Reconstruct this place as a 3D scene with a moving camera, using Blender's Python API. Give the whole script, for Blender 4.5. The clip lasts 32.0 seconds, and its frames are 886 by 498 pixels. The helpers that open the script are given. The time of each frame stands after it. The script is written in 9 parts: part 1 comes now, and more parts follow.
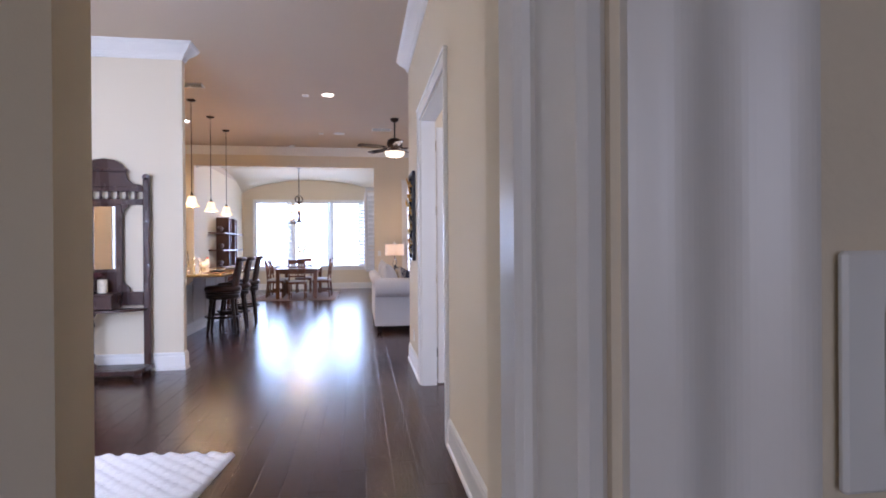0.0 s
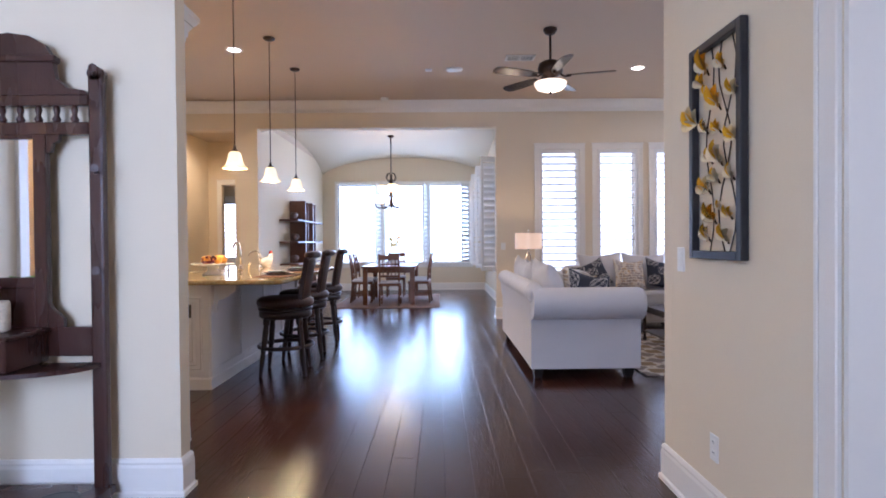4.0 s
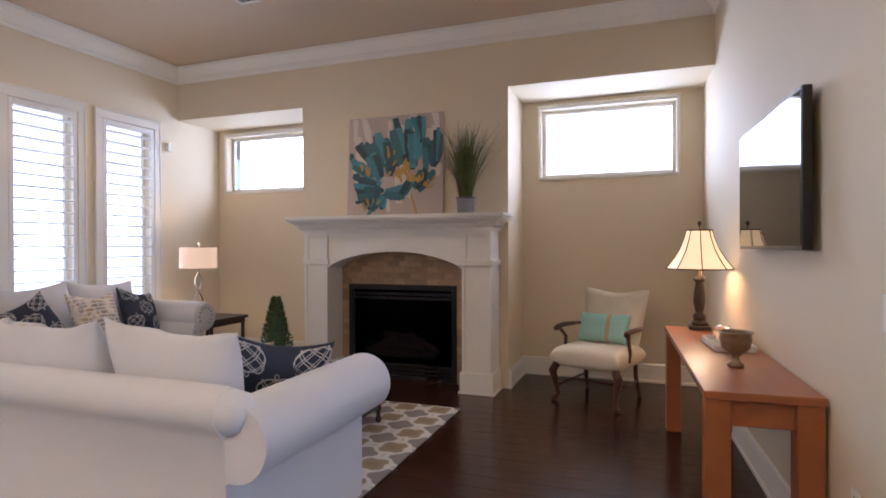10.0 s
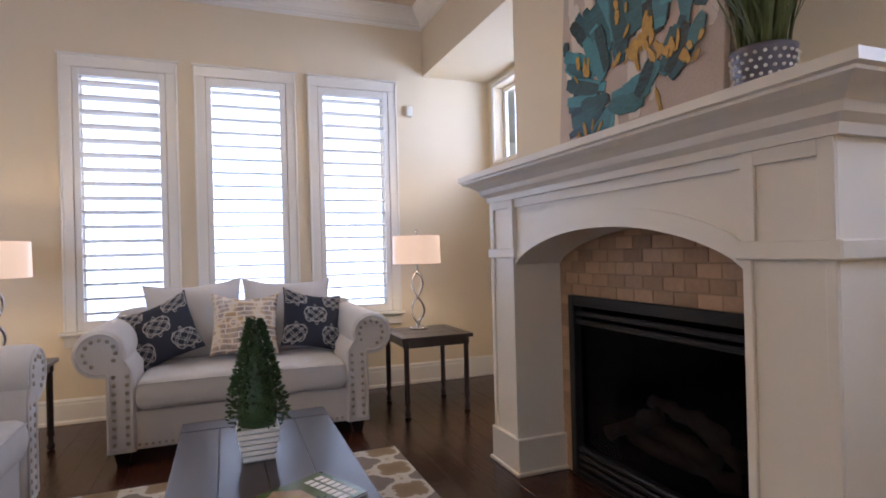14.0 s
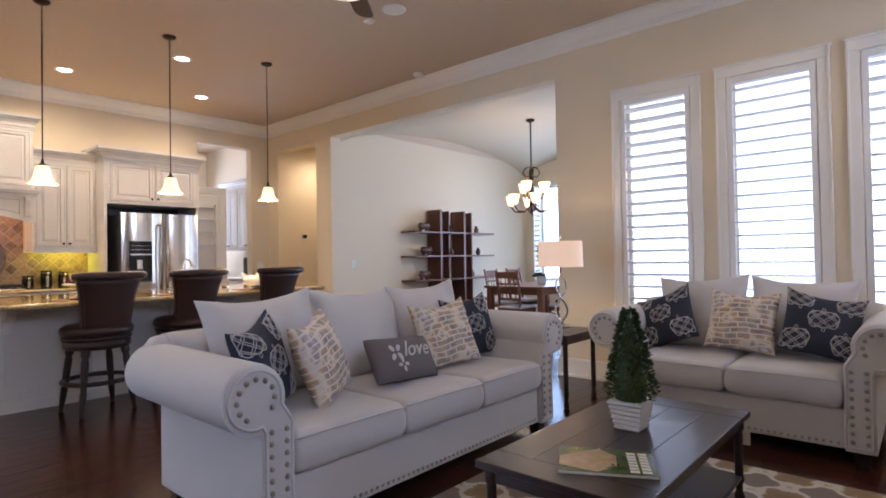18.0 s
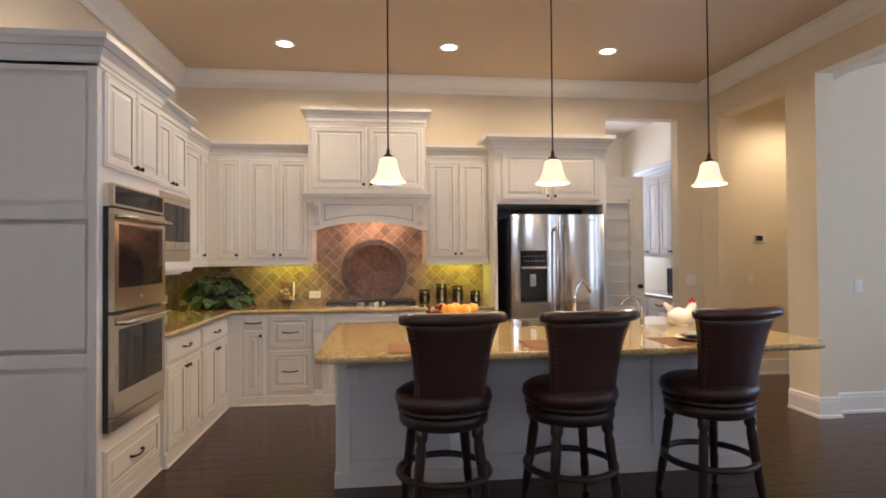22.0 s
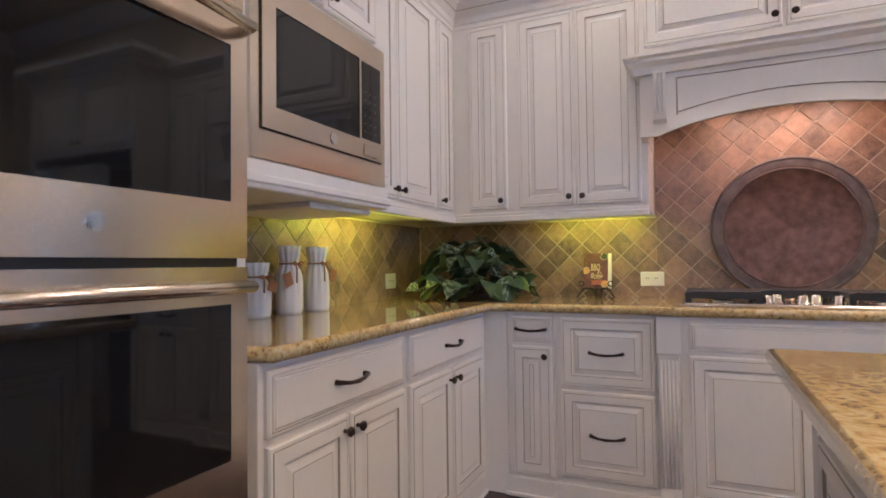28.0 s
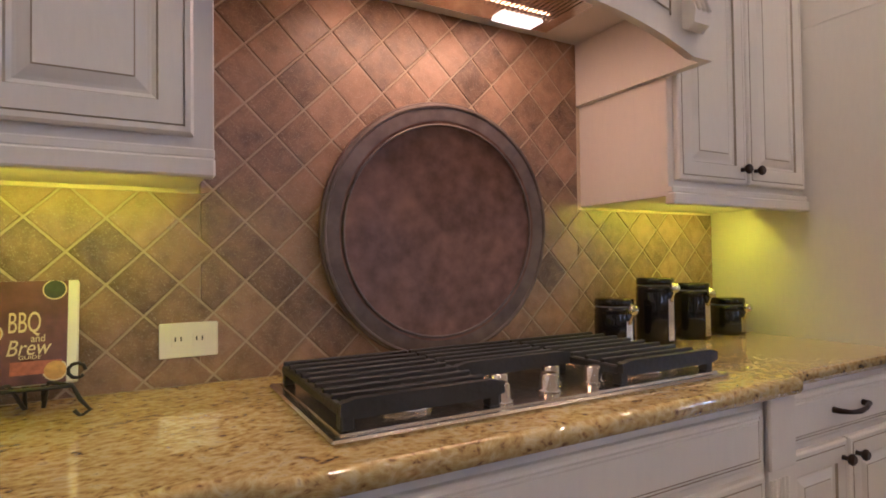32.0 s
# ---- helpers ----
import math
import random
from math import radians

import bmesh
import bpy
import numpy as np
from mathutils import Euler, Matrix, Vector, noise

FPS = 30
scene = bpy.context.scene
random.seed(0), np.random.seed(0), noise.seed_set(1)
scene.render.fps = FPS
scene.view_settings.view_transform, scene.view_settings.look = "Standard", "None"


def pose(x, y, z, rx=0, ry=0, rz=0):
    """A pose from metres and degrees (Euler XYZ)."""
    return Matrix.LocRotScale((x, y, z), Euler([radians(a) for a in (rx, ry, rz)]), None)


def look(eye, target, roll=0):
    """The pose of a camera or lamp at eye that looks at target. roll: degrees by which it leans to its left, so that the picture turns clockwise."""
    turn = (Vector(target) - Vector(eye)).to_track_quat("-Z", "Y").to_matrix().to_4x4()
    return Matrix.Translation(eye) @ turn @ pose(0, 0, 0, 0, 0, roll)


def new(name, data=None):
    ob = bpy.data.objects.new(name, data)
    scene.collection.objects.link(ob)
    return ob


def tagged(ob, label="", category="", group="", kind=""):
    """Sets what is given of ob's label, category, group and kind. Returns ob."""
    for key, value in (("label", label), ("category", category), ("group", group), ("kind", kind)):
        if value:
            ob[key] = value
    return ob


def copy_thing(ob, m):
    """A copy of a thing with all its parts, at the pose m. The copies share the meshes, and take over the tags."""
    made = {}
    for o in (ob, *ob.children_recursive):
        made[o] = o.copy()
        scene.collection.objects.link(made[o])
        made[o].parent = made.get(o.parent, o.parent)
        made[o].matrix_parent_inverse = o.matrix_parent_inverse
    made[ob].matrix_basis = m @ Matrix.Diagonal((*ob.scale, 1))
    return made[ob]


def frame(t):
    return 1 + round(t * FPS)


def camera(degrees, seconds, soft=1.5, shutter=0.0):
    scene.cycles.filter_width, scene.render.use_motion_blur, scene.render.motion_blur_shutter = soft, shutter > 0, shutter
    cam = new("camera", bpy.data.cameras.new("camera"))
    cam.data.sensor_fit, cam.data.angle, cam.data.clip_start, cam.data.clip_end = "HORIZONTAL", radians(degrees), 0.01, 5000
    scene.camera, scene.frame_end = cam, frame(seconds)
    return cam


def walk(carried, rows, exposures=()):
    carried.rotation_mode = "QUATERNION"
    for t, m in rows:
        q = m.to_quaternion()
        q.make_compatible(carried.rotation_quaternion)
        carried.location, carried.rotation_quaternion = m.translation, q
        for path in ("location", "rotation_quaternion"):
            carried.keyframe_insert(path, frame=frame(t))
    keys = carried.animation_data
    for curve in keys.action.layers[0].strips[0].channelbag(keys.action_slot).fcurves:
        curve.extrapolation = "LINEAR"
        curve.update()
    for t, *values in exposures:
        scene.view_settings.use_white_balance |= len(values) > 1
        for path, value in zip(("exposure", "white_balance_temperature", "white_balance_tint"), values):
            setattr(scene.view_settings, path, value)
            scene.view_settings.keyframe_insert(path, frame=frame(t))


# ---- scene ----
cam = camera(77.59, 32.0, soft=1.8)
PATH = [
    (0, (0.185, 0.359, 1.307), (0.483, 2.336, 1.301), -0.4),
    (0.5, (0.079, 0.686, 1.263), (0.233, 2.68, 1.257), -0.3),
    (1, (0.018, 1.11, 1.26), (0.062, 3.109, 1.25), -0.4),
    (1.5, (-0.006, 1.507, 1.253), (-0.027, 3.507, 1.241), -0.4),
    (2, (-0.034, 1.885, 1.246), (-0.108, 3.884, 1.234), -0.5),
    (2.5, (-0.051, 2.385, 1.231), (-0.156, 4.382, 1.217), -0.5),
    (4.5, (-0.554, 4.508, 1.257), (-0.393, 6.501, 1.227), -0.5),
    (5, (-0.651, 5.069, 1.246), (-0.271, 7.032, 1.216), -0.5),
    (5.5, (-0.727, 5.519, 1.225), (-0.095, 7.417, 1.196), -0.2),
    (6, (-0.793, 5.916, 1.237), (0.136, 7.687, 1.203), -0.1),
    (6.5, (-0.8, 6.3, 1.244), (0.401, 7.899, 1.21), -0.2),
    (7, (-0.829, 6.675, 1.221), (0.651, 8.021, 1.194), -0.1),
    (7.5, (-0.799, 7.012, 1.196), (0.897, 8.072, 1.184), 0.0),
    (8, (-0.763, 7.306, 1.216), (1.051, 8.147, 1.202), 0.1),
    (8.5, (-0.847, 7.514, 1.293), (0.998, 8.285, 1.275), 0.0),
    (9, (-0.984, 7.562, 1.376), (0.9, 8.233, 1.363), 0.0),
    (9.5, (-1.096, 7.552, 1.389), (0.787, 8.227, 1.379), -0.0),
    (10, (-1.139, 7.555, 1.38), (0.741, 8.238, 1.37), -0.2),
    (10.5, (-1.038, 7.607, 1.359), (0.832, 8.318, 1.34), -0.3),
    (11, (-0.813, 7.736, 1.304), (1.021, 8.533, 1.273), -0.4),
    (11.5, (-0.399, 7.736, 1.294), (1.302, 8.788, 1.252), -0.8),
    (12, (0.052, 7.698, 1.327), (1.61, 8.95, 1.262), -1.2),
    (12.5, (0.629, 7.661, 1.274), (2.065, 9.052, 1.235), -1.1),
    (13, (1.217, 7.693, 1.253), (2.455, 9.264, 1.234), -1.2),
    (13.5, (1.773, 7.792, 1.257), (2.783, 9.518, 1.248), -1.4),
    (15.5, (3.24, 8.161, 1.183), (3.039, 10.15, 1.231), -0.7),
    (16, (3.32, 8.065, 1.181), (2.849, 10.008, 1.226), -0.5),
    (16.5, (3.499, 7.959, 1.195), (2.7, 9.792, 1.234), -1.1),
    (17, (3.509, 7.88, 1.185), (2.556, 9.639, 1.229), -0.9),
    (17.5, (3.49, 7.842, 1.203), (2.351, 9.485, 1.241), -1.0),
    (18, (3.424, 7.748, 1.248), (2.102, 9.249, 1.279), -1.0),
    (18.5, (3.355, 7.814, 1.275), (1.825, 9.102, 1.302), -0.8),
    (19, (3.167, 7.97, 1.277), (1.448, 8.992, 1.304), -0.8),
    (19.5, (2.914, 8.121, 1.301), (1.077, 8.911, 1.327), -0.7),
    (20, (2.567, 8.249, 1.304), (0.653, 8.827, 1.337), -0.5),
    (20.5, (2.19, 8.398, 1.346), (0.244, 8.859, 1.376), -0.4),
    (21, (1.784, 8.617, 1.376), (-0.191, 8.928, 1.41), -0.5),
    (21.5, (1.406, 8.799, 1.407), (-0.579, 9.035, 1.439), -0.5),
    (22, (1.203, 8.974, 1.467), (-0.783, 9.202, 1.497), -0.4),
    (22.5, (1.122, 9.166, 1.53), (-0.873, 9.308, 1.569), -0.4),
    (23, (1.092, 9.308, 1.542), (-0.906, 9.394, 1.583), -0.4),
    (23.5, (1.07, 9.28, 1.529), (-0.929, 9.35, 1.572), -0.4),
    (24, (0.964, 9.034, 1.443), (-1.034, 9.101, 1.487), -0.2),
    (24.5, (0.725, 8.757, 1.351), (-1.272, 8.852, 1.402), -0.0),
    (25, (0.349, 8.614, 1.251), (-1.648, 8.704, 1.302), -0.2),
    (25.5, (-0.116, 8.519, 1.191), (-2.113, 8.415, 1.244), -0.4),
    (26, (-0.565, 8.526, 1.135), (-2.539, 8.208, 1.196), -0.7),
    (26.5, (-0.939, 8.599, 1.098), (-2.859, 8.043, 1.152), -1.0),
    (28.5, (-2.106, 8.371, 1.181), (-3.910, 7.509, 1.238), -0.5),
    (29, (-2.447, 8.264, 1.195), (-4.227, 7.352, 1.243), -0.4),
    (29.5, (-2.718, 8.191, 1.196), (-4.480, 7.246, 1.224), -0.3),
    (30, (-2.954, 8.130, 1.178), (-4.807, 7.379, 1.206), -0.1),
    (30.5, (-3.190, 8.128, 1.149), (-5.156, 7.763, 1.201), -0.2),
    (31, (-3.382, 8.139, 1.153), (-5.378, 8.217, 1.246), -0.7),
    (31.5, (-3.547, 8.107, 1.221), (-5.451, 8.718, 1.282), -0.5),
    (32, (-3.676, 8.152, 1.238), (-5.427, 9.116, 1.277), -0.7),
]
EXPOSURES = [(0.0, 0.3, 5600, 30), (2.0, 0.16, 5550, 34), (3.0, 0.17, 5400, 29), (5.0, 0.33, 5250, 26), (6.0, 0.3, 5250, 25), (9.0, 0.28, 5550, 25), (12.0, 0.38, 5400, 23), (14.5, 0.34, 5400, 23), (17.0, 0.19, 5400, 23), (20.0, 0.03, 5600, 22), (23.0, -0.05, 5350, 18), (26.0, -0.1, 5150, 21), (28.8, -0.11, 4800, 25), (30.0, -0.13, 4800, 24), (31.0, -0.27, 5050, 26), (32.0, -0.46, 5200, 27)]
walk(cam, [(t, look(eye, target, roll)) for t, eye, target, roll in PATH], EXPOSURES)

# world, sun, window light, lamps
world = bpy.data.worlds.new("sky")
scene.world = world
world.use_nodes = True
wn = world.node_tree.nodes
sky = wn.new("ShaderNodeTexSky")
sky.sky_type, sky.sun_disc, sky.sun_elevation, sky.sun_rotation = "NISHITA", False, radians(52), radians(205)
world.node_tree.links.new(sky.outputs["Color"], wn["Background"].inputs["Color"])
wn["Background"].inputs["Strength"].default_value = 0.15


def lamp(name, kind, m, watts, color, size=0.1, size_y=None, spot=None):
    data = bpy.data.lights.new(name, kind)
    data.energy, data.color = watts, color
    if kind == "AREA":
        data.shape, data.size, data.size_y = "RECTANGLE", size, size_y or size
    elif kind == "SPOT":
        data.shadow_soft_size, data.spot_size, data.spot_blend = size, radians(spot), 0.6
    elif kind == "SUN":
        data.angle = radians(0.5)
    else:
        data.shadow_soft_size = size
    ob = new(name, data)
    ob.matrix_basis = m
    return ob


lamp("sun", "SUN", look((0, 0, 30), (6, 13, 0)), 5.0, (1, 0.95, 0.87))
DAY = (0.80, 0.90, 1.0)
HALL = (0.66, 0.82, 1.0)
BLUE = (0.58, 0.79, 1.0)
WARM = (1.0, 0.70, 0.34)
SOFTWARM = (1.0, 0.77, 0.43)
# daylight in the window openings, then added fills where no window is seen
lamp("window_light", "AREA", look((2.50, 13.50, 1.78), (2.50, 0, 1.70)), 60, DAY, 3.5, 2.4)
for x in (-2.55, -1.35, -0.15):
    lamp("window_light", "AREA", look((x, 18.62, 1.75), (x, 0, 1.75)), 43, BLUE, 1.05, 2.0)
for y in (14.3, 15.6, 16.9):
    lamp("window_light", "AREA", look((0.98, y, 1.75), (-5, y, 1.75)), 14, DAY, 0.95, 2.0)
for y, watts in ((7.91, 22), (12.05, 15)):
    lamp("window_light", "AREA", look((4.98, y, 2.47), (-5, y, 2.47)), watts, DAY, 1.3, 0.66)
# added fill behind the starting point, no source is seen there
lamp("window_light", "AREA", look((-1.9, -3.8, 1.8), (-0.3, 4, 1.5)), 28, (0.88, 0.93, 0.95), 2.4, 2.0)
lamp("window_light", "AREA", look((-5.30, 17.46, 1.6), (-5.0, 10, 1.6)), 14, DAY, 0.85, 1.35)
# added daylight fill inside the pantry, whose walls have no window
lamp("window_light", "AREA", look((-7.9, 12.6, 2.0), (-4, 12.3, 1.4)), 40, DAY, 1.0, 1.2)
# added hall fill in a wall hole that has no window
lamp("window_light", "AREA", look((-3.36, 3.15, 1.6), (-1.0, 8.0, 1.5)), 14, HALL, 1.4, 2.1)
# added hall fill, as if through an unseen window in the foyer wall
lamp("window_light", "AREA", look((-2.05, 2.30, 1.65), (-4.0, 6.0, 1.2)), 100, HALL, 1.4, 1.9)
# added fill through the French doorway, its window is never in view
lamp("window_light", "AREA", look((4.9, 4.6, 1.7), (0, 4.6, 1.5)), 95, DAY, 1.8, 1.9)
CANS = [(-4.19, 8.08), (-4.13, 9.66), (-4.08, 11.26), (-2.45, 8.04), (-2.80, 10.45), (-0.26, 8.50), (2.21, 11.21)]
for x, y in CANS:
    lamp("can_light", "SPOT", look((x, y, 3.5), (x, y + 0.001, 0)), 28 if x > -1 else 56, SOFTWARM, 0.06, spot=164)
for y in (9.03, 10.10, 11.19):
    lamp("pendant_bulb", "POINT", pose(-2.285, y, 2.0), 40, WARM, 0.03)
lamp("fan_bulb", "POINT", pose(0.79, 9.88, 2.86), 12, SOFTWARM, 0.05)
lamp("chandelier_bulb", "POINT", pose(-1.41, 15.45, 2.3), 34, SOFTWARM, 0.2)
for x, y, z in ((3.77, 12.30, 1.26), (0.92, 12.20, 1.26)):
    lamp("lamp_bulb", "POINT", pose(x, y, z), 7, SOFTWARM, 0.03)
lamp("lamp_bulb", "POINT", pose(3.36, 7.18, 1.30), 7, WARM, 0.03)
UNDER = (1.0, 0.92, 0.03)
lamp("under_cabinet_light", "AREA", pose(-4.89, 7.96, 1.392, 0, 38, 0), 1.6, UNDER, 0.03, 0.5)
lamp("under_cabinet_light", "AREA", pose(-4.89, 9.83, 1.392, 0, 38, 0), 2.0, UNDER, 0.03, 0.5)
lamp("under_cabinet_light", "AREA", pose(-4.17, 7.02, 1.392, -38, 0, 0), 2.3, UNDER, 0.5, 0.03)
lamp("hood_light", "AREA", pose(-4.85, 8.88, 1.93, 0, 12, 0), 7.5, (1, 0.56, 0.28), 0.14, 0.6)
lamp("side_room_light", "POINT", pose(-4.5, 4.95, 3.1), 38, WARM, 0.1)
# added pantry fill without a fixture
lamp("pantry_light", "POINT", pose(-6.5, 12.2, 3.2), 14, (0.9, 0.93, 1), 0.1)
# added warm fill that brightens the passage walls
lamp("passage_light", "SPOT", look((-4.4, 13.9, 3.25), (-4.4, 13.901, 0)), 60, SOFTWARM, 0.1, spot=165)

# mesh helpers
UP = Vector((0, 0, 1))


def part(name, bm, material, parent=None, label="", kind=""):
    """One mesh object out of a bmesh, under a thing or a part."""
    me = bpy.data.meshes.new(name)
    bm.to_mesh(me)
    bm.free()
    for m in material if isinstance(material, (list, tuple)) else [material]:
        me.materials.append(m)
    ob = new(name, me)
    ob.parent = parent
    return tagged(ob, label, kind=kind)


def thing(name, m, label, category, group=""):
    """An Empty at the base of a thing that parents its parts."""
    ob = new(name)
    ob.matrix_basis = m
    return tagged(ob, label, category, group)


def box(bm, x0, x1, y0, y1, z0, z1, bevel=0.0, seg=1, mat=0):
    v = [bm.verts.new((x, y, z)) for x in (x0, x1) for y in (y0, y1) for z in (z0, z1)]
    faces = [bm.faces.new([v[i] for i in q]) for q in ((0, 1, 3, 2), (4, 6, 7, 5), (0, 4, 5, 1), (2, 3, 7, 6), (0, 2, 6, 4), (1, 5, 7, 3))]
    for f in faces:
        f.material_index = mat
    if bevel:
        edges = list({e for f in faces for e in f.edges})
        bmesh.ops.bevel(bm, geom=edges, offset=bevel, segments=seg, affect="EDGES", profile=0.5)
    return bm


def boxed(*a, **k):
    return box(bmesh.new(), *a, **k)


def ring(bm, pts):
    return [bm.verts.new(p) for p in pts]


def bridge(bm, a, b, mat=0, smooth=True):
    n = len(a)
    for i in range(n):
        f = bm.faces.new((a[i], a[(i + 1) % n], b[(i + 1) % n], b[i]))
        f.material_index, f.smooth = mat, smooth


def lathe(bm, profile, x=0, y=0, z=0, seg=20, mat=0, smooth=True, cap=True):
    """Turns (radius, height) pairs round the upright axis at x, y."""
    rows = []
    for r, h in profile:
        rows.append(ring(bm, [(x + r * math.cos(2 * math.pi * i / seg), y + r * math.sin(2 * math.pi * i / seg), z + h) for i in range(seg)]))
    for a, b in zip(rows, rows[1:]):
        bridge(bm, a, b, mat, smooth)
    if cap:
        for row, flip in ((rows[0], True), (rows[-1], False)):
            f = bm.faces.new(row[::-1] if flip else row)
            f.material_index = mat
    return bm


def lathed(*a, **k):
    return lathe(bmesh.new(), *a, **k)


def tube(bm, pts, r, seg=8, mat=0, closed=False):
    """A round bar along points; r is one radius or one for each point."""
    pts = [Vector(p) for p in pts]
    rs = r if isinstance(r, (list, tuple)) else [r] * len(pts)
    rows, side = [], None
    n = len(pts)
    for i, p in enumerate(pts):
        a, b = (pts[i - 1], pts[(i + 1) % n]) if closed else (pts[max(i - 1, 0)], pts[min(i + 1, n - 1)])
        d = (b - a).normalized()
        if side is None:
            side = d.cross(UP if abs(d.z) < 0.9 else Vector((1, 0, 0))).normalized()
        side = (side - d * side.dot(d)).normalized()
        other = d.cross(side)
        rows.append(ring(bm, [p + rs[i] * (math.cos(2 * math.pi * k / seg) * side + math.sin(2 * math.pi * k / seg) * other) for k in range(seg)]))
    for a, b in zip(rows, rows[1:] + (rows[:1] if closed else [])):
        bridge(bm, a, b, mat)
    if not closed:
        bm.faces.new(rows[0][::-1]).material_index = mat
        bm.faces.new(rows[-1]).material_index = mat
    return bm


def tubed(*a, **k):
    return tube(bmesh.new(), *a, **k)


def sweep(bm, profile, path, closed=False, flip=1, mat=0):
    """A moulding: (out, up) pairs carried along a level path with mitred corners; out is to the path's right."""
    path = [Vector(p) for p in path]
    n, rows = len(path), []
    for i, p in enumerate(path):
        d0 = (p - path[i - 1]).normalized() if (i or closed) else None
        d1 = (path[(i + 1) % n] - p).normalized() if (i < n - 1 or closed) else None
        d0, d1 = d0 or d1, d1 or d0
        n0, n1 = Vector((d0.y, -d0.x, 0)), Vector((d1.y, -d1.x, 0))
        m = (n0 + n1).normalized()
        m = m / max(m.dot(n0), 0.3) * flip
        rows.append(ring(bm, [p + m * o + UP * u for o, u in profile]))
    for a, b in zip(rows, rows[1:] + (rows[:1] if closed else [])):
        bridge(bm, a, b, mat, False)
    if not closed:
        bm.faces.new(rows[0][::-1])
        bm.faces.new(rows[-1])
    return bm


def prism(bm, poly, axis, a, b, mat=0, smooth=False):
    """A flat outline, in the two other axes, drawn out along an axis from a to b."""
    put = {"x": lambda u, v, w: (w, u, v), "y": lambda u, v, w: (u, w, v), "z": lambda u, v, w: (u, v, w)}[axis]
    r0, r1 = ring(bm, [put(u, v, a) for u, v in poly]), ring(bm, [put(u, v, b) for u, v in poly])
    bridge(bm, r0, r1, mat, smooth)
    for r in (r0[::-1], r1):
        bm.faces.new(r).material_index = mat
    return bm


def fixed(bm):
    bmesh.ops.recalc_face_normals(bm, faces=bm.faces)
    return bm


def panel(bm, x0, x1, z0, z1, y=0.0, thick=0.02, frame_w=0.055, glaze=1):
    """A raised-panel front that faces -y, with darker glaze in its grooves."""
    w = min(x1 - x0, z1 - z0)
    fr = min(frame_w, w * 0.3)
    steps = [(0, 0, 0), (0, -thick + 0.006, 0), (0.005, -thick + 0.001, 0)]
    if frame_w >= 0.05 and w > 0.12:
        steps += [(0.014, -thick + 0.001, 0), (0.0155, -thick + 0.003, 1), (0.017, -thick, 1)]
    steps += [(fr, -thick, 0), (fr + 0.003, -thick + 0.006, 1), (fr + 0.010, -thick + 0.009, 0)]
    if w > 0.12:
        steps += [(fr + 0.016, -thick + 0.008, 0), (fr + 0.034, -thick + 0.002, 0), (fr + 0.0365, -thick + 0.001, 1)]
    rows = [ring(bm, [(x0 + i, y + d, z0 + i), (x1 - i, y + d, z0 + i), (x1 - i, y + d, z1 - i), (x0 + i, y + d, z1 - i)]) for i, d, _ in steps]
    for (a, b), s in zip(zip(rows, rows[1:]), steps[1:]):
        bridge(bm, a, b, glaze * s[2], False)
    bm.faces.new(rows[-1])
    bm.faces.new(rows[0][::-1])
    return bm


def slab_front(bm, x0, x1, z0, z1, y=0.0, thick=0.02):
    """A flat drawer front with two fine beads round its border."""
    steps = [(0, 0, 0), (0, -thick + 0.008, 0), (0.006, -thick + 0.003, 0), (0.012, -thick + 0.003, 0), (0.0135, -thick + 0.006, 1), (0.016, -thick + 0.001, 0), (0.020, -thick + 0.001, 0), (0.0212, -thick + 0.003, 1), (0.024, -thick, 0)]
    rows = [ring(bm, [(x0 + i, y + d, z0 + i), (x1 - i, y + d, z0 + i), (x1 - i, y + d, z1 - i), (x0 + i, y + d, z1 - i)]) for i, d, _ in steps]
    for (a, b), st in zip(zip(rows, rows[1:]), steps[1:]):
        bridge(bm, a, b, st[2], False)
    bm.faces.new(rows[-1])
    bm.faces.new(rows[0][::-1])
    return bm


def wall(name, axis, lo, hi, a0, a1, z0, z1, holes, material, label):
    """A wall along x or y from a0 to a1, lo to hi thick, with rectangular holes (a, b, bottom, top)."""
    bm = bmesh.new()
    cuts = sorted({a0, a1, *(h[0] for h in holes), *(h[1] for h in holes)})
    for c, d in zip(cuts, cuts[1:]):
        mid = (c + d) / 2
        spans, at = [], z0
        for h in sorted((h for h in holes if h[0] < mid < h[1]), key=lambda h: h[2]):
            if h[2] > at:
                spans.append((at, h[2]))
            at = h[3]
        if at < z1:
            spans.append((at, z1))
        for u, v in spans:
            if axis == "x":
                box(bm, c, d, lo, hi, u, v)
            else:
                box(bm, lo, hi, c, d, u, v)
    bmesh.ops.remove_doubles(bm, verts=bm.verts, dist=1e-5)
    return tagged(part(name, bm, material, None, label), category="wall", kind="structure")


def framed(x0, x1, z0, z1, gx0, gx1, gz0, gz1, y0, y1):
    """A flat frame with a rectangular hole, in the plane of x and z."""
    bm = bmesh.new()
    rows = [ring(bm, [(a, y, c), (b, y, c), (b, y, d), (a, y, d)]) for a, b, c, d, y in ((x0, x1, z0, z1, y1), (x0, x1, z0, z1, y0), (gx0, gx1, gz0, gz1, y0), (gx0, gx1, gz0, gz1, y1))]
    for a, b in zip(rows, rows[1:] + rows[:1]):
        bridge(bm, a, b, 0, False)
    return fixed(bm)


def softened(ob, degrees=50):
    """Rounded shading with creases kept."""
    ob.data.shade_smooth()
    ob.data.set_sharp_from_angle(angle=radians(degrees))
    return ob


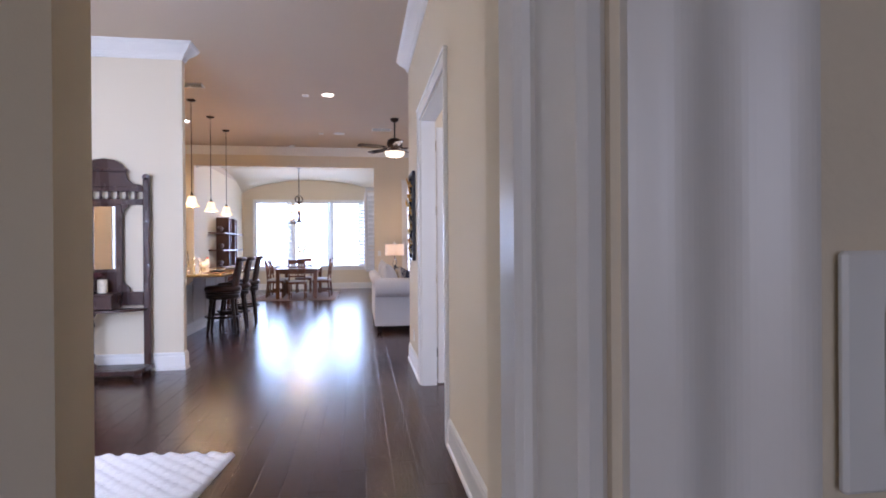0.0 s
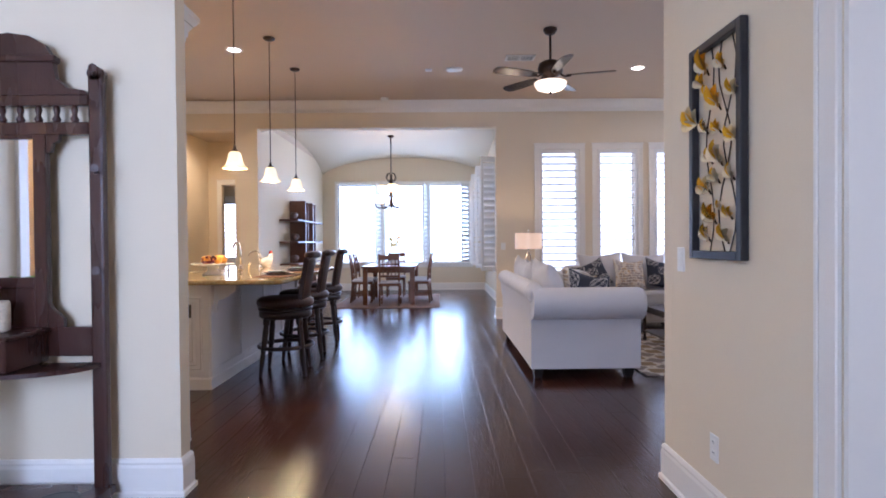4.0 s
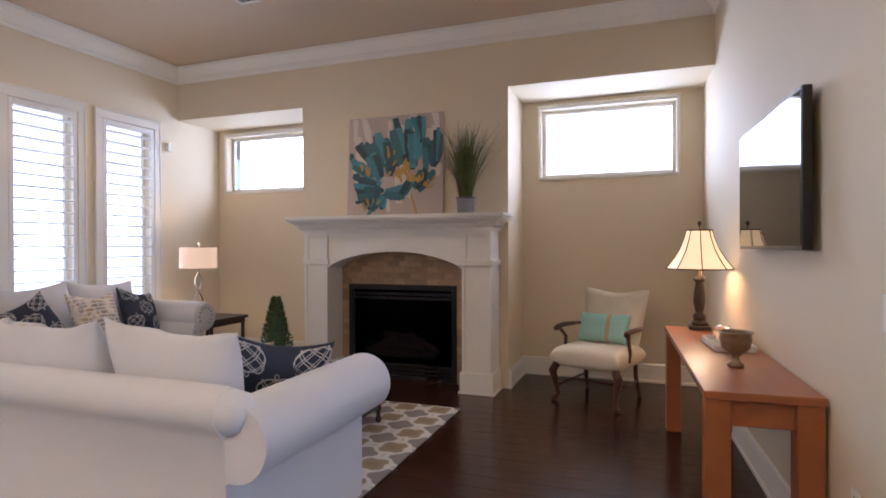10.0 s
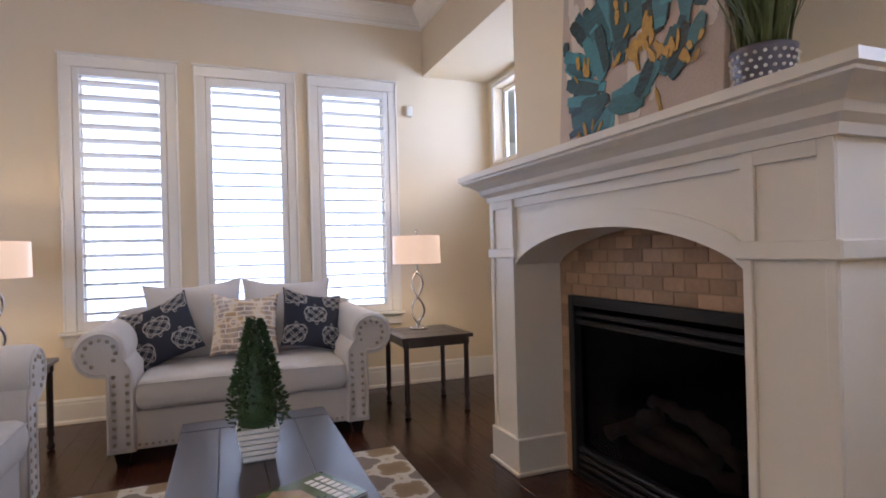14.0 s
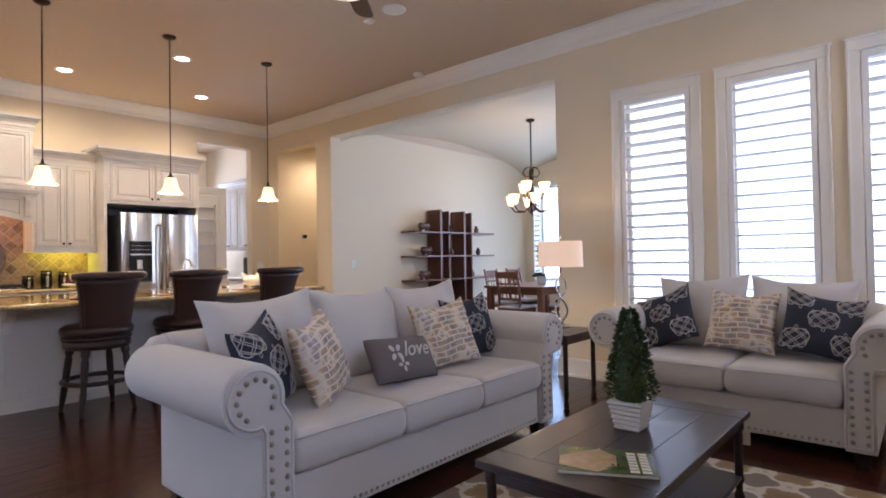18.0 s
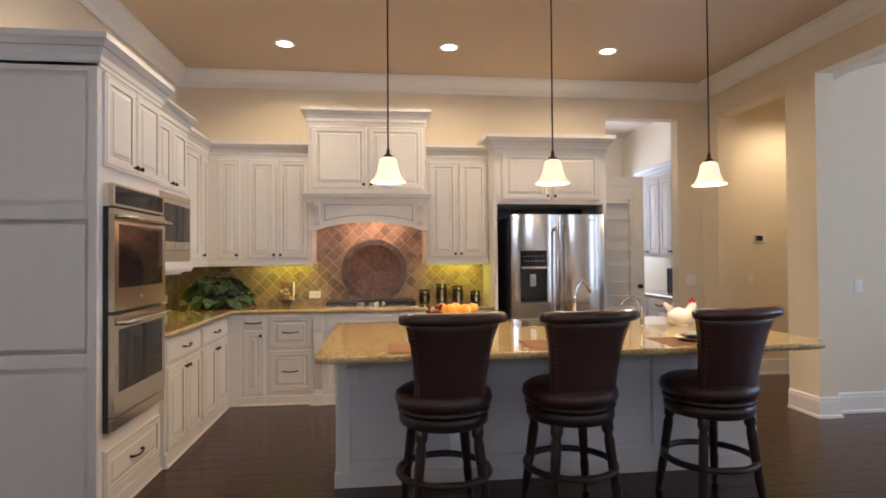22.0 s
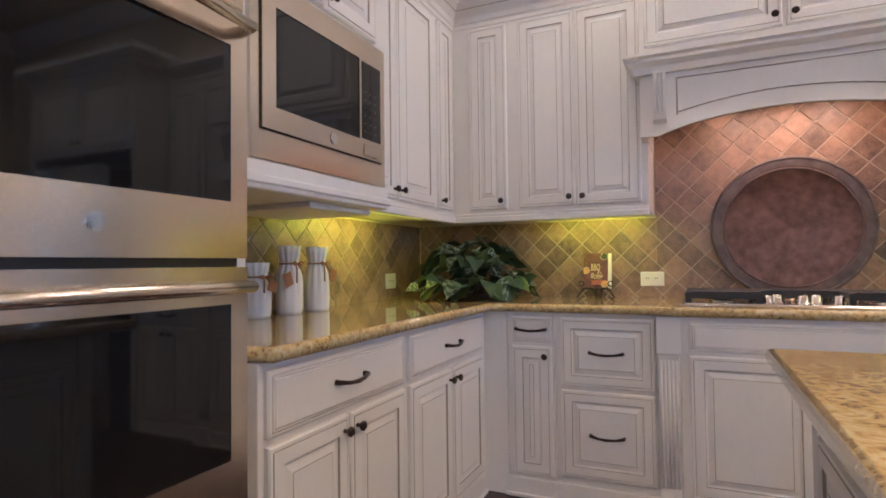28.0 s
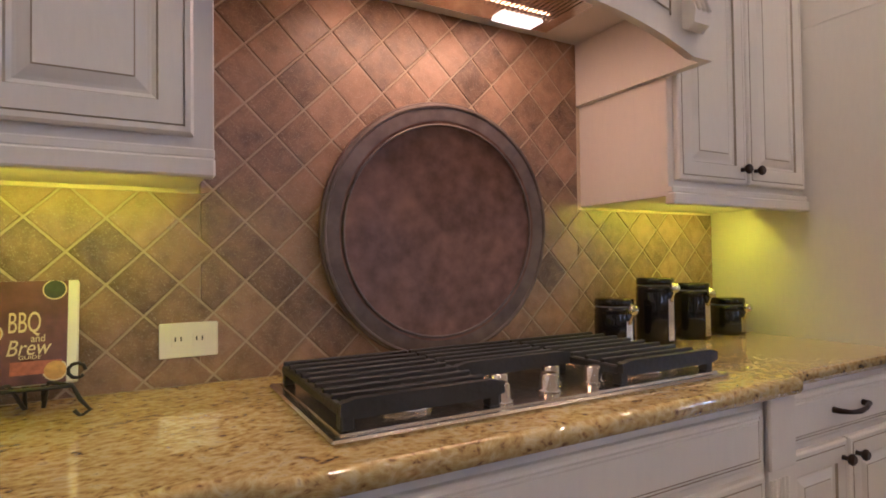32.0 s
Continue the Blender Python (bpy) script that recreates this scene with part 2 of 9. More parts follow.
# materials
def material(name, color, rough=0.5, metal=0.0, vary=0.06, grain=40.0, bump=0.02, large=1.2, spec=0.5, sheen=0.0, coat=0.0, random_tint=0.0, stretch=(1, 1, 1), rough_vary=0.08):
    """Base colour with variation at two scales, fine relief and uneven gloss."""
    m = bpy.data.materials.new(name)
    m.use_nodes = True
    n, l = m.node_tree.nodes, m.node_tree.links
    p = n["Principled BSDF"]
    p.inputs["Metallic"].default_value, p.inputs["Specular IOR Level"].default_value = metal, spec
    p.inputs["Coat Weight"].default_value, p.inputs["Sheen Weight"].default_value = coat, sheen
    tc, mp = n.new("ShaderNodeTexCoord"), n.new("ShaderNodeMapping")
    mp.inputs["Scale"].default_value = stretch
    l.new(tc.outputs["Object"], mp.inputs["Vector"])
    fine, wide = n.new("ShaderNodeTexNoise"), n.new("ShaderNodeTexNoise")
    fine.inputs["Scale"].default_value, fine.inputs["Detail"].default_value = grain, 5
    wide.inputs["Scale"].default_value, wide.inputs["Detail"].default_value = large, 3
    for t in (fine, wide):
        l.new(mp.outputs[0], t.inputs["Vector"])
    add = n.new("ShaderNodeMath")
    add.operation = "ADD"
    l.new(fine.outputs["Fac"], add.inputs[0])
    l.new(wide.outputs["Fac"], add.inputs[1])
    last = add.outputs[0]
    if random_tint:
        info, mul = n.new("ShaderNodeObjectInfo"), n.new("ShaderNodeMath")
        mul.operation, mul.inputs[1].default_value, mul.inputs[2].default_value = "MULTIPLY_ADD", random_tint / max(vary, 1e-3), -0.5 * random_tint / max(vary, 1e-3)
        more = n.new("ShaderNodeMath")
        l.new(info.outputs["Random"], mul.inputs[0])
        l.new(mul.outputs[0], more.inputs[0])
        l.new(last, more.inputs[1])
        last = more.outputs[0]
    ramp = n.new("ShaderNodeMapRange")
    for key, value in (("From Min", 0.0), ("From Max", 2.0), ("To Min", 1 - vary * 2), ("To Max", 1 + vary * 2)):
        ramp.inputs[key].default_value = value
    ramp.clamp = False
    l.new(last, ramp.inputs["Value"])
    mix = n.new("ShaderNodeMix")
    mix.data_type, mix.blend_type = "RGBA", "MULTIPLY"
    mix.inputs["Factor"].default_value = 1
    mix.inputs["A"].default_value = (*color, 1)
    l.new(ramp.outputs["Result"], mix.inputs["B"])
    l.new(mix.outputs["Result"], p.inputs["Base Color"])
    rr = n.new("ShaderNodeMapRange")
    rr.inputs["To Min"].default_value, rr.inputs["To Max"].default_value = max(rough - rough_vary, 0.02), min(rough + rough_vary, 1)
    l.new(wide.outputs["Fac"], rr.inputs["Value"])
    l.new(rr.outputs["Result"], p.inputs["Roughness"])
    if bump:
        b = n.new("ShaderNodeBump")
        b.inputs["Strength"].default_value, b.inputs["Distance"].default_value = min(1, bump * 10), 0.002
        l.new(fine.outputs["Fac"], b.inputs["Height"])
        l.new(b.outputs["Normal"], p.inputs["Normal"])
    return m


def glowing(name, color, strength, base=(0.8, 0.8, 0.8)):
    m = bpy.data.materials.new(name)
    m.use_nodes = True
    p = m.node_tree.nodes["Principled BSDF"]
    p.inputs["Base Color"].default_value = (*base, 1)
    p.inputs["Emission Color"].default_value, p.inputs["Emission Strength"].default_value = (*color, 1), strength
    p.inputs["Roughness"].default_value = 0.35
    return m


def glassy(name, color=(1, 1, 1), rough=0.0):
    m = bpy.data.materials.new(name)
    m.use_nodes = True
    p = m.node_tree.nodes["Principled BSDF"]
    p.inputs["Base Color"].default_value, p.inputs["Roughness"].default_value = (*color, 1), rough
    p.inputs["Transmission Weight"].default_value, p.inputs["IOR"].default_value = 1, 1.45
    return m


def colored(m, nodes_from, stops):
    """Feeds a material's base colour from a value through colour stops."""
    n, l = m.node_tree.nodes, m.node_tree.links
    r = n.new("ShaderNodeValToRGB")
    while len(r.color_ramp.elements) < len(stops):
        r.color_ramp.elements.new(0.5)
    for e, (at, c) in zip(r.color_ramp.elements, stops):
        e.position, e.color = at, (*c, 1)
    l.new(nodes_from, r.inputs["Fac"])
    l.new(r.outputs["Color"], n["Principled BSDF"].inputs["Base Color"])
    return r


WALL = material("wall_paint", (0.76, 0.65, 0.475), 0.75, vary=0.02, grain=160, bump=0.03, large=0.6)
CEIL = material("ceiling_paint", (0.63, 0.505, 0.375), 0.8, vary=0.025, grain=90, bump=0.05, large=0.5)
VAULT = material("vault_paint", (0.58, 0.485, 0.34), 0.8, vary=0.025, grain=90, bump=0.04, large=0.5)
TRIM = material("white_trim", (0.82, 0.78, 0.71), 0.34, vary=0.012, grain=60, bump=0.01, large=4, rough_vary=0.02)
CAB = material("cabinet_paint", (0.73, 0.69, 0.64), 0.4, vary=0.035, grain=30, bump=0.015, large=2.5, stretch=(3, 3, 0.6))
GLAZE = material("cabinet_glaze", (0.33, 0.275, 0.21), 0.5, vary=0.2, grain=60)
WHITE = material("white_plastic", (0.82, 0.80, 0.74), 0.35, vary=0.01)
BLIND = material("shutter_white", (0.83, 0.81, 0.77), 0.4, vary=0.01)
PLANK = material("dark_wood_plank", (0.043, 0.0145, 0.009), 0.19, vary=0.28, grain=9, bump=0.10, large=2.2, stretch=(6, 0.6, 6), random_tint=0.22, rough_vary=0.05, spec=0.42)
SUBFLOOR = material("plank_joint", (0.008, 0.004, 0.003), 0.6)
BRONZE = material("oil_rubbed_bronze", (0.045, 0.028, 0.02), 0.38, metal=0.8, vary=0.15)
STEEL = material("stainless_steel", (0.70, 0.63, 0.53), 0.21, metal=1.0, vary=0.02, grain=40, bump=0.0, stretch=(0.5, 0.5, 14), rough_vary=0.04)
CHROME = material("chrome", (0.75, 0.75, 0.75), 0.08, metal=1.0, vary=0.02, bump=0)
GLOSSBLACK = material("glossy_black_ceramic", (0.010, 0.010, 0.011), 0.08, vary=0.05, bump=0, rough_vary=0.03)
BLACK = material("black_enamel", (0.012, 0.012, 0.013), 0.3, vary=0.1)
BLACKGLASS = material("black_glass", (0.008, 0.008, 0.009), 0.04, vary=0.02, bump=0, rough_vary=0.01)
KEYGREY = material("grey_key_print", (0.20, 0.20, 0.21), 0.5, vary=0.05)
GLASS = glassy("clear_glass")
MIRROR = material("mirror", (0.88, 0.88, 0.88), 0.03, metal=1.0, vary=0.01, bump=0, rough_vary=0.01)

# the shell: floor, ceilings, walls
ZC = 3.53
ground = tagged(part("ground", boxed(-150, 150, -150, 150, -0.30, -0.12), material("lawn", (0.07, 0.10, 0.035), 0.9, vary=0.25, grain=30), None, "mown green lawn reaching to the horizon"), category="ground", kind="structure")
floor_slab = tagged(part("floor", boxed(-8.2, 5.3, -4.2, 18.9, -0.12, -0.002), SUBFLOOR, None, "dark hardwood plank floor with thin black joints"), category="floor", kind="structure")

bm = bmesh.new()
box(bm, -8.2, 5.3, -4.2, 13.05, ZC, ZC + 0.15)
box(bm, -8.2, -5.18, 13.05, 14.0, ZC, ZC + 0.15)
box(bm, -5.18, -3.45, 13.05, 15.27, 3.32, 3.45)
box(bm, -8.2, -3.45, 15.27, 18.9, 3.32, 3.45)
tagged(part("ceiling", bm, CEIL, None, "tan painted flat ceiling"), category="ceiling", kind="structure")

wall("wall_west", "y", -5.25, -5.10, 6.79, 13.07, 0, ZC, [(11.66, 12.57, 0, 3.12)], WALL, "cream painted kitchen wall with a tall pantry opening")
wall("wall_hall", "x", 6.69, 6.79, -5.25, -1.71, 0, ZC, [], WALL, "cream painted wall between hall and kitchen")
NWIN = [(1.22, 1.86, 0.70, 2.74), (2.16, 2.80, 0.70, 2.74), (3.08, 3.72, 0.70, 2.74)]
wall("wall_north", "x", 12.89, 13.07, -5.10, 4.93, 0, ZC, [(-4.79, -3.71, 0, 3.085), (-3.34, 0.51, 0, 3.11)] + NWIN, WALL, "cream painted wall with three tall windows and wide openings")
wall("wall_east", "y", 4.78, 4.93, 6.70, 12.89, 0, ZC, [(7.24, 8.58, 2.11, 2.83), (11.36, 12.75, 2.11, 2.83)], WALL, "cream painted wall with two high windows in niches")
breast = tagged(part("chimney_breast", boxed(4.08, 4.78, 9.36, 10.56, 0.98, ZC), WALL, None, "cream painted chimney breast over the fireplace"), category="wall", kind="structure")
part("firebox_back", boxed(4.55, 4.78, 9.36, 10.56, 0, 0.98), WALL, breast)
for y0, y1 in ((8.78, 9.36), (10.56, 11.10)):
    part("pier", boxed(4.08, 4.78, y0, y1, 0, ZC), WALL, breast)
for y0, y1 in ((11.10, 12.89), (6.88, 8.78)):
    part("soffit", boxed(4.08, 4.78, y0, y1, 2.92, ZC), WALL, breast)
tagged(part("wall_south", fixed(prism(bmesh.new(), [(0.76, 6.732), (4.93, 6.732), (4.93, 7.013), (0.76, 6.826)], "z", 0.0, ZC)), WALL, None, "cream painted wall behind the console table"), category="wall", kind="structure")
wall("wall_hall_east", "y", 0.76, 0.90, 2.36, 6.73, 0, ZC, [(4.02, 5.55, 0, 2.52)], WALL, "cream painted hall wall with a double doorway")
# the first hole only holds the added west hall fill
wall("wall_hall_west", "y", -3.44, -3.29, 1.62, 6.69, 0, ZC, [(2.40, 3.90, 0.5, 2.7), (4.45, 5.40, 0, 2.44)], WALL, "cream painted hall wall with a door")
# the first hole is an added window out of view, for the hall fill
wall("wall_foyer", "x", 2.12, 2.36, -3.44, 5.25, 0, ZC, [(-2.80, -1.30, 0.62, 2.65), (-0.70, 0.745, 0, 2.75)], WALL, "cream painted wall with a wide opening to the hall")
jamb = fixed(prism(bmesh.new(), [(0.655, 2.359), (0.645, 2.349), (0.645, 2.33), (0.66, 2.28), (0.69, 2.215), (0.72, 2.165), (0.744, 2.14), (0.744, 2.359)], "z", 0.0, 2.749, smooth=True))
softened(tagged(part("jamb_return", jamb, WALL, None, "rounded cream plaster return of the opening"), category="wall", kind="structure"), 40)
wall("wall_entry", "x", 0.60, 0.74, -3.44, 3.0, 0, ZC, [(-2.80, 0.30, 0, 2.90)], WALL, "cream painted wall with the first doorway")
# unseen end wall, its opening made up for the start fill
wall("wall_back", "x", -4.2, -4.05, -3.44, 5.25, 0, ZC, [(-2.2, 0.2, 0.8, 2.8)], WALL, "cream painted end wall with an unseen added opening")
wall("wall_room_west", "y", -3.59, -3.44, -4.2, 6.64, 0, ZC, [(4.45, 5.40, 0, 2.44)], WALL, "cream painted side wall")
# unseen side wall, its opening added for the doorway fill
wall("wall_room_east", "y", 5.10, 5.25, -4.2, 6.73, 0, ZC, [(3.8, 5.4, 0.8, 2.6)], WALL, "cream painted side wall with an unseen added opening")
for y0 in (4.05, 5.65):
    wall("wall_side_room", "x", y0, y0 + 0.12, -5.4, -3.59, 0, ZC, [], WALL, "cream painted side room wall")
wall("wall_side_room_west", "y", -5.52, -5.4, 4.05, 5.77, 0, ZC, [], WALL, "cream painted side room wall")
# pantry and passage
wall("wall_pantry_west", "y", -8.15, -8.0, 10.6, 14.0, 0, ZC, [], WALL, "cream painted pantry wall")
wall("wall_pantry_north", "x", 13.75, 13.9, -8.0, -5.25, 0, ZC, [], WALL, "cream painted pantry wall")
wall("wall_pantry_south", "x", 10.45, 10.6, -8.15, -5.25, 0, ZC, [], WALL, "cream painted pantry wall")
wall("wall_passage_west", "y", -5.25, -5.10, 13.07, 15.2, 0, 3.32, [], WALL, "cream painted passage wall with a thermostat")
wall("wall_passage_north", "x", 15.2, 15.34, -6.6, -3.603, 0, 3.32, [(-4.83, -4.0, 0, 2.45)], WALL, "cream painted passage wall with a doorway")
wall("wall_study_north", "x", 17.2, 17.36, -6.6, -3.603, 0, 3.32, [(-5.78, -4.84, 0.86, 2.30)], WALL, "cream painted wall with a shuttered window")
wall("wall_study_west", "y", -6.75, -6.6, 15.2, 17.36, 0, 3.32, [], WALL, "cream painted end wall")
# dining room with a groin vault
wall("wall_dining_west", "y", -3.60, -3.46, 13.07, 18.42, 0, 3.75, [], WALL, "pale cream dining wall under an arched vault")
DWIN = [(-3.08, -2.02, 0.72, 2.78), (-1.88, -0.82, 0.72, 2.78), (-0.68, 0.38, 0.72, 2.78)]
wall("wall_dining_north", "x", 18.42, 18.58, -3.60, 0.94, 0, 3.75, DWIN, WALL, "cream dining wall with three large windows")
EWIN = [(13.82, 14.78, 0.72, 2.78), (15.12, 16.08, 0.72, 2.78), (16.42, 17.38, 0.72, 2.78)]
wall("wall_dining_east", "y", 0.78, 0.94, 13.07, 18.42, 0, 3.75, EWIN, WALL, "cream dining wall with three shuttered windows")


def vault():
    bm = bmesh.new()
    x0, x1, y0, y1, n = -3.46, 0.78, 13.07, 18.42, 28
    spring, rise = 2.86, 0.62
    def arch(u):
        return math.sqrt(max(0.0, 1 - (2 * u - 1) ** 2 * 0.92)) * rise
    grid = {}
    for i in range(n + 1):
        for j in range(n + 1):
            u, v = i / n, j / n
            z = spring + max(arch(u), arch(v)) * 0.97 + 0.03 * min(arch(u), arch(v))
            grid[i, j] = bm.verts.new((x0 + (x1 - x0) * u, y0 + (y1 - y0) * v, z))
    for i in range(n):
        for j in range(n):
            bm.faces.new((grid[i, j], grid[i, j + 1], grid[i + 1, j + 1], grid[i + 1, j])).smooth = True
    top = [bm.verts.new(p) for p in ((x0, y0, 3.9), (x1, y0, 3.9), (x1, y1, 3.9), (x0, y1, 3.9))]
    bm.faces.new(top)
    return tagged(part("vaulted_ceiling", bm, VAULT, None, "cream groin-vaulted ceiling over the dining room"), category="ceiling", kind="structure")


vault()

# mouldings
CROWN = [(0, 0), (0.13, 0), (0.13, -0.012), (0.122, -0.016), (0.122, -0.026), (0.108, -0.036), (0.098, -0.052), (0.074, -0.078), (0.048, -0.100), (0.036, -0.112), (0.036, -0.120), (0.026, -0.126), (0.022, -0.150), (0.012, -0.160), (0.012, -0.170), (0, -0.172)]
BASE = [(0, 0), (0.026, 0), (0.026, 0.022), (0.016, 0.03), (0.016, 0.145), (0.012, 0.16), (0.014, 0.172), (0.006, 0.188), (0, 0.19)]
Z = ZC - 0.003


def trim(name, profile, paths, z, label, flip=1):
    bm = bmesh.new()
    for path in paths:
        sweep(bm, profile, [(x, y, z) for x, y in path], flip=flip)
    return tagged(part(name, fixed(bm), TRIM, None, label), category="moulding", kind="structure")


trim("crown_moulding", CROWN, [
    [(-1.71, 6.69), (-1.71, 6.79), (-5.10, 6.79), (-5.10, 12.89), (4.08, 12.89), (4.08, 6.975), (0.76, 6.826), (0.76, 2.36)],
    [(-3.29, 2.36), (-3.29, 6.69), (-1.71, 6.69), (-1.71, 6.74)],
    [(0.90, 2.36), (0.90, 6.73), (5.10, 6.73), (5.10, 2.36)]], Z, "white crown moulding", 1)
trim("baseboard", BASE, [
    [(-3.29, 5.52), (-3.29, 6.69), (-1.71, 6.69), (-1.71, 6.79), (-2.0, 6.79)],
    [(-5.10, 12.57), (-5.10, 12.89), (-4.79, 12.89)],
    [(-3.71, 12.89), (-3.34, 12.89), (-3.34, 13.07), (-3.46, 13.07), (-3.46, 18.42), (0.78, 18.42), (0.78, 13.07), (0.51, 13.07), (0.51, 12.89), (4.78, 12.89), (4.78, 11.10), (4.08, 11.10), (4.08, 10.93)],
    [(4.08, 8.75), (4.08, 8.78), (4.78, 8.78), (4.78, 7.006), (0.76, 6.826), (0.76, 5.66)],
    [(0.76, 3.91), (0.76, 2.36)], [(-3.29, 2.36), (-3.29, 4.33)],
    [(0.90, 5.70), (0.90, 6.73), (5.10, 6.73), (5.10, 2.36)],
    [(-5.10, 13.07), (-5.10, 16.05), (-4.85, 16.05)]], 0.001, "white moulded baseboard", 1)

# windows and shutters of the living and dining rooms
def casing(bm, x0, x1, z0, z1, w, t, bottom=False):
    """Trim boards round an opening, proud of a wall that faces -y at y = 0."""
    box(bm, x0 - w, x0, -t, 0, z0, z1, 0.004)
    box(bm, x1, x1 + w, -t, 0, z0, z1, 0.004)
    box(bm, x0 - w, x1 + w, -t, 0, z1, z1 + w, 0.004)
    box(bm, x0 - w - 0.012, x1 + w + 0.012, -t - 0.012, 0, z1 + w, z1 + w + 0.018, 0.004)
    box(bm, x0 - w, x0 - w + 0.018, -t - 0.008, -t, z0, z1 + w, 0.003)
    box(bm, x1 + w - 0.018, x1 + w, -t - 0.008, -t, z0, z1 + w, 0.003)
    if bottom:
        box(bm, x0 - w, x1 + w, -t, 0, z0 - w, z0, 0.004)


def shutter_panel(parent, x0, x1, z0, z1, y0, y1, tilt, pitch=0.106, stile=0.045, rail=0.09):
    """A louvred panel in the plane of local x and z."""
    bm = boxed(x0, x0 + stile, y0, y1, z0, z1, 0.004)
    box(bm, x1 - stile, x1, y0, y1, z0, z1, 0.004)
    box(bm, x0 + stile, x1 - stile, y0, y1, z0, z0 + 0.07, 0.004)
    box(bm, x0 + stile, x1 - stile, y0, y1, z1 - rail, z1, 0.004)
    part("shutter_frame", bm, BLIND, parent)
    ym, n = (y0 + y1) / 2, int((z1 - z0 - 0.07 - rail) / pitch)
    step = (z1 - z0 - 0.07 - rail) / n
    bm = bmesh.new()
    c, s, w, t = math.cos(radians(tilt)), math.sin(radians(tilt)), 0.046, 0.0065
    poly = [(-w, 0), (-w * 0.5, t), (w * 0.5, t), (w, 0), (w * 0.5, -t), (-w * 0.5, -t)]
    prism(bm, [(a * c - b * s, a * s + b * c) for a, b in poly], "x", x0 + stile + 0.002, x1 - stile - 0.002)
    slat = part("slat", bm, BLIND, parent)
    slat.location = (0, ym, z0 + 0.07 + step / 2)
    for i in range(1, n):
        o = slat.copy()
        o.location = (0, ym, z0 + 0.07 + step * (i + 0.5))
        scene.collection.objects.link(o)


def window(name, m, x0, x1, z0, z1, label, trim_w=0.075, depth=0.18, shutter=None, sill=True, trimmed=True, bars=0):
    """A window whose wall face is local y = 0, seen from -y."""
    ob = tagged(thing(name, m, label, "window"), kind="structure")
    if trimmed:
        bm = bmesh.new()
        casing(bm, x0, x1, z0, z1, trim_w, 0.022, not sill)
        part("window_casing", bm, TRIM, ob)
    fy = depth - 0.06
    bm = bmesh.new()
    e = 0.002
    for a, b, c, d in ((x0 + e, x0 + 0.04, z0 + e, z1 - e), (x1 - 0.04, x1 - e, z0 + e, z1 - e), (x0 + 0.04, x1 - 0.04, z0 + e, z0 + 0.04), (x0 + 0.04, x1 - 0.04, z1 - 0.04, z1 - e)):
        box(bm, a, b, fy, fy + 0.04, c, d, 0.003)
    if bars:
        zm = (z0 + z1) / 2
        box(bm, x0 + 0.04, x1 - 0.04, fy, fy + 0.035, zm - 0.02, zm + 0.02, 0.003)
    part("window_frame", bm, TRIM, ob)
    pane = part("pane", boxed(x0 + 0.04, x1 - 0.04, fy + 0.016, fy + 0.022, z0 + 0.04, z1 - 0.04), GLASS, ob)
    pane.visible_shadow = False
    if sill:
        bm = boxed(x0 - 0.11, x1 + 0.11, -0.05, 0.0, z0 - 0.03, z0, 0.005)
        box(bm, x0 - 0.085, x1 + 0.085, -0.018, 0, z0 - 0.12, z0 - 0.032, 0.004)
        part("window_sill", bm, TRIM, ob)
    if shutter:
        shutter(ob)
    return ob


for (x0, x1, z0, z1), tilt in zip(NWIN, (-17, -6, -9)):
    window("window_1", pose(0, 12.89, 0), x0 - 0.005, x1 + 0.005, z0, z1, "tall white window with half-open plantation shutters", trim_w=0.085,
           shutter=lambda ob: shutter_panel(ob, x0, x1, z0 + 0.004, z1 - 0.004, -0.018, 0.014, tilt, rail=0.062), bars=0)
for y0, y1, z0, z1 in ((7.24, 8.58, 2.11, 2.83), (11.36, 12.75, 2.11, 2.83)):
    window("window_2", pose(4.78, 0, 0, 0, 0, -90), -y1, -y0, z0, z1, "high white-framed fixed window above a niche", trim_w=0.03, depth=0.15, sill=False, bars=0)
for x0, x1, z0, z1 in DWIN:
    window("window_3", pose(0, 18.42, 0), x0, x1, z0, z1, "large white dining window with opened shutters", depth=0.16, trim_w=0.06)
for y0, y1, z0, z1 in EWIN:
    window("window_4", pose(0.78, 0, 0, 0, 0, -90), -y1, -y0, z0, z1, "large white dining window with swung-out shutters", depth=0.16, trim_w=0.06)

window("window_6", pose(0, 17.2, 0), -5.78, -4.84, 0.86, 2.30, "white study window with half-open shutters", depth=0.16,
       shutter=lambda ob: shutter_panel(ob, -5.775, -4.845, 0.864, 2.297, 0.012, 0.042, 15))


def swung(m):
    ob = thing("shutter", m, "white louvred window shutter folded open on its hinges", "shutter", "open dining shutters")
    shutter_panel(ob, 0, 0.44, 0.74, 2.76, -0.015, 0.015, 55)


for x, a in ((-3.06, -75), (-1.95, -100), (-0.75, -98), (0.36, -118)):
    swung(pose(x, 18.37, 0, 0, 0, a))
for y, a in ((17.36, 150), (16.40, 190), (16.10, 168), (15.10, 195), (14.80, 165), (13.84, 200)):
    swung(pose(0.735, y, 0, 0, 0, a))

# soft things
LINEN = material("cream_linen", (0.61, 0.59, 0.59), 0.85, vary=0.05, grain=260, bump=0.05, large=3, sheen=0.2)
NAVY = material("navy_cotton", (0.022, 0.028, 0.05), 0.8, vary=0.15, grain=220, bump=0.05)
THREAD = material("silver_thread", (0.55, 0.52, 0.50), 0.6, vary=0.1, grain=200)
GREYC = material("grey_cotton", (0.15, 0.13, 0.135), 0.85, vary=0.08, grain=220, bump=0.05)
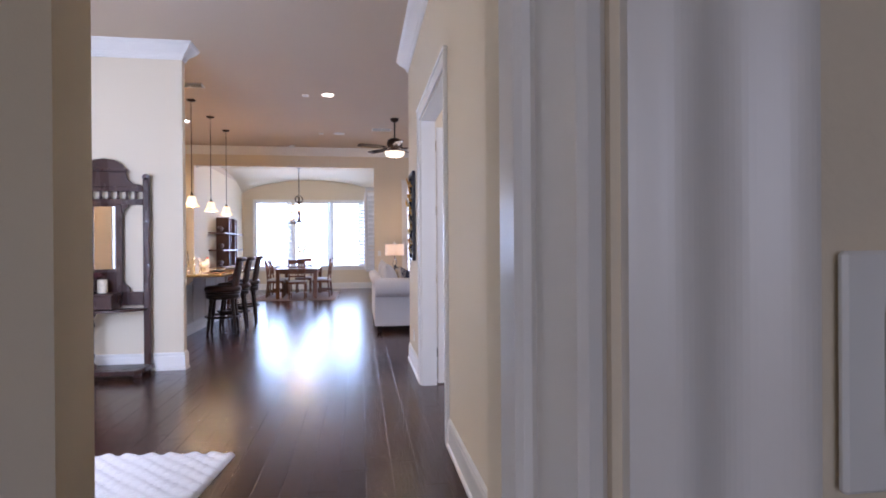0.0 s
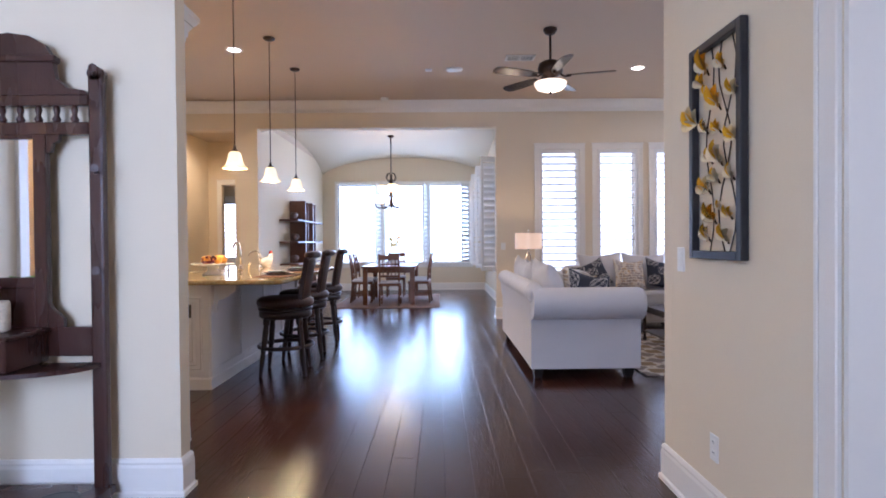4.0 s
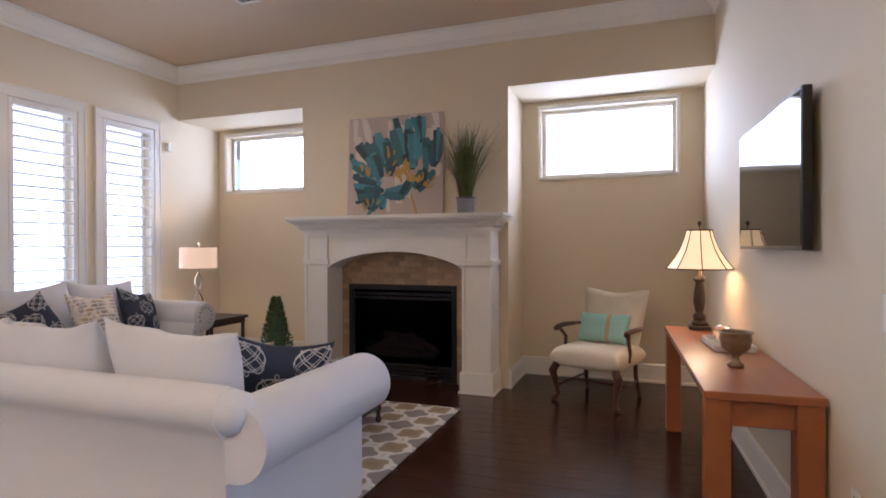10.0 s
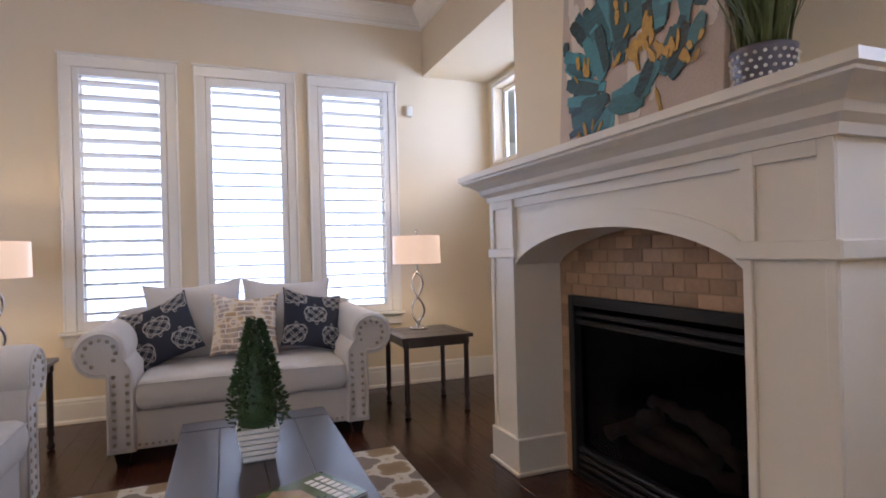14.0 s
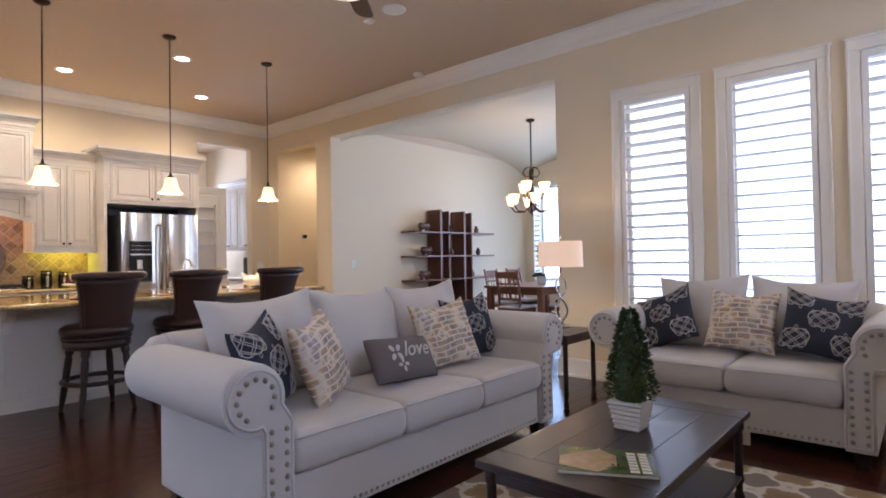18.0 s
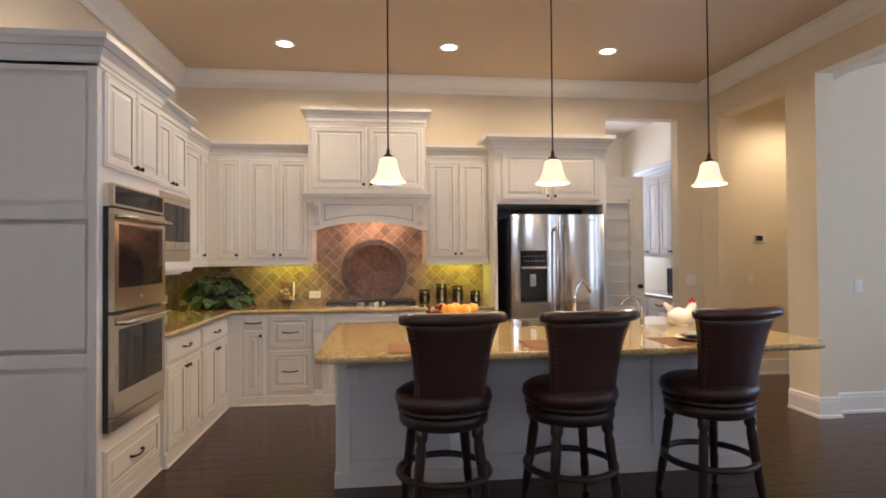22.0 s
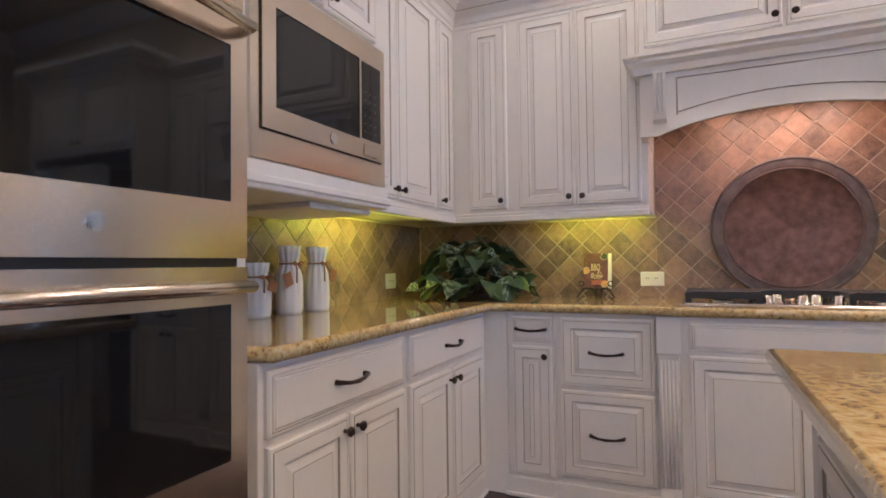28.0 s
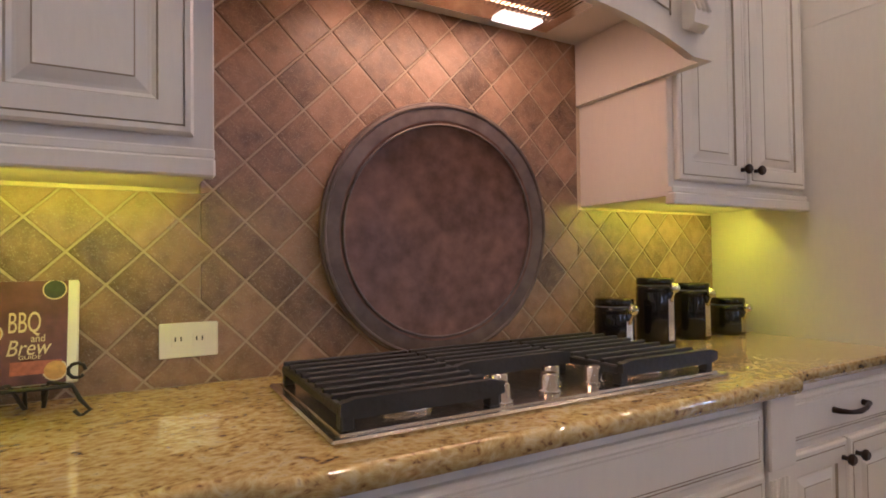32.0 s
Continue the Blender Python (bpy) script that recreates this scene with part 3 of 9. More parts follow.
AQUA = material("aqua_cotton", (0.32, 0.56, 0.52), 0.85, vary=0.06, grain=220, bump=0.05)
TAN = material("tan_ribbon", (0.45, 0.32, 0.17), 0.8, vary=0.06, grain=150)
NAIL = material("antique_nail", (0.42, 0.38, 0.33), 0.3, metal=1.0, vary=0.1)
DARKLEG = material("black_leg", (0.014, 0.011, 0.010), 0.4, vary=0.2)
TABLEW = material("espresso_wood", (0.034, 0.022, 0.021), 0.30, vary=0.12, grain=9, bump=0.008, stretch=(1, 14, 14), coat=0.1, rough_vary=0.04)
MAPLE = material("honey_maple", (0.345, 0.115, 0.040), 0.33, vary=0.12, grain=6, bump=0.02, stretch=(1, 12, 12), large=1.0)
MAHOG = material("mahogany", (0.075, 0.026, 0.016), 0.3, vary=0.2, grain=12, stretch=(6, 6, 1))


def dashed(name, light):
    """Brushed dashes of mustard, taupe and grey in uneven rows on a pale cloth."""
    m = material(name, (0.6, 0.55, 0.48), 0.85, vary=0.05, grain=200, bump=0.04)
    n, l = m.node_tree.nodes, m.node_tree.links
    tc, mp, br, wob, tone, soft = n.new("ShaderNodeTexCoord"), n.new("ShaderNodeMapping"), n.new("ShaderNodeTexBrick"), n.new("ShaderNodeTexNoise"), n.new("ShaderNodeTexNoise"), n.new("ShaderNodeTexNoise")
    mp.inputs["Rotation"].default_value = (radians(90), 0, radians(3))
    l.new(tc.outputs["Object"], mp.inputs["Vector"])
    for k, scale, detail in ((wob, 8, 4), (tone, 9, 1), (soft, 55, 3)):
        l.new(tc.outputs["Object"], k.inputs["Vector"])
        k.inputs["Scale"].default_value, k.inputs["Detail"].default_value = scale, detail
    mixv = n.new("ShaderNodeMix")
    mixv.data_type, mixv.blend_type = "RGBA", "LINEAR_LIGHT"
    mixv.inputs["Factor"].default_value = 0.020
    l.new(mp.outputs[0], mixv.inputs["A"])
    l.new(wob.outputs["Color"], mixv.inputs["B"])
    l.new(mixv.outputs["Result"], br.inputs["Vector"])
    br.inputs["Color1"].default_value, br.inputs["Color2"].default_value, br.inputs["Mortar"].default_value = (1, 1, 1, 1), (0.7, 0.7, 0.7, 1), (0, 0, 0, 1)
    br.offset, br.squash, br.squash_frequency = 0.37, 0.7, 3
    for key, value in (("Scale", 1.0), ("Mortar Size", 0.008), ("Mortar Smooth", 0.9), ("Bias", 0.0), ("Brick Width", 0.125), ("Row Height", 0.037)):
        br.inputs[key].default_value = value
    hue = n.new("ShaderNodeValToRGB")
    for at, c in ((0.36, (0.16, 0.12, 0.13)), (0.46, (0.33, 0.25, 0.20)), (0.52, (0.52, 0.31, 0.10)), (0.56, (0.66, 0.60, 0.52)), (0.61, (0.66, 0.60, 0.52)), (0.66, (0.26, 0.21, 0.24))):
        e = hue.color_ramp.elements.new(at)
        e.color = (*c, 1)
    l.new(tone.outputs["Fac"], hue.inputs["Fac"])
    fade, mix = n.new("ShaderNodeMath"), n.new("ShaderNodeMix")
    fade.operation = "MULTIPLY"
    l.new(br.outputs["Color"], fade.inputs[0])
    cut = n.new("ShaderNodeMapRange")
    for key, value in (("From Min", 0.36), ("From Max", 0.5), ("To Min", 0.75), ("To Max", 1.0)):
        cut.inputs[key].default_value = value
    l.new(soft.outputs["Fac"], cut.inputs["Value"])
    l.new(cut.outputs["Result"], fade.inputs[1])
    mix.data_type = "RGBA"
    mix.inputs["A"].default_value = (*light, 1)
    l.new(fade.outputs[0], mix.inputs["Factor"])
    l.new(hue.outputs["Color"], mix.inputs["B"])
    l.new(mix.outputs["Result"], n["Principled BSDF"].inputs["Base Color"])
    return m


DASH = dashed("dash_print_cotton", (0.74, 0.67, 0.58))


def puffy(u, v, t, p=4.0, q=0.5):
    return t / 2 * (max(0.0, 1 - abs(u) ** p) ** q) * (max(0.0, 1 - abs(v) ** p) ** q)


def pillow_point(u, v, w, h, t, p, q, pinch, sag, ph):
    """A place on the front of a cushion, for u and v from -1 to 1."""
    x = w / 2 * u * (1 - pinch * (1 - v * v))
    z = h / 2 + h / 2 * v * (1 - pinch * (1 - u * u)) - sag * (1 - u * u) * max(v, 0)
    return x, -puffy(u, v, t, p, q) * (1 + 0.05 * math.sin(5 * u + ph) * math.cos(4 * v + ph)), z


def pillow_bm(w, h, t, n=14, p=4.0, q=0.5, pinch=0.05, sag=0.0, seed=0):
    """A stuffed cushion standing in x and z, t thick along y, its base at z = 0."""
    ph = random.Random(seed).uniform(0, 6)
    bm, top, bot = bmesh.new(), {}, {}
    for i in range(n + 1):
        for j in range(n + 1):
            u, v = math.sin((i / n - 0.5) * math.pi), math.sin((j / n - 0.5) * math.pi)
            x, y, z = pillow_point(u, v, w, h, t, p, q, pinch, sag, ph)
            top[i, j] = bm.verts.new((x, y, z))
            bot[i, j] = top[i, j] if i in (0, n) or j in (0, n) else bm.verts.new((x, -y, z))
    for i in range(n):
        for j in range(n):
            k = ((i, j), (i + 1, j), (i + 1, j + 1), (i, j + 1))
            for side, order in ((top, 1), (bot, -1)):
                vs = [side[c] for c in k][::order]
                bm.faces.new(vs).smooth = True
    return bm


SOFT = dict(p=3.0, q=0.55, pinch=0.085, sag=0.03)


def scroll(w, h, t, cx, cz, r, turn, seed):
    """One closed interlaced knot of thread laid on a pillow's face, with a small loop at either end."""
    ph = random.Random(seed).uniform(0, 6)
    c, sn = math.cos(turn), math.sin(turn)
    bm, n = bmesh.new(), 300
    curves = [[]]
    for k in range(n):
        a = 2 * math.pi * k / n
        q = math.sin(6 * a)
        curves[0].append((math.sin(5 * a + 0.131) * math.sqrt(1 - 0.55 * q * q) * 1.06, 0.76 * q))
    for end in (-1, 1):
        curves.append([(0.10 * math.sin(2 * math.pi * k / 14), end * (0.90 + 0.17 * math.cos(2 * math.pi * k / 14))) for k in range(14)])
    for curve in curves:
        pts = []
        for a, b in curve:
            x, z = cx + r * (a * c - b * sn), cz + r * (a * sn + b * c)
            u, v = max(-0.975, min(0.975, x / (w / 2))), max(-0.975, min(0.975, (z - h / 2) / (h / 2)))
            x, y, z = pillow_point(u, v, w, h, t, SOFT["p"], SOFT["q"], SOFT["pinch"], SOFT["sag"], ph)
            pts.append((x, y - 0.0028, z))
        tube(bm, pts, 0.0021, 4, closed=True)
    return bm


def throw_pillow(m, look_name, w=0.46, h=0.46, t=0.17, seed=0):
    if look_name == "navy":
        ob = thing("throw_pillow", m, "navy throw pillow with silver scroll embroidery on the sofa", "pillow", "scroll pillows")
        part("cover", pillow_bm(w, h, t, 22, seed=seed, **SOFT), NAVY, ob)
        for cx, cz, r, turn in ((0, h / 2 + 0.015, 0.090, 0.08), (-0.150, 0.082, 0.084, 0.02), (0.150, 0.088, 0.084, 0.12), (-0.155, h - 0.070, 0.084, 0.1), (0.150, h - 0.070, 0.084, 0.0)):
            part("embroidery", scroll(w, h, t, cx, cz, r, turn, seed), THREAD, ob, "silver scroll embroidery")
            if seed in (1, 5):
                part("embroidery", scroll(w, h, t, cx, cz, r, turn, seed), THREAD, ob, "silver scroll embroidery").matrix_basis = pose(0, 0, 0, 0, 0, 180)
    elif look_name == "dash":
        ob = thing("throw_pillow", m, "cream throw pillow printed with brown and grey dashes", "pillow", "dash pillows")
        part("cover", pillow_bm(w, h, t, 22, seed=seed, **SOFT), DASH, ob)
    elif look_name == "love":
        ob = thing("throw_pillow", m, "grey lumbar pillow lettered love with a white flower", "pillow")
        part("cover", pillow_bm(w, h, t, seed=seed), GREYC, ob)
        fc = bpy.data.curves.new("lettering", "FONT")
        fc.body, fc.size, fc.extrude, fc.align_x, fc.shear = "love", 0.135, 0.004, "CENTER", 0.45
        tmp = new("lettering_source", fc)
        bpy.context.view_layer.update()
        me = bpy.data.meshes.new_from_object(tmp.evaluated_get(bpy.context.evaluated_depsgraph_get()))
        bpy.data.objects.remove(tmp)
        for v in me.vertices:
            v.co = Vector((v.co.x + 0.05, -puffy((v.co.x + 0.05) / (w / 2), 0.2, t) - 0.004 - v.co.z, h * 0.45 + v.co.y))
        me.materials.append(THREAD)
        o = new("lettering", me)
        o.parent = ob
        bm = bmesh.new()
        for k in range(8):
            a = k * math.pi / 4
            fx, fz, fr = (-0.115, h * 0.56, 0.036) if k % 2 else (-0.085, h * 0.28, 0.026)
            c = Vector((fx + fr * math.cos(a), -puffy((fx + fr * math.cos(a)) / (w / 2), 0.1, t) - 0.002, fz + fr * math.sin(a)))
            bmesh.ops.create_icosphere(bm, subdivisions=2, radius=fr * 0.52, matrix=Matrix.Translation(c) @ Matrix.Rotation(-a, 4, "Y") @ Matrix.Diagonal((1.35, 0.25, 0.85, 1)))
        part("flower", bm, THREAD, ob, "white appliqué flower")
    else:
        ob = thing("throw_pillow", m, "aqua lumbar pillow with a tan ribbon band on the armchair", "pillow")
        part("cover", pillow_bm(w, h, t, seed=seed), AQUA, ob)
        bm = bmesh.new()
        rows = []
        for j in range(13):
            v = math.sin((j / 12 - 0.5) * math.pi) * 0.985
            rows.append([bm.verts.new((x, -puffy(x / (w / 2), v, t) - 0.003, h / 2 + v * h / 2)) for x in (0.04, 0.08)])
        for a, b in zip(rows, rows[1:]):
            bm.faces.new((a[0], a[1], b[1], b[0]))
        part("ribbon", bm, TAN, ob, "tan woven ribbon")
    return ob


def sofa(m, length, seats, label, depth=1.04):
    """A roll-arm sofa facing local -y, its front at y = 0; length is that of the body under the arms."""
    ob = thing("sofa", m, label, "sofa")
    L = length / 2
    part("base", boxed(-L + 0.001, L - 0.001, 0.03, depth - 0.052, 0.095, 0.33, 0.012, 2), LINEN, ob)
    out = [(depth - 0.29, 0.30), (depth - 0.05, 0.10), (depth - 0.05, 0.45), (depth - 0.045, 0.70)]
    out += [(depth - 0.08 + 0.085 * math.cos(radians(d)), 0.795 + 0.085 * math.sin(radians(d))) for d in range(-40, 190, 18)]
    out += [(depth - 0.19, 0.70)]
    softened(part("backrest", fixed(prism(bmesh.new(), out, "x", -L + 0.004, L - 0.004)), LINEN, ob))
    part("back_roll", tubed([(-L - 0.075, depth - 0.085, 0.775), (-L - 0.04, depth - 0.08, 0.79), (-L + 0.05, depth - 0.08, 0.797), (L - 0.05, depth - 0.08, 0.797), (L + 0.04, depth - 0.08, 0.79), (L + 0.075, depth - 0.085, 0.775)], [0.05, 0.078, 0.087, 0.087, 0.078, 0.05], 18), LINEN, ob)
    part("back_seam", tubed([(-L, depth - 0.045, 0.722), (L, depth - 0.045, 0.722)], 0.006, 6), LINEN, ob)
    for s in (-1, 1):
        out = [(-0.15, 0.095), (0.0, 0.095), (0.0, 0.30), (0.0, 0.545)]
        out += [(0.03 + 0.143 * math.cos(radians(d)), 0.693 + 0.143 * math.sin(radians(d))) for d in range(-98, 205, 15)]
        out += [(-0.15, 0.58)]
        poly = [(s * (L + u), z) for u, z in out]
        cx, cz = sum(p[0] for p in poly) / len(poly), 0.5
        bm, rows = bmesh.new(), []
        for y, k in ((0.0, 0.95), (0.010, 0.985), (0.028, 1.0), (depth - 0.08, 1.0), (depth - 0.049, 0.999)):
            rows.append(ring(bm, [(cx + (x - cx) * k, y, cz + (z - cz) * (k if z > 0.2 else 1)) for x, z in poly]))
        for p, q in zip(rows, rows[1:]):
            bridge(bm, p, q)
        bm.faces.new(rows[0])
        bm.faces.new(rows[-1])
        arm = softened(part("armrest", fixed(bm), LINEN, ob))
        face = [(-0.135, 0.12), (-0.014, 0.12), (-0.014, 0.30), (-0.014, 0.548)]
        face += [(0.03 + 0.118 * math.cos(radians(d)), 0.693 + 0.118 * math.sin(radians(d))) for d in range(-105, 196, 15)]
        face += [(-0.135, 0.58)]
        part("front_panel", fixed(prism(bmesh.new(), [(s * (L + u), z) for u, z in face], "y", -0.004, 0.012)), LINEN, arm)
        part("piping", tubed([(s * (L + u), -0.004, z) for u, z in face], 0.0075, 6, closed=True), LINEN, arm)
        bm = bmesh.new()
        nails = [(u, 0.15 + 0.05 * i) for u in (-0.110, -0.040) for i in range(9)]
        nails += [(0.028 + 0.082 * math.cos(radians(d)), 0.693 + 0.082 * math.sin(radians(d))) for d in range(-60, 240, 30)]
        for u, z in nails:
            bmesh.ops.create_uvsphere(bm, u_segments=8, v_segments=5, radius=0.0125, matrix=Matrix.Translation((s * (L + u), -0.005, z)) @ Matrix.Diagonal((1, 0.6, 1, 1)))
        part("nailhead_trim", bm, NAIL, arm, "antique pewter nailheads", "stuff")
    bm = bmesh.new()
    for i in range(int((2 * L - 0.30) / 0.036)):
        bmesh.ops.create_uvsphere(bm, u_segments=6, v_segments=4, radius=0.010, matrix=Matrix.Translation((-L + 0.165 + 0.036 * i, 0.028, 0.125)) @ Matrix.Diagonal((1, 0.6, 1, 1)))
    part("nailhead_trim", bm, NAIL, ob, "antique pewter nailheads", "stuff")
    w = (2 * L - 0.30) / seats
    for i in range(seats):
        x = -L + 0.15 + w * (i + 0.5)
        bm = pillow_bm(w - 0.004, 0.74, 0.19, 20, 26, 0.36, 0.004, seed=i)
        bmesh.ops.rotate(bm, verts=bm.verts, cent=(0, 0, 0), matrix=Matrix.Rotation(radians(-90), 3, "X"))
        bmesh.ops.translate(bm, verts=bm.verts, vec=(x, -0.012, 0.425))
        part("seat_cushion", bm, LINEN, ob)
        part("cushion_piping", tubed([(x - w / 2 + 0.012, -0.006, 0.492), (x - w / 4, -0.012, 0.497), (x + w / 4, -0.012, 0.497), (x + w / 2 - 0.012, -0.006, 0.492)], 0.005, 6), LINEN, ob)
        bm = pillow_bm(w + 0.05, 0.60, 0.25, 20, 2.6, 0.55, 0.10, 0.02, seed=i + 7)
        for v in bm.verts:
            v.co.y += 0.010 * math.sin(17 * v.co.x + 5 * v.co.z + i) * (0.3 + v.co.z) + 0.006 * math.sin(31 * v.co.x - 11 * v.co.z)
        bmesh.ops.rotate(bm, verts=bm.verts, cent=(0, 0, 0), matrix=Matrix.Rotation(radians(-15 - 3 * (i % 2)), 3, "X") @ Matrix.Rotation(radians((-3, 2, -2)[i]), 3, "Y"))
        bmesh.ops.translate(bm, verts=bm.verts, vec=(x, depth - 0.38, 0.49))
        part("back_cushion", bm, LINEN, ob, "plump loose back cushion")
    for x in (-L + 0.07, L - 0.07):
        for y in (0.09, depth - 0.12):
            bm = bmesh.new()
            rows = [ring(bm, [(x + a * k, y + b * k, z) for a, b in ((-1, -1), (1, -1), (1, 1), (-1, 1))]) for k, z in ((0.03, 0.0), (0.048, 0.096))]
            bridge(bm, *rows, smooth=False)
            bm.faces.new(rows[0][::-1])
            part("leg", bm, DARKLEG, ob, "black tapered leg")
    return ob


SOFA = pose(1.40, 10.06, 0.0, 0, 0, 90)
sofa(SOFA, 2.26, 3, "cream linen three-seat roll-arm sofa with nailhead trim")
sofa(pose(2.40, 11.66, 0.0), 1.57, 2, "cream linen loveseat with rolled arms and nailheads")


def on_sofa(along, back, z, yaw, lean, look_name, seed, **k):
    """A pillow leaning on the three-seater."""
    throw_pillow(SOFA @ pose(along, back, z, 0, 0, yaw) @ pose(0, 0, 0.02, -lean, (seed * 47) % 23 - 9 if look_name != "love" else 4, 0), look_name, seed=seed, **k)


on_sofa(-0.83, 0.36, 0.50, 38, 16, "navy", 1, w=0.47, h=0.47)
on_sofa(-0.50, 0.33, 0.50, 34, 20, "dash", 2)
on_sofa(-0.02, 0.27, 0.515, 3, 30, "love", 3, w=0.52, h=0.27, t=0.15)
on_sofa(0.50, 0.36, 0.505, -12, 22, "dash", 4)
on_sofa(0.84, 0.44, 0.505, -6, 16, "navy", 5)
for x, y, yaw, lean, kind, s in ((1.93, 12.04, -14, 24, "navy", 6), (2.40, 12.02, 2, 24, "dash", 7), (2.86, 12.04, 14, 24, "navy", 8)):
    throw_pillow(pose(x, y, 0.515, 0, 0, yaw) @ pose(0, 0, 0, -lean) @ (pose(0, 0, 0.04, 0, {6: -24, 7: 3, 8: 12}[s], 0)), kind, seed=s)

# rug
def trellis():
    m = material("trellis_rug", (0.6, 0.55, 0.45), 0.95, vary=0.1, grain=240, bump=0.08)
    n, l = m.node_tree.nodes, m.node_tree.links
    tc, sx = n.new("ShaderNodeTexCoord"), n.new("ShaderNodeSeparateXYZ")
    l.new(tc.outputs["Object"], sx.inputs[0])
    def op(kind, a, b=None):
        k = n.new("ShaderNodeMath")
        k.operation = kind
        for i, v in enumerate((a, b)):
            if v is None:
                continue
            if isinstance(v, (int, float)):
                k.inputs[i].default_value = v
            else:
                l.new(v, k.inputs[i])
        return k.outputs[0]
    K = 2 * math.pi / 0.30
    cx, cy = op("COSINE", op("MULTIPLY", sx.outputs[0], K)), op("COSINE", op("MULTIPLY", sx.outputs[1], K))
    lobes = op("MULTIPLY", op("COSINE", op("MULTIPLY", sx.outputs[0], 2 * K)), op("COSINE", op("MULTIPLY", sx.outputs[1], 2 * K)))
    g = op("ADD", op("ADD", cx, cy), op("MULTIPLY", lobes, -0.45))
    spot = n.new("ShaderNodeTexNoise")
    spot.inputs["Scale"].default_value, spot.inputs["Detail"].default_value = 60, 3
    l.new(tc.outputs["Object"], spot.inputs["Vector"])
    g = op("ADD", g, op("MULTIPLY", op("SUBTRACT", spot.outputs["Fac"], 0.5), 1.0))
    f = op("ADD", op("MULTIPLY", g, 0.25), 0.5)
    r = colored(m, f, [(0.0, (0.27, 0.195, 0.115)), (0.36, (0.31, 0.23, 0.14)), (0.41, (0.66, 0.62, 0.55)), (0.59, (0.66, 0.62, 0.55)), (0.64, (0.25, 0.215, 0.19)), (1.0, (0.25, 0.21, 0.185))])
    return m


bm = boxed(1.48, 3.26, 9.0, 11.3, 0.004, 0.018, 0.005)
tagged(part("area_rug", bm, trellis(), None, "cream, gold and grey trellis-patterned rug on the wood floor"), category="rug")


def turned_leg(bm, x, y, h, r=0.02):
    lathe(bm, [(r * 0.75, 0.0), (r * 1.25, 0.015), (r * 1.25, 0.035), (r * 0.8, 0.05), (r * 0.8, 0.09), (r * 1.2, 0.10), (r * 1.2, 0.115), (r, 0.13), (r, h - 0.06), (r * 1.3, h - 0.05), (r * 1.3, h)], x, y, 0, 12)
    return bm


def wood_table(name, m, w, d, h, label, shelf=None, planks=3, group=""):
    ob = thing(name, m, label, "table", group)
    part("tabletop", boxed(-w / 2 + 0.004, w / 2 - 0.004, -d / 2 + 0.004, d / 2 - 0.004, h - 0.029, h - 0.004), TABLEW, ob)
    cap = 0.15 if w > 1 else 0.075
    for i in range(planks):
        y = -d / 2 + d * i / planks
        part("plank", boxed(-w / 2 + cap + 0.001, w / 2 - cap - 0.001, y + 0.0008, y + d / planks - 0.0008, h - 0.0255, h, 0.002), TABLEW, ob)
    for x in (-w / 2, w / 2 - cap):
        part("end_plank", boxed(x, x + cap, -d / 2 - 0.001, d / 2 + 0.001, h - 0.028, h + 0.0005, 0.003), TABLEW, ob)
    e = 0.045
    bm = boxed(-w / 2 + e, w / 2 - e, -d / 2 + e - 0.01, -d / 2 + e + 0.01, h - 0.085, h - 0.028, 0.003)
    box(bm, -w / 2 + e, w / 2 - e, d / 2 - e - 0.01, d / 2 - e + 0.01, h - 0.085, h - 0.028, 0.003)
    box(bm, -w / 2 + e - 0.01, -w / 2 + e + 0.01, -d / 2 + e, d / 2 - e, h - 0.085, h - 0.028, 0.003)
    box(bm, w / 2 - e - 0.01, w / 2 - e + 0.01, -d / 2 + e, d / 2 - e, h - 0.085, h - 0.028, 0.003)
    part("apron", bm, TABLEW, ob)
    for x in (-w / 2 + e, w / 2 - e):
        for y in (-d / 2 + e, d / 2 - e):
            part("leg", turned_leg(bmesh.new(), x, y, h - 0.03), TABLEW, ob)
    if shelf:
        part("shelf", boxed(-w / 2 + 0.03, w / 2 - 0.03, -d / 2 + 0.03, d / 2 - 0.03, shelf - 0.02, shelf, 0.004), TABLEW, ob)
    return ob


wood_table("coffee_table", pose(2.41, 10.125, 0.018, 0, 0, 90), 1.37, 0.66, 0.44, "espresso wood coffee table with turned legs and a shelf", 0.13, 4)
wood_table("side_table", pose(3.78, 12.14, 0.0), 0.58, 0.60, 0.60, "espresso wood side table with thin turned legs", group="side tables")
wood_table("side_table", pose(0.95, 12.02, 0.0), 0.56, 0.58, 0.60, "espresso wood side table with thin turned legs", group="side tables")
price = thing("price_tag", pose(2.72, 10.80, 0.36, 0, 0, 10), "small white paper tag hanging from the coffee table", "tag")
part("paper", boxed(-0.02, 0.02, -0.001, 0.001, -0.07, 0.0), WHITE, price)
part("string", tubed([(0, 0, 0), (0, -0.002, 0.06)], 0.001, 4), WHITE, price)

# table lamps with a twisted chrome stem
SHADE = glowing("lit_linen_shade", (1.0, 0.66, 0.38), 0.50, (0.58, 0.45, 0.33))


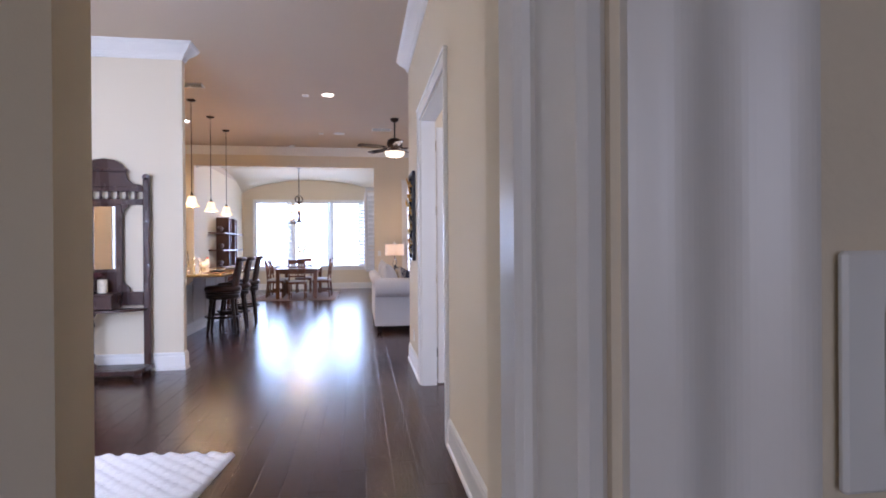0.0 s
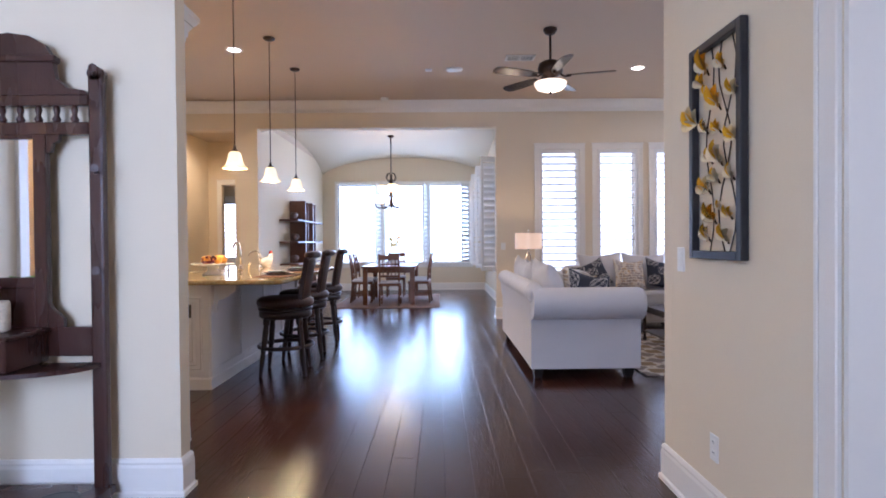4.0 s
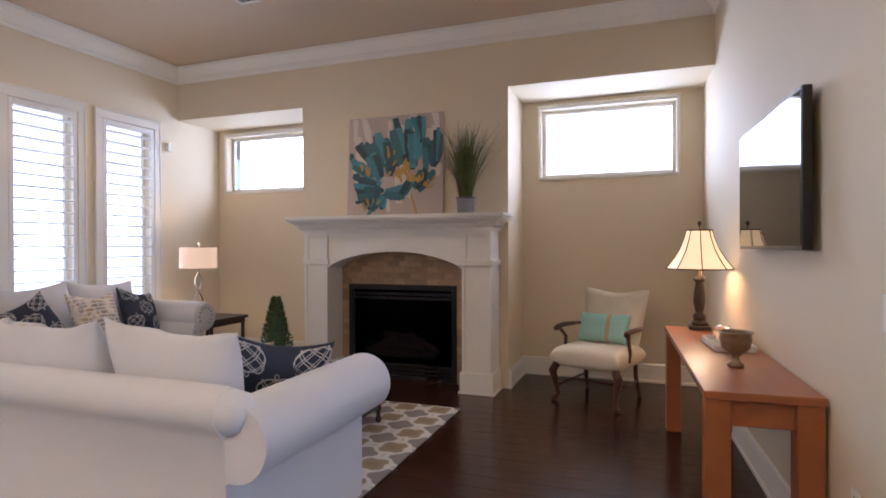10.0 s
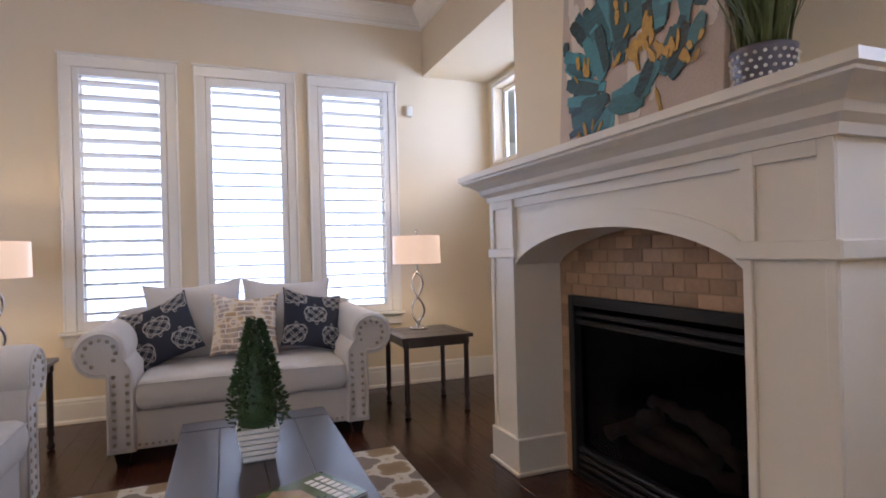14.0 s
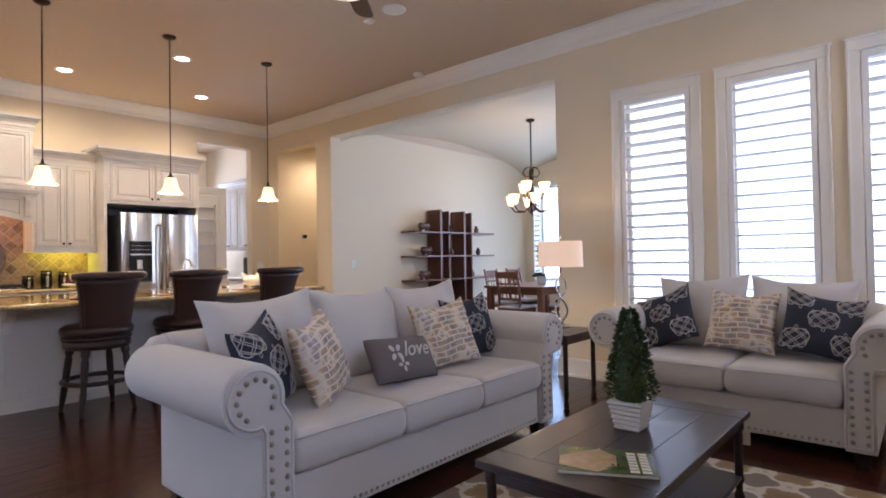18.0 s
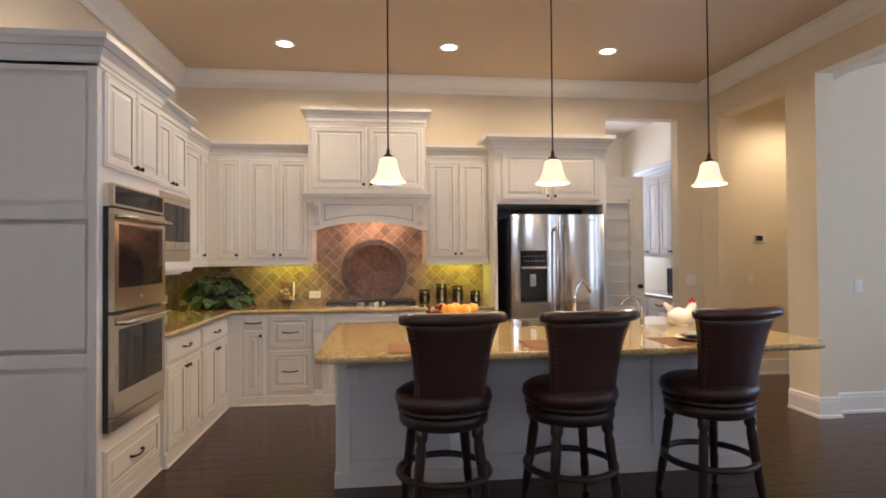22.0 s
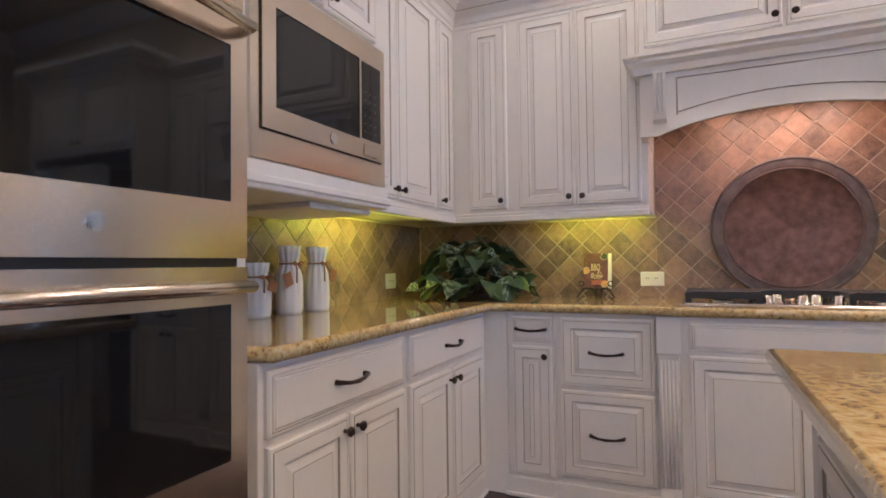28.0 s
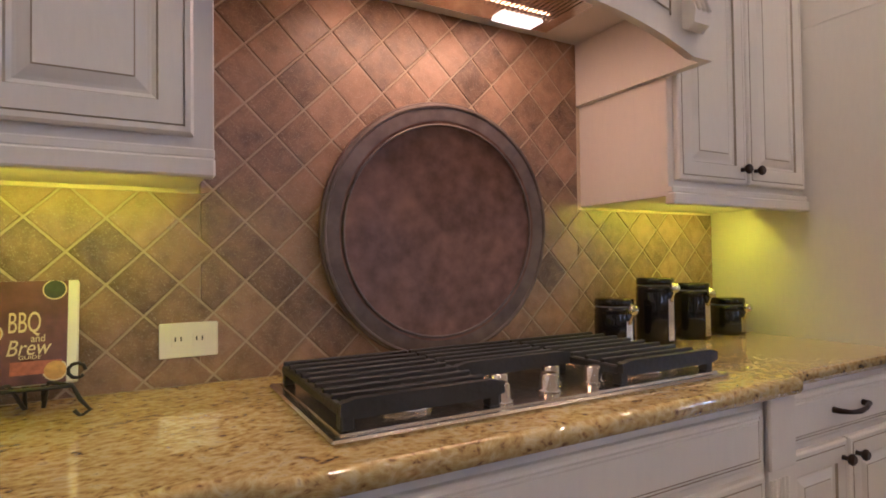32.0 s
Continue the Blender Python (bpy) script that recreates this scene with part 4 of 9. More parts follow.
def table_lamp(m):
    ob = thing("table_lamp", m, "lit drum-shade table lamp with a twisted chrome stem", "lamp", "drum lamps")
    part("base", lathed([(0.075, 0), (0.075, 0.018), (0.06, 0.024), (0.03, 0.03), (0.02, 0.045)], seg=28), CHROME, ob)
    for s in (-1, 1):
        pts = [(s * 0.055 * math.sin(2 * math.pi * k / 28) * (1 - 0.15 * (k > 14)), s * 0.018 * math.cos(2 * math.pi * k / 28), 0.04 + 0.44 * k / 28) for k in range(29)]
        part("stem", tubed(pts, 0.009, 8), CHROME, ob)
    part("neck", tubed([(0, 0, 0.46), (0, 0, 0.80)], 0.007, 8), CHROME, ob)
    bm = bmesh.new()
    lathe(bm, [(0.20, 0.545), (0.195, 0.775)], 0, 0, 0, 36, cap=False)
    lathe(bm, [(0.192, 0.775), (0.197, 0.545)], 0, 0, 0, 36, cap=False)
    part("shade", bm, SHADE, ob, "glowing cream linen drum shade")
    part("finial", lathed([(0.006, 0.80), (0.014, 0.81), (0.012, 0.825), (0.004, 0.835)], seg=12), CHROME, ob)
    return ob


table_lamp(pose(3.77, 12.28, 0.60))
table_lamp(pose(0.92, 12.20, 0.60, 0, 0, 40))

# topiary in a ribbed white pot
LEAF = material("box_leaf", (0.045, 0.085, 0.022), 0.55, vary=0.35, grain=60)
POTW = material("white_ceramic", (0.70, 0.67, 0.62), 0.45, vary=0.05)


def leaf_quad(bm, p, d, size, rnd, smooth=False, width=0.5):
    """A small folded leaf at p that points along d."""
    d = d.normalized()
    s = d.cross(Vector((rnd.uniform(-1, 1), rnd.uniform(-1, 1), rnd.uniform(-1, 1)))).normalized()
    up = s.cross(d) * 0.18
    a, b, c, e, f = p, p + d * size * 0.5 + s * size * width * 0.5 + up * size, p + d * size, p + d * size * 0.5 - s * size * width * 0.5 + up * size, p + d * size * 0.5
    v = [bm.verts.new(q) for q in (a, b, c, e, f)]
    bm.faces.new((v[0], v[1], v[2], v[4]))
    bm.faces.new((v[0], v[4], v[2], v[3]))


top = thing("topiary", pose(2.39, 10.2, 0.458), "small green cone topiary in a white ribbed pot", "plant")
pot = part("pot", lathed([(0.045, 0.001), (0.045, 0.13)], seg=8), POTW, top, "white ceramic pot with ribs")
for k in range(6):
    bm = bmesh.new()
    a, b = 0.052 + 0.004 * k, 0.056 + 0.004 * k
    rows = [ring(bm, [(x * w, y * w, z) for x, y in ((-1, -1), (1, -1), (1, 1), (-1, 1))]) for w, z in ((a, 0.022 * k), (b + 0.004, 0.022 * k + 0.008), (b, 0.022 * k + 0.021))]
    for r0, r1 in zip(rows, rows[1:]):
        bridge(bm, r0, r1, smooth=False)
    bm.faces.new(rows[0][::-1])
    bm.faces.new(rows[-1])
    part("rib", bm, POTW, pot)
bm, rnd = bmesh.new(), random.Random(5)
for k in range(1500):
    h = rnd.random() ** 0.8
    r = (0.105 * (1 - h) ** 0.85 + 0.012) * rnd.uniform(0.72, 1.06) * (0.82 + 0.18 * min(1, h * 9))
    a = rnd.uniform(0, 6.283)
    p = Vector((r * math.cos(a), r * math.sin(a), 0.135 + 0.40 * h))
    leaf_quad(bm, p, Vector((math.cos(a), math.sin(a), rnd.uniform(-0.2, 0.9))), rnd.uniform(0.018, 0.03), rnd)
lathe(bm, [(0.07, 0.13), (0.075, 0.2), (0.05, 0.35), (0.012, 0.50)], 0, 0, 0, 10)
part("foliage", bm, LEAF, top, "dense small green leaves")

# magazine
mag = thing("magazine", pose(2.49, 9.72, 0.459, 0, 0, 28) @ Matrix.Scale(1.16, 4), "open-air garden magazine with a colourful cover on the coffee table", "magazine")
part("page_block", boxed(-0.15, 0.15, -0.11, 0.11, 0, 0.009, 0.002), WHITE, mag)
COVER = material("magazine_cover", (0.085, 0.12, 0.045), 0.16, vary=0.6, grain=26, bump=0, large=9)
part("cover", boxed(-0.151, 0.151, -0.111, 0.111, 0.0092, 0.0105), COVER, mag)
part("picture", fixed(prism(bmesh.new(), [(-0.148, -0.06), (-0.03, -0.105), (0.03, -0.05), (0.035, 0.045), (-0.02, 0.10), (-0.148, 0.02)][::-1], "z", 0.0105, 0.0108)), material("sandy_path_print", (0.46, 0.33, 0.20), 0.2, vary=0.5, grain=30, bump=0), mag, "sandy garden path picture")
rnd = random.Random(3)
for px, py in ((-0.02, 0.02), (-0.09, 0.07), (0.03, -0.06)):
    bm = bmesh.new()
    for k in range(9):
        a, r = k * 0.698 + px * 20, rnd.uniform(0.028, 0.045)
        prism(bm, [(px, py), (px + 0.6 * r * math.cos(a - 0.16), py + 0.6 * r * math.sin(a - 0.16)), (px + r * math.cos(a), py + r * math.sin(a)), (px + 0.6 * r * math.cos(a + 0.16), py + 0.6 * r * math.sin(a + 0.16))], "z", 0.0108, 0.0111)
    part("palm_picture", fixed(bm), material("palm_print", (0.42, 0.37, 0.10) if px < 0 else (0.03, 0.07, 0.02), 0.2, vary=0.3), mag, "printed palm leaves")
bm = bmesh.new()
for k in range(2):
    for i in range(7):
        box(bm, 0.068 + 0.036 * k, 0.096 + 0.036 * k, -0.095 + 0.026 * i, -0.076 + 0.026 * i, 0.0106, 0.0111)
part("lettering", bm, WHITE, mag, "white title bars")

# fireplace
TILE = material("travertine", (0.42, 0.27, 0.155), 0.5, vary=0.18, grain=35, bump=0.10, large=6, random_tint=0.25)
FIREGLASS = glassy("fireplace_glass", (0.55, 0.55, 0.58), 0.05)
FIREGLASS.node_tree.nodes["Principled BSDF"].inputs["IOR"].default_value = 1.12
LOG = material("charred_log", (0.10, 0.068, 0.05), 0.9, vary=0.5, grain=25, bump=0.2)
fp = thing("fireplace_mantel", pose(0, 0, 0), "white painted wooden mantel with an arched opening", "fireplace")
SHELF = [(0, 0), (0.02, 0), (0.025, 0.03), (0.05, 0.05), (0.06, 0.075), (0.10, 0.105), (0.135, 0.12), (0.135, 0.13), (0.15, 0.135), (0.15, 0.165), (0, 0.165)]
bm = fixed(sweep(bmesh.new(), SHELF, [(4.078, 8.87, 1.52), (3.77, 8.87, 1.52), (3.77, 10.87, 1.52), (4.078, 10.87, 1.52)], flip=-1))
box(bm, 3.77, 4.078, 8.87, 10.87, 1.67, 1.6845)
part("shelf", bm, TRIM, fp)
for y0, y1 in ((8.87, 9.15), (10.595, 10.87)):
    part("pilaster", boxed(3.77, 4.078, y0, y1, 0.19, 1.52), TRIM, fp)
    part("plinth", boxed(3.748, 4.078, y0 - 0.022, y1 + 0.022, 0.0, 0.20, 0.006, 2), TRIM, fp)
    part("plinth_shoe", boxed(3.735, 4.078, y0 - 0.035, y1 + 0.035, 0.0, 0.022, 0.004), TRIM, fp)
    bm = boxed(3.75, 4.078, y0 - 0.02, y1 + 0.02, 1.195, 1.25, 0.005)
    part("cap_band", bm, TRIM, fp)
    bm = boxed(3.757, 3.77, y0, y0 + 0.045, 1.25, 1.52, 0.002)
    box(bm, 3.757, 3.77, y1 - 0.045, y1, 1.25, 1.52, 0.002)
    box(bm, 3.757, 3.77, y0 + 0.045, y1 - 0.045, 1.475, 1.52, 0.002)
    box(bm, 3.757, 3.77, y0, y0 + 0.03, 0.20, 1.195, 0.002)
    box(bm, 3.757, 3.77, y1 - 0.03, y1, 0.20, 1.195, 0.002)
    part("panel_moulding", bm, TRIM, fp)


def arch_z(y, low=1.16, rise=0.17):
    u = (y - 9.8725) / 0.7225
    return low + rise * max(0.0, 1 - u * u) ** 0.75


bm = bmesh.new()
N = 28
ys = [9.15 + 1.445 * k / N for k in range(N + 1)]
for a, b in zip(ys, ys[1:]):
    za, zb = arch_z(a), arch_z(b)
    for x0, x1, t0, t1 in ((3.785, 4.078, 0.0, 1.52), (3.77, 3.785, 0.0, 0.075)):
        top_a, top_b = (1.52, 1.52) if x1 > 4 else (za + 0.075, zb + 0.075)
        q = [(x0, a, za), (x0, b, zb), (x0, b, top_b), (x0, a, top_a)]
        w = [(x1, *p[1:]) for p in q]
        v0, v1 = ring(bm, q), ring(bm, w)
        bm.faces.new(v0[::-1])
        bm.faces.new(v1)
        for i in (0, 2):
            bm.faces.new((v0[i], v0[i + 1], v1[i + 1], v1[i]))
box(bm, 3.77, 3.785, 9.15, 10.595, 1.475, 1.52)
part("arched_frieze", fixed(bm), TRIM, fp)

ins = thing("gas_fireplace", pose(0, 0, 0), "black gas fireplace insert with ceramic logs behind glass", "fireplace")
bm = bmesh.new()
for a, b, c, d in ((9.30, 9.35, 0, 0.985), (10.46, 10.51, 0, 0.985), (9.35, 10.46, 0.93, 0.985), (9.35, 10.46, 0.0, 0.04)):
    box(bm, 4.045, 4.10, a, b, c, d, 0.004)
part("frame", bm, BLACK, ins)
for z0 in (0.055, 0.095, 0.135, 0.83, 0.875):
    part("louvre", boxed(4.056, 4.079, 9.35, 10.46, z0, z0 + 0.026, 0.006), BLACK, ins)
pane = part("glass", boxed(4.088, 4.094, 9.365, 10.455, 0.17, 0.82), FIREGLASS, ins)
bm = boxed(4.10, 4.54, 9.362, 9.38, 0.01, 0.97)
box(bm, 4.10, 4.54, 10.53, 10.55, 0.01, 0.97)
box(bm, 4.52, 4.545, 9.38, 10.53, 0.01, 0.97)
box(bm, 4.10, 4.54, 9.38, 10.53, 0.95, 0.97)
box(bm, 4.10, 4.54, 9.38, 10.53, 0.01, 0.16)
part("firebox", bm, material("sooted_firebox", (0.010, 0.009, 0.009), 0.95, vary=0.3, grain=30, spec=0.1), ins)
rnd = random.Random(2)
for k, (y0, z0, y1, z1, r) in enumerate(((9.62, 0.22, 10.30, 0.24, 0.05), (9.70, 0.30, 10.2, 0.34, 0.045), (9.6, 0.24, 9.95, 0.42, 0.04), (10.35, 0.24, 10.0, 0.44, 0.04), (9.8, 0.36, 10.25, 0.42, 0.035))):
    pts = [(4.28 + 0.03 * k * (-1) ** k + rnd.uniform(-0.02, 0.02), y0 + (y1 - y0) * i / 8, z0 + (z1 - z0) * i / 8 + rnd.uniform(-0.01, 0.01)) for i in range(9)]
    part("log", tubed(pts, [r * rnd.uniform(0.8, 1.15) for _ in pts], 9), LOG, ins)
part("badge", boxed(4.043, 4.046, 9.45, 9.50, 0.015, 0.028), STEEL, ins)

fpt = thing("tile_surround", pose(0, 0, 0), "tumbled travertine tile surround of the fireplace", "tiles")
bm = boxed(4.062, 4.0785, 9.12, 9.30, 0.0, 1.40)
box(bm, 4.062, 4.0785, 10.51, 10.62, 0.0, 1.40)
box(bm, 4.062, 4.0785, 9.30, 10.51, 0.985, 1.40)
part("grout", bm, material("tan_grout", (0.36, 0.26, 0.17), 0.9, vary=0.1, grain=120), fpt)


def surround_tile(y0, y1, z0, z1):
    part("tile", boxed(4.0575, 4.0635, y0 + 0.0022, y1 - 0.0022, z0 + 0.0022, z1 - 0.0022, 0.002), TILE, fpt)


row, z = 0, 0.985
while z < 1.36:
    y = 9.12 - 0.062 * (row % 2)
    while y < 10.60:
        surround_tile(max(y, 9.12), min(y + 0.124, 10.62), z, z + 0.062)
        y += 0.124
    row, z = row + 1, z + 0.062
z = 0.0
while z < 0.96:
    for a, b in ((9.12, 9.21), (9.21, 9.30), (10.51, 10.62)):
        surround_tile(a, b, z, min(z + 0.062, 0.983))
    z += 0.062

# painting on the mantel
CANVAS = material("canvas_wash", (0.54, 0.44, 0.375), 0.85, vary=0.2, grain=120, bump=0.05, large=5)
TEAL = material("teal_oil", (0.042, 0.165, 0.20), 0.4, vary=0.35, grain=60, bump=0.3, large=20, stretch=(1, 1, 3), random_tint=0.9)
TEALD = material("deep_teal_oil", (0.016, 0.085, 0.125), 0.4, vary=0.35, grain=60, bump=0.3, large=18, random_tint=0.8)
GOLD = material("gold_oil", (0.52, 0.30, 0.05), 0.42, vary=0.35, grain=40, bump=0.15)
PALE = material("pale_oil", (0.72, 0.63, 0.54), 0.7, vary=0.15, grain=60, bump=0.1)
pic = thing("painting", pose(4.045, 9.97, 1.690, 0, 3.5, 0) @ pose(0, 0, 0, 0, 0, -90), "unframed canvas with a large teal and gold flower", "painting")
part("canvas", boxed(-0.54, 0.54, -0.032, 0.0, 0.0, 1.05, 0.004), CANVAS, pic)


def stroke(bm, x, z, a, length, w, y, rnd):
    n = 6
    pts = []
    for k in range(n + 1):
        t = k / n
        r = w * (0.55 + 0.9 * t - 0.85 * t ** 3) * rnd.uniform(0.85, 1.15)
        c = (x + length * t * math.cos(a) - 0.12 * length * t * t * math.sin(a), z + length * t * math.sin(a) + 0.1 * length * t * t)
        pts.append((c, r))
    left = [(c[0] - r * math.sin(a), c[1] + r * math.cos(a)) for c, r in pts]
    right = [(c[0] + r * math.sin(a), c[1] - r * math.cos(a)) for c, r in pts][::-1]
    poly = [(max(-0.535, min(0.535, p)), max(0.01, min(1.04, q))) for p, q in left + right]
    return prism(bm, poly, "y", y, y + 0.003)


rnd = random.Random(11)
for k in range(26):
    part("pale_stroke", fixed(stroke(bmesh.new(), rnd.uniform(-0.50, 0.48), rnd.uniform(0.02, 0.85), radians(rnd.uniform(80, 100)), rnd.uniform(0.14, 0.30), rnd.uniform(0.025, 0.06), -0.0345 - 0.0002 * (k % 6), rnd)), PALE, pic)
# foot, tip and half width of each petal, in metres on the canvas
PETALS = ((-0.22, 0.50, -0.39, 0.80, 0.038), (-0.17, 0.39, -0.48, 0.52, 0.045), (-0.13, 0.31, -0.47, 0.36, 0.045), (-0.10, 0.26, -0.45, 0.17, 0.04), (-0.10, 0.24, -0.35, 0.04, 0.038), (-0.09, 0.22, -0.17, 0.04, 0.035), (-0.08, 0.40, -0.18, 0.83, 0.065), (0.0, 0.42, 0.01, 0.84, 0.065), (0.11, 0.52, 0.12, 1.0, 0.075), (0.22, 0.45, 0.24, 0.86, 0.07), (0.31, 0.70, 0.27, 1.02, 0.03), (0.38, 0.42, 0.46, 0.82, 0.055), (0.46, 0.45, 0.52, 0.84, 0.035), (0.25, 0.25, 0.45, 0.50, 0.05), (-0.12, 0.27, 0.18, 0.25, 0.06), (-0.14, 0.36, -0.28, 0.66, 0.045), (0.08, 0.20, 0.22, 0.34, 0.045))
layer = 0
for x0, z0, x1, z1, w in PETALS:
    for k in range(6):
        f, g = rnd.uniform(0.0, 0.35), rnd.uniform(-1, 1)
        a = math.atan2(z1 - z0, x1 - x0) + 0.22 * g
        reach = math.hypot(x1 - x0, z1 - z0)
        layer += 1
        part("petal", fixed(stroke(bmesh.new(), x0 + f * (x1 - x0) - g * w * 0.7 * math.sin(a), z0 + f * (z1 - z0) + g * w * 0.7 * math.cos(a), a, reach * rnd.uniform(0.55, 0.95) * (1 - f * 0.6), w * rnd.uniform(0.65, 1.05), -0.037 - 0.00006 * layer, rnd)), TEALD if k < 2 else TEAL, pic)
part("petal", fixed(stroke(bmesh.new(), -0.50, 0.60, radians(80), 0.07, 0.03, -0.037, rnd)), TEAL, pic)
for x, z, spread, count in ((0.09, 0.42, 0.055, 22), (0.13, 0.50, 0.03, 6), (-0.31, 0.45, 0.035, 8), (0.24, 0.34, 0.03, 8), (0.36, 0.31, 0.05, 8), (0.0, 0.62, 0.04, 3), (-0.25, 0.10, 0.03, 4)):
    for k in range(count):
        layer += 1
        part("gold_stroke", fixed(stroke(bmesh.new(), rnd.gauss(x, spread), rnd.gauss(z, spread * 0.8), radians(rnd.uniform(30, 130)), rnd.uniform(0.03, 0.08), rnd.uniform(0.007, 0.018), -0.0405 - 0.00004 * layer, rnd)), GOLD, pic)
for k in range(4):
    part("stem_stroke", fixed(stroke(bmesh.new(), 0.262 - 0.014 * k, 0.012 + 0.045 * k, radians(105), 0.075, 0.011, -0.0375, rnd)), GOLD, pic)

# grass in a studded pot
GRASS = material("dry_green_grass", (0.10, 0.13, 0.035), 0.6, vary=0.35, grain=20)
gp = thing("potted_grass", pose(3.86, 9.14, 1.687), "tall artificial green grass in a studded silver pot on the mantel", "plant")
part("pot", lathed([(0.075, 0), (0.08, 0.01), (0.092, 0.14), (0.096, 0.155), (0.085, 0.155), (0.08, 0.14)], seg=26), material("pewter_pot", (0.14, 0.13, 0.16), 0.4, metal=0.4), gp)
bm = bmesh.new()
for j in range(6):
    for i in range(22):
        a = 2 * math.pi * (i + 0.5 * (j % 2)) / 22
        r = 0.081 + 0.0021 * j * 1.15
        bmesh.ops.create_icosphere(bm, subdivisions=1, radius=0.006, matrix=Matrix.Translation((r * math.cos(a), r * math.sin(a), 0.02 + 0.022 * j)))
part("studs", bm, WHITE, gp, "rows of small white studs", "stuff")
bm, rnd = bmesh.new(), random.Random(9)
for k in range(460):
    a, tilt, h = rnd.uniform(0, 6.283), abs(rnd.gauss(0, 0.24)) + 0.02, rnd.uniform(0.38, 0.72)
    d, s = Vector((math.cos(a), math.sin(a), 0)), Vector((-math.sin(a), math.cos(a), 0))
    root = Vector((rnd.uniform(-0.05, 0.05), rnd.uniform(-0.05, 0.05), 0.13))
    prev = None
    for i in range(5):
        t = i / 4
        c = root + d * (tilt * h * t * (0.6 + 0.9 * t)) + UP * h * t * (1 - 0.10 * tilt * t)
        w = 0.0055 * (1 - t) + 0.0007
        now = (bm.verts.new(c - s * w), bm.verts.new(c + s * w))
        if prev:
            bm.faces.new((prev[0], prev[1], now[1], now[0]))
        prev = now
part("blades", bm, GRASS, gp, "thin green grass blades", "stuff")

# wall television
tv = thing("television", pose(2.135, 6.943, 1.358, 0, 0, -177.5), "flat black television mounted on the cream wall", "television")
part("bezel", boxed(-0.61, 0.61, -0.018, 0.022, 0.0, 0.69, 0.006, 2), BLACK, tv)
part("screen", boxed(-0.596, 0.596, -0.0195, -0.0175, 0.018, 0.676), BLACKGLASS, tv)
part("wall_bracket", boxed(-0.25, 0.25, 0.022, 0.050, 0.15, 0.55), BLACK, tv)

# console table with its lamp, tray and urn
con = thing("console_table", pose(2.40, 7.135, 0.0, 0, 0, 2.57), "honey-brown wooden console table with square legs against the wall", "table")
part("tabletop", boxed(-0.985, 0.985, -0.225, 0.225, 0.735, 0.77, 0.005, 2), MAPLE, con)
for x in (-0.925, 0.925):
    for y in (-0.17, 0.17):
        part("leg", boxed(x - 0.05, x + 0.05, y - 0.05, y + 0.05, 0.0, 0.735, 0.006, 2), MAPLE, con)
bm = boxed(-0.875, 0.875, 0.13, 0.16, 0.62, 0.735, 0.003)
box(bm, -0.875, 0.875, -0.20, -0.17, 0.62, 0.735, 0.003)
for x in (-0.945, 0.925):
    box(bm, x, x + 0.02, -0.12, 0.12, 0.62, 0.735, 0.003)
part("apron", bm, MAPLE, con)
for x in (-0.58, 0.0, 0.58):
    part("drawer", boxed(x - 0.27, x + 0.27, 0.155, 0.168, 0.632, 0.728, 0.003), MAPLE, con)

LAMPB = material("bronze_resin", (0.05, 0.035, 0.026), 0.45, vary=0.35, grain=20, bump=0.1)
BELL = glowing("lit_bell_shade", (1.0, 0.66, 0.30), 0.8, (0.85, 0.70, 0.50))
bl = thing("table_lamp", pose(3.28, 7.17, 0.77), "lit bell-shade lamp with a carved dark base on the console", "lamp")
part("base", fixed(box(boxed(-0.075, 0.075, -0.075, 0.075, 0, 0.03, 0.006), -0.055, 0.055, -0.055, 0.055, 0.03, 0.06, 0.008)), LAMPB, bl)
part("column", lathed([(0.03, 0.06), (0.045, 0.075), (0.045, 0.10), (0.025, 0.12), (0.03, 0.14), (0.042, 0.20), (0.036, 0.28), (0.026, 0.34), (0.04, 0.355), (0.04, 0.37), (0.02, 0.39), (0.012, 0.44)], seg=16), LAMPB, bl)
bm = bmesh.new()
prof = [(0.225, 0.44), (0.20, 0.47), (0.165, 0.52), (0.13, 0.58), (0.10, 0.66), (0.085, 0.72)]
lathe(bm, prof, 0, 0, 0, 8, cap=False, smooth=False)
part("shade", bm, BELL, bl, "glowing fluted fabric shade")
bm = bmesh.new()
for k in range(8):
    a = 2 * math.pi * k / 8
    tube(bm, [(r * 1.01 * math.cos(a), r * 1.01 * math.sin(a), h) for r, h in prof], 0.004, 5)
for r, h in (prof[0], prof[-1]):
    tube(bm, [(r * 1.01 * math.cos(2 * math.pi * k / 8), r * 1.01 * math.sin(2 * math.pi * k / 8), h) for k in range(8)], 0.005, 5, closed=True)
part("shade_ribs", bm, LAMPB, bl, "brown piping ribs")
part("finial", lathed([(0.004, 0.70), (0.005, 0.75), (0.015, 0.765), (0.008, 0.785)], seg=10), LAMPB, bl)

tray = thing("ornament_tray", pose(2.55, 7.08, 0.77, 0, 0, 6), "cream tray with crystal glass balls", "tray")
bm = boxed(-0.17, 0.17, -0.09, 0.09, 0.0, 0.015, 0.004)
for a in ((-0.19, -0.17, -0.11, 0.11), (0.17, 0.19, -0.11, 0.11), (-0.17, 0.17, -0.11, -0.09), (-0.17, 0.17, 0.09, 0.11)):
    box(bm, *a, 0.0, 0.04, 0.006)
part("tray", bm, POTW, tray)
FROST = glassy("frosted_glass", (0.95, 0.92, 0.86), 0.25)
for k, x in enumerate((-0.1, 0.0, 0.1)):
    bm = bmesh.new()
    bmesh.ops.create_icosphere(bm, subdivisions=2, radius=0.052, matrix=Matrix.Translation((x, 0.01 * (-1) ** k, 0.068)))
    part("crystal_ball", bm, FROST, tray)
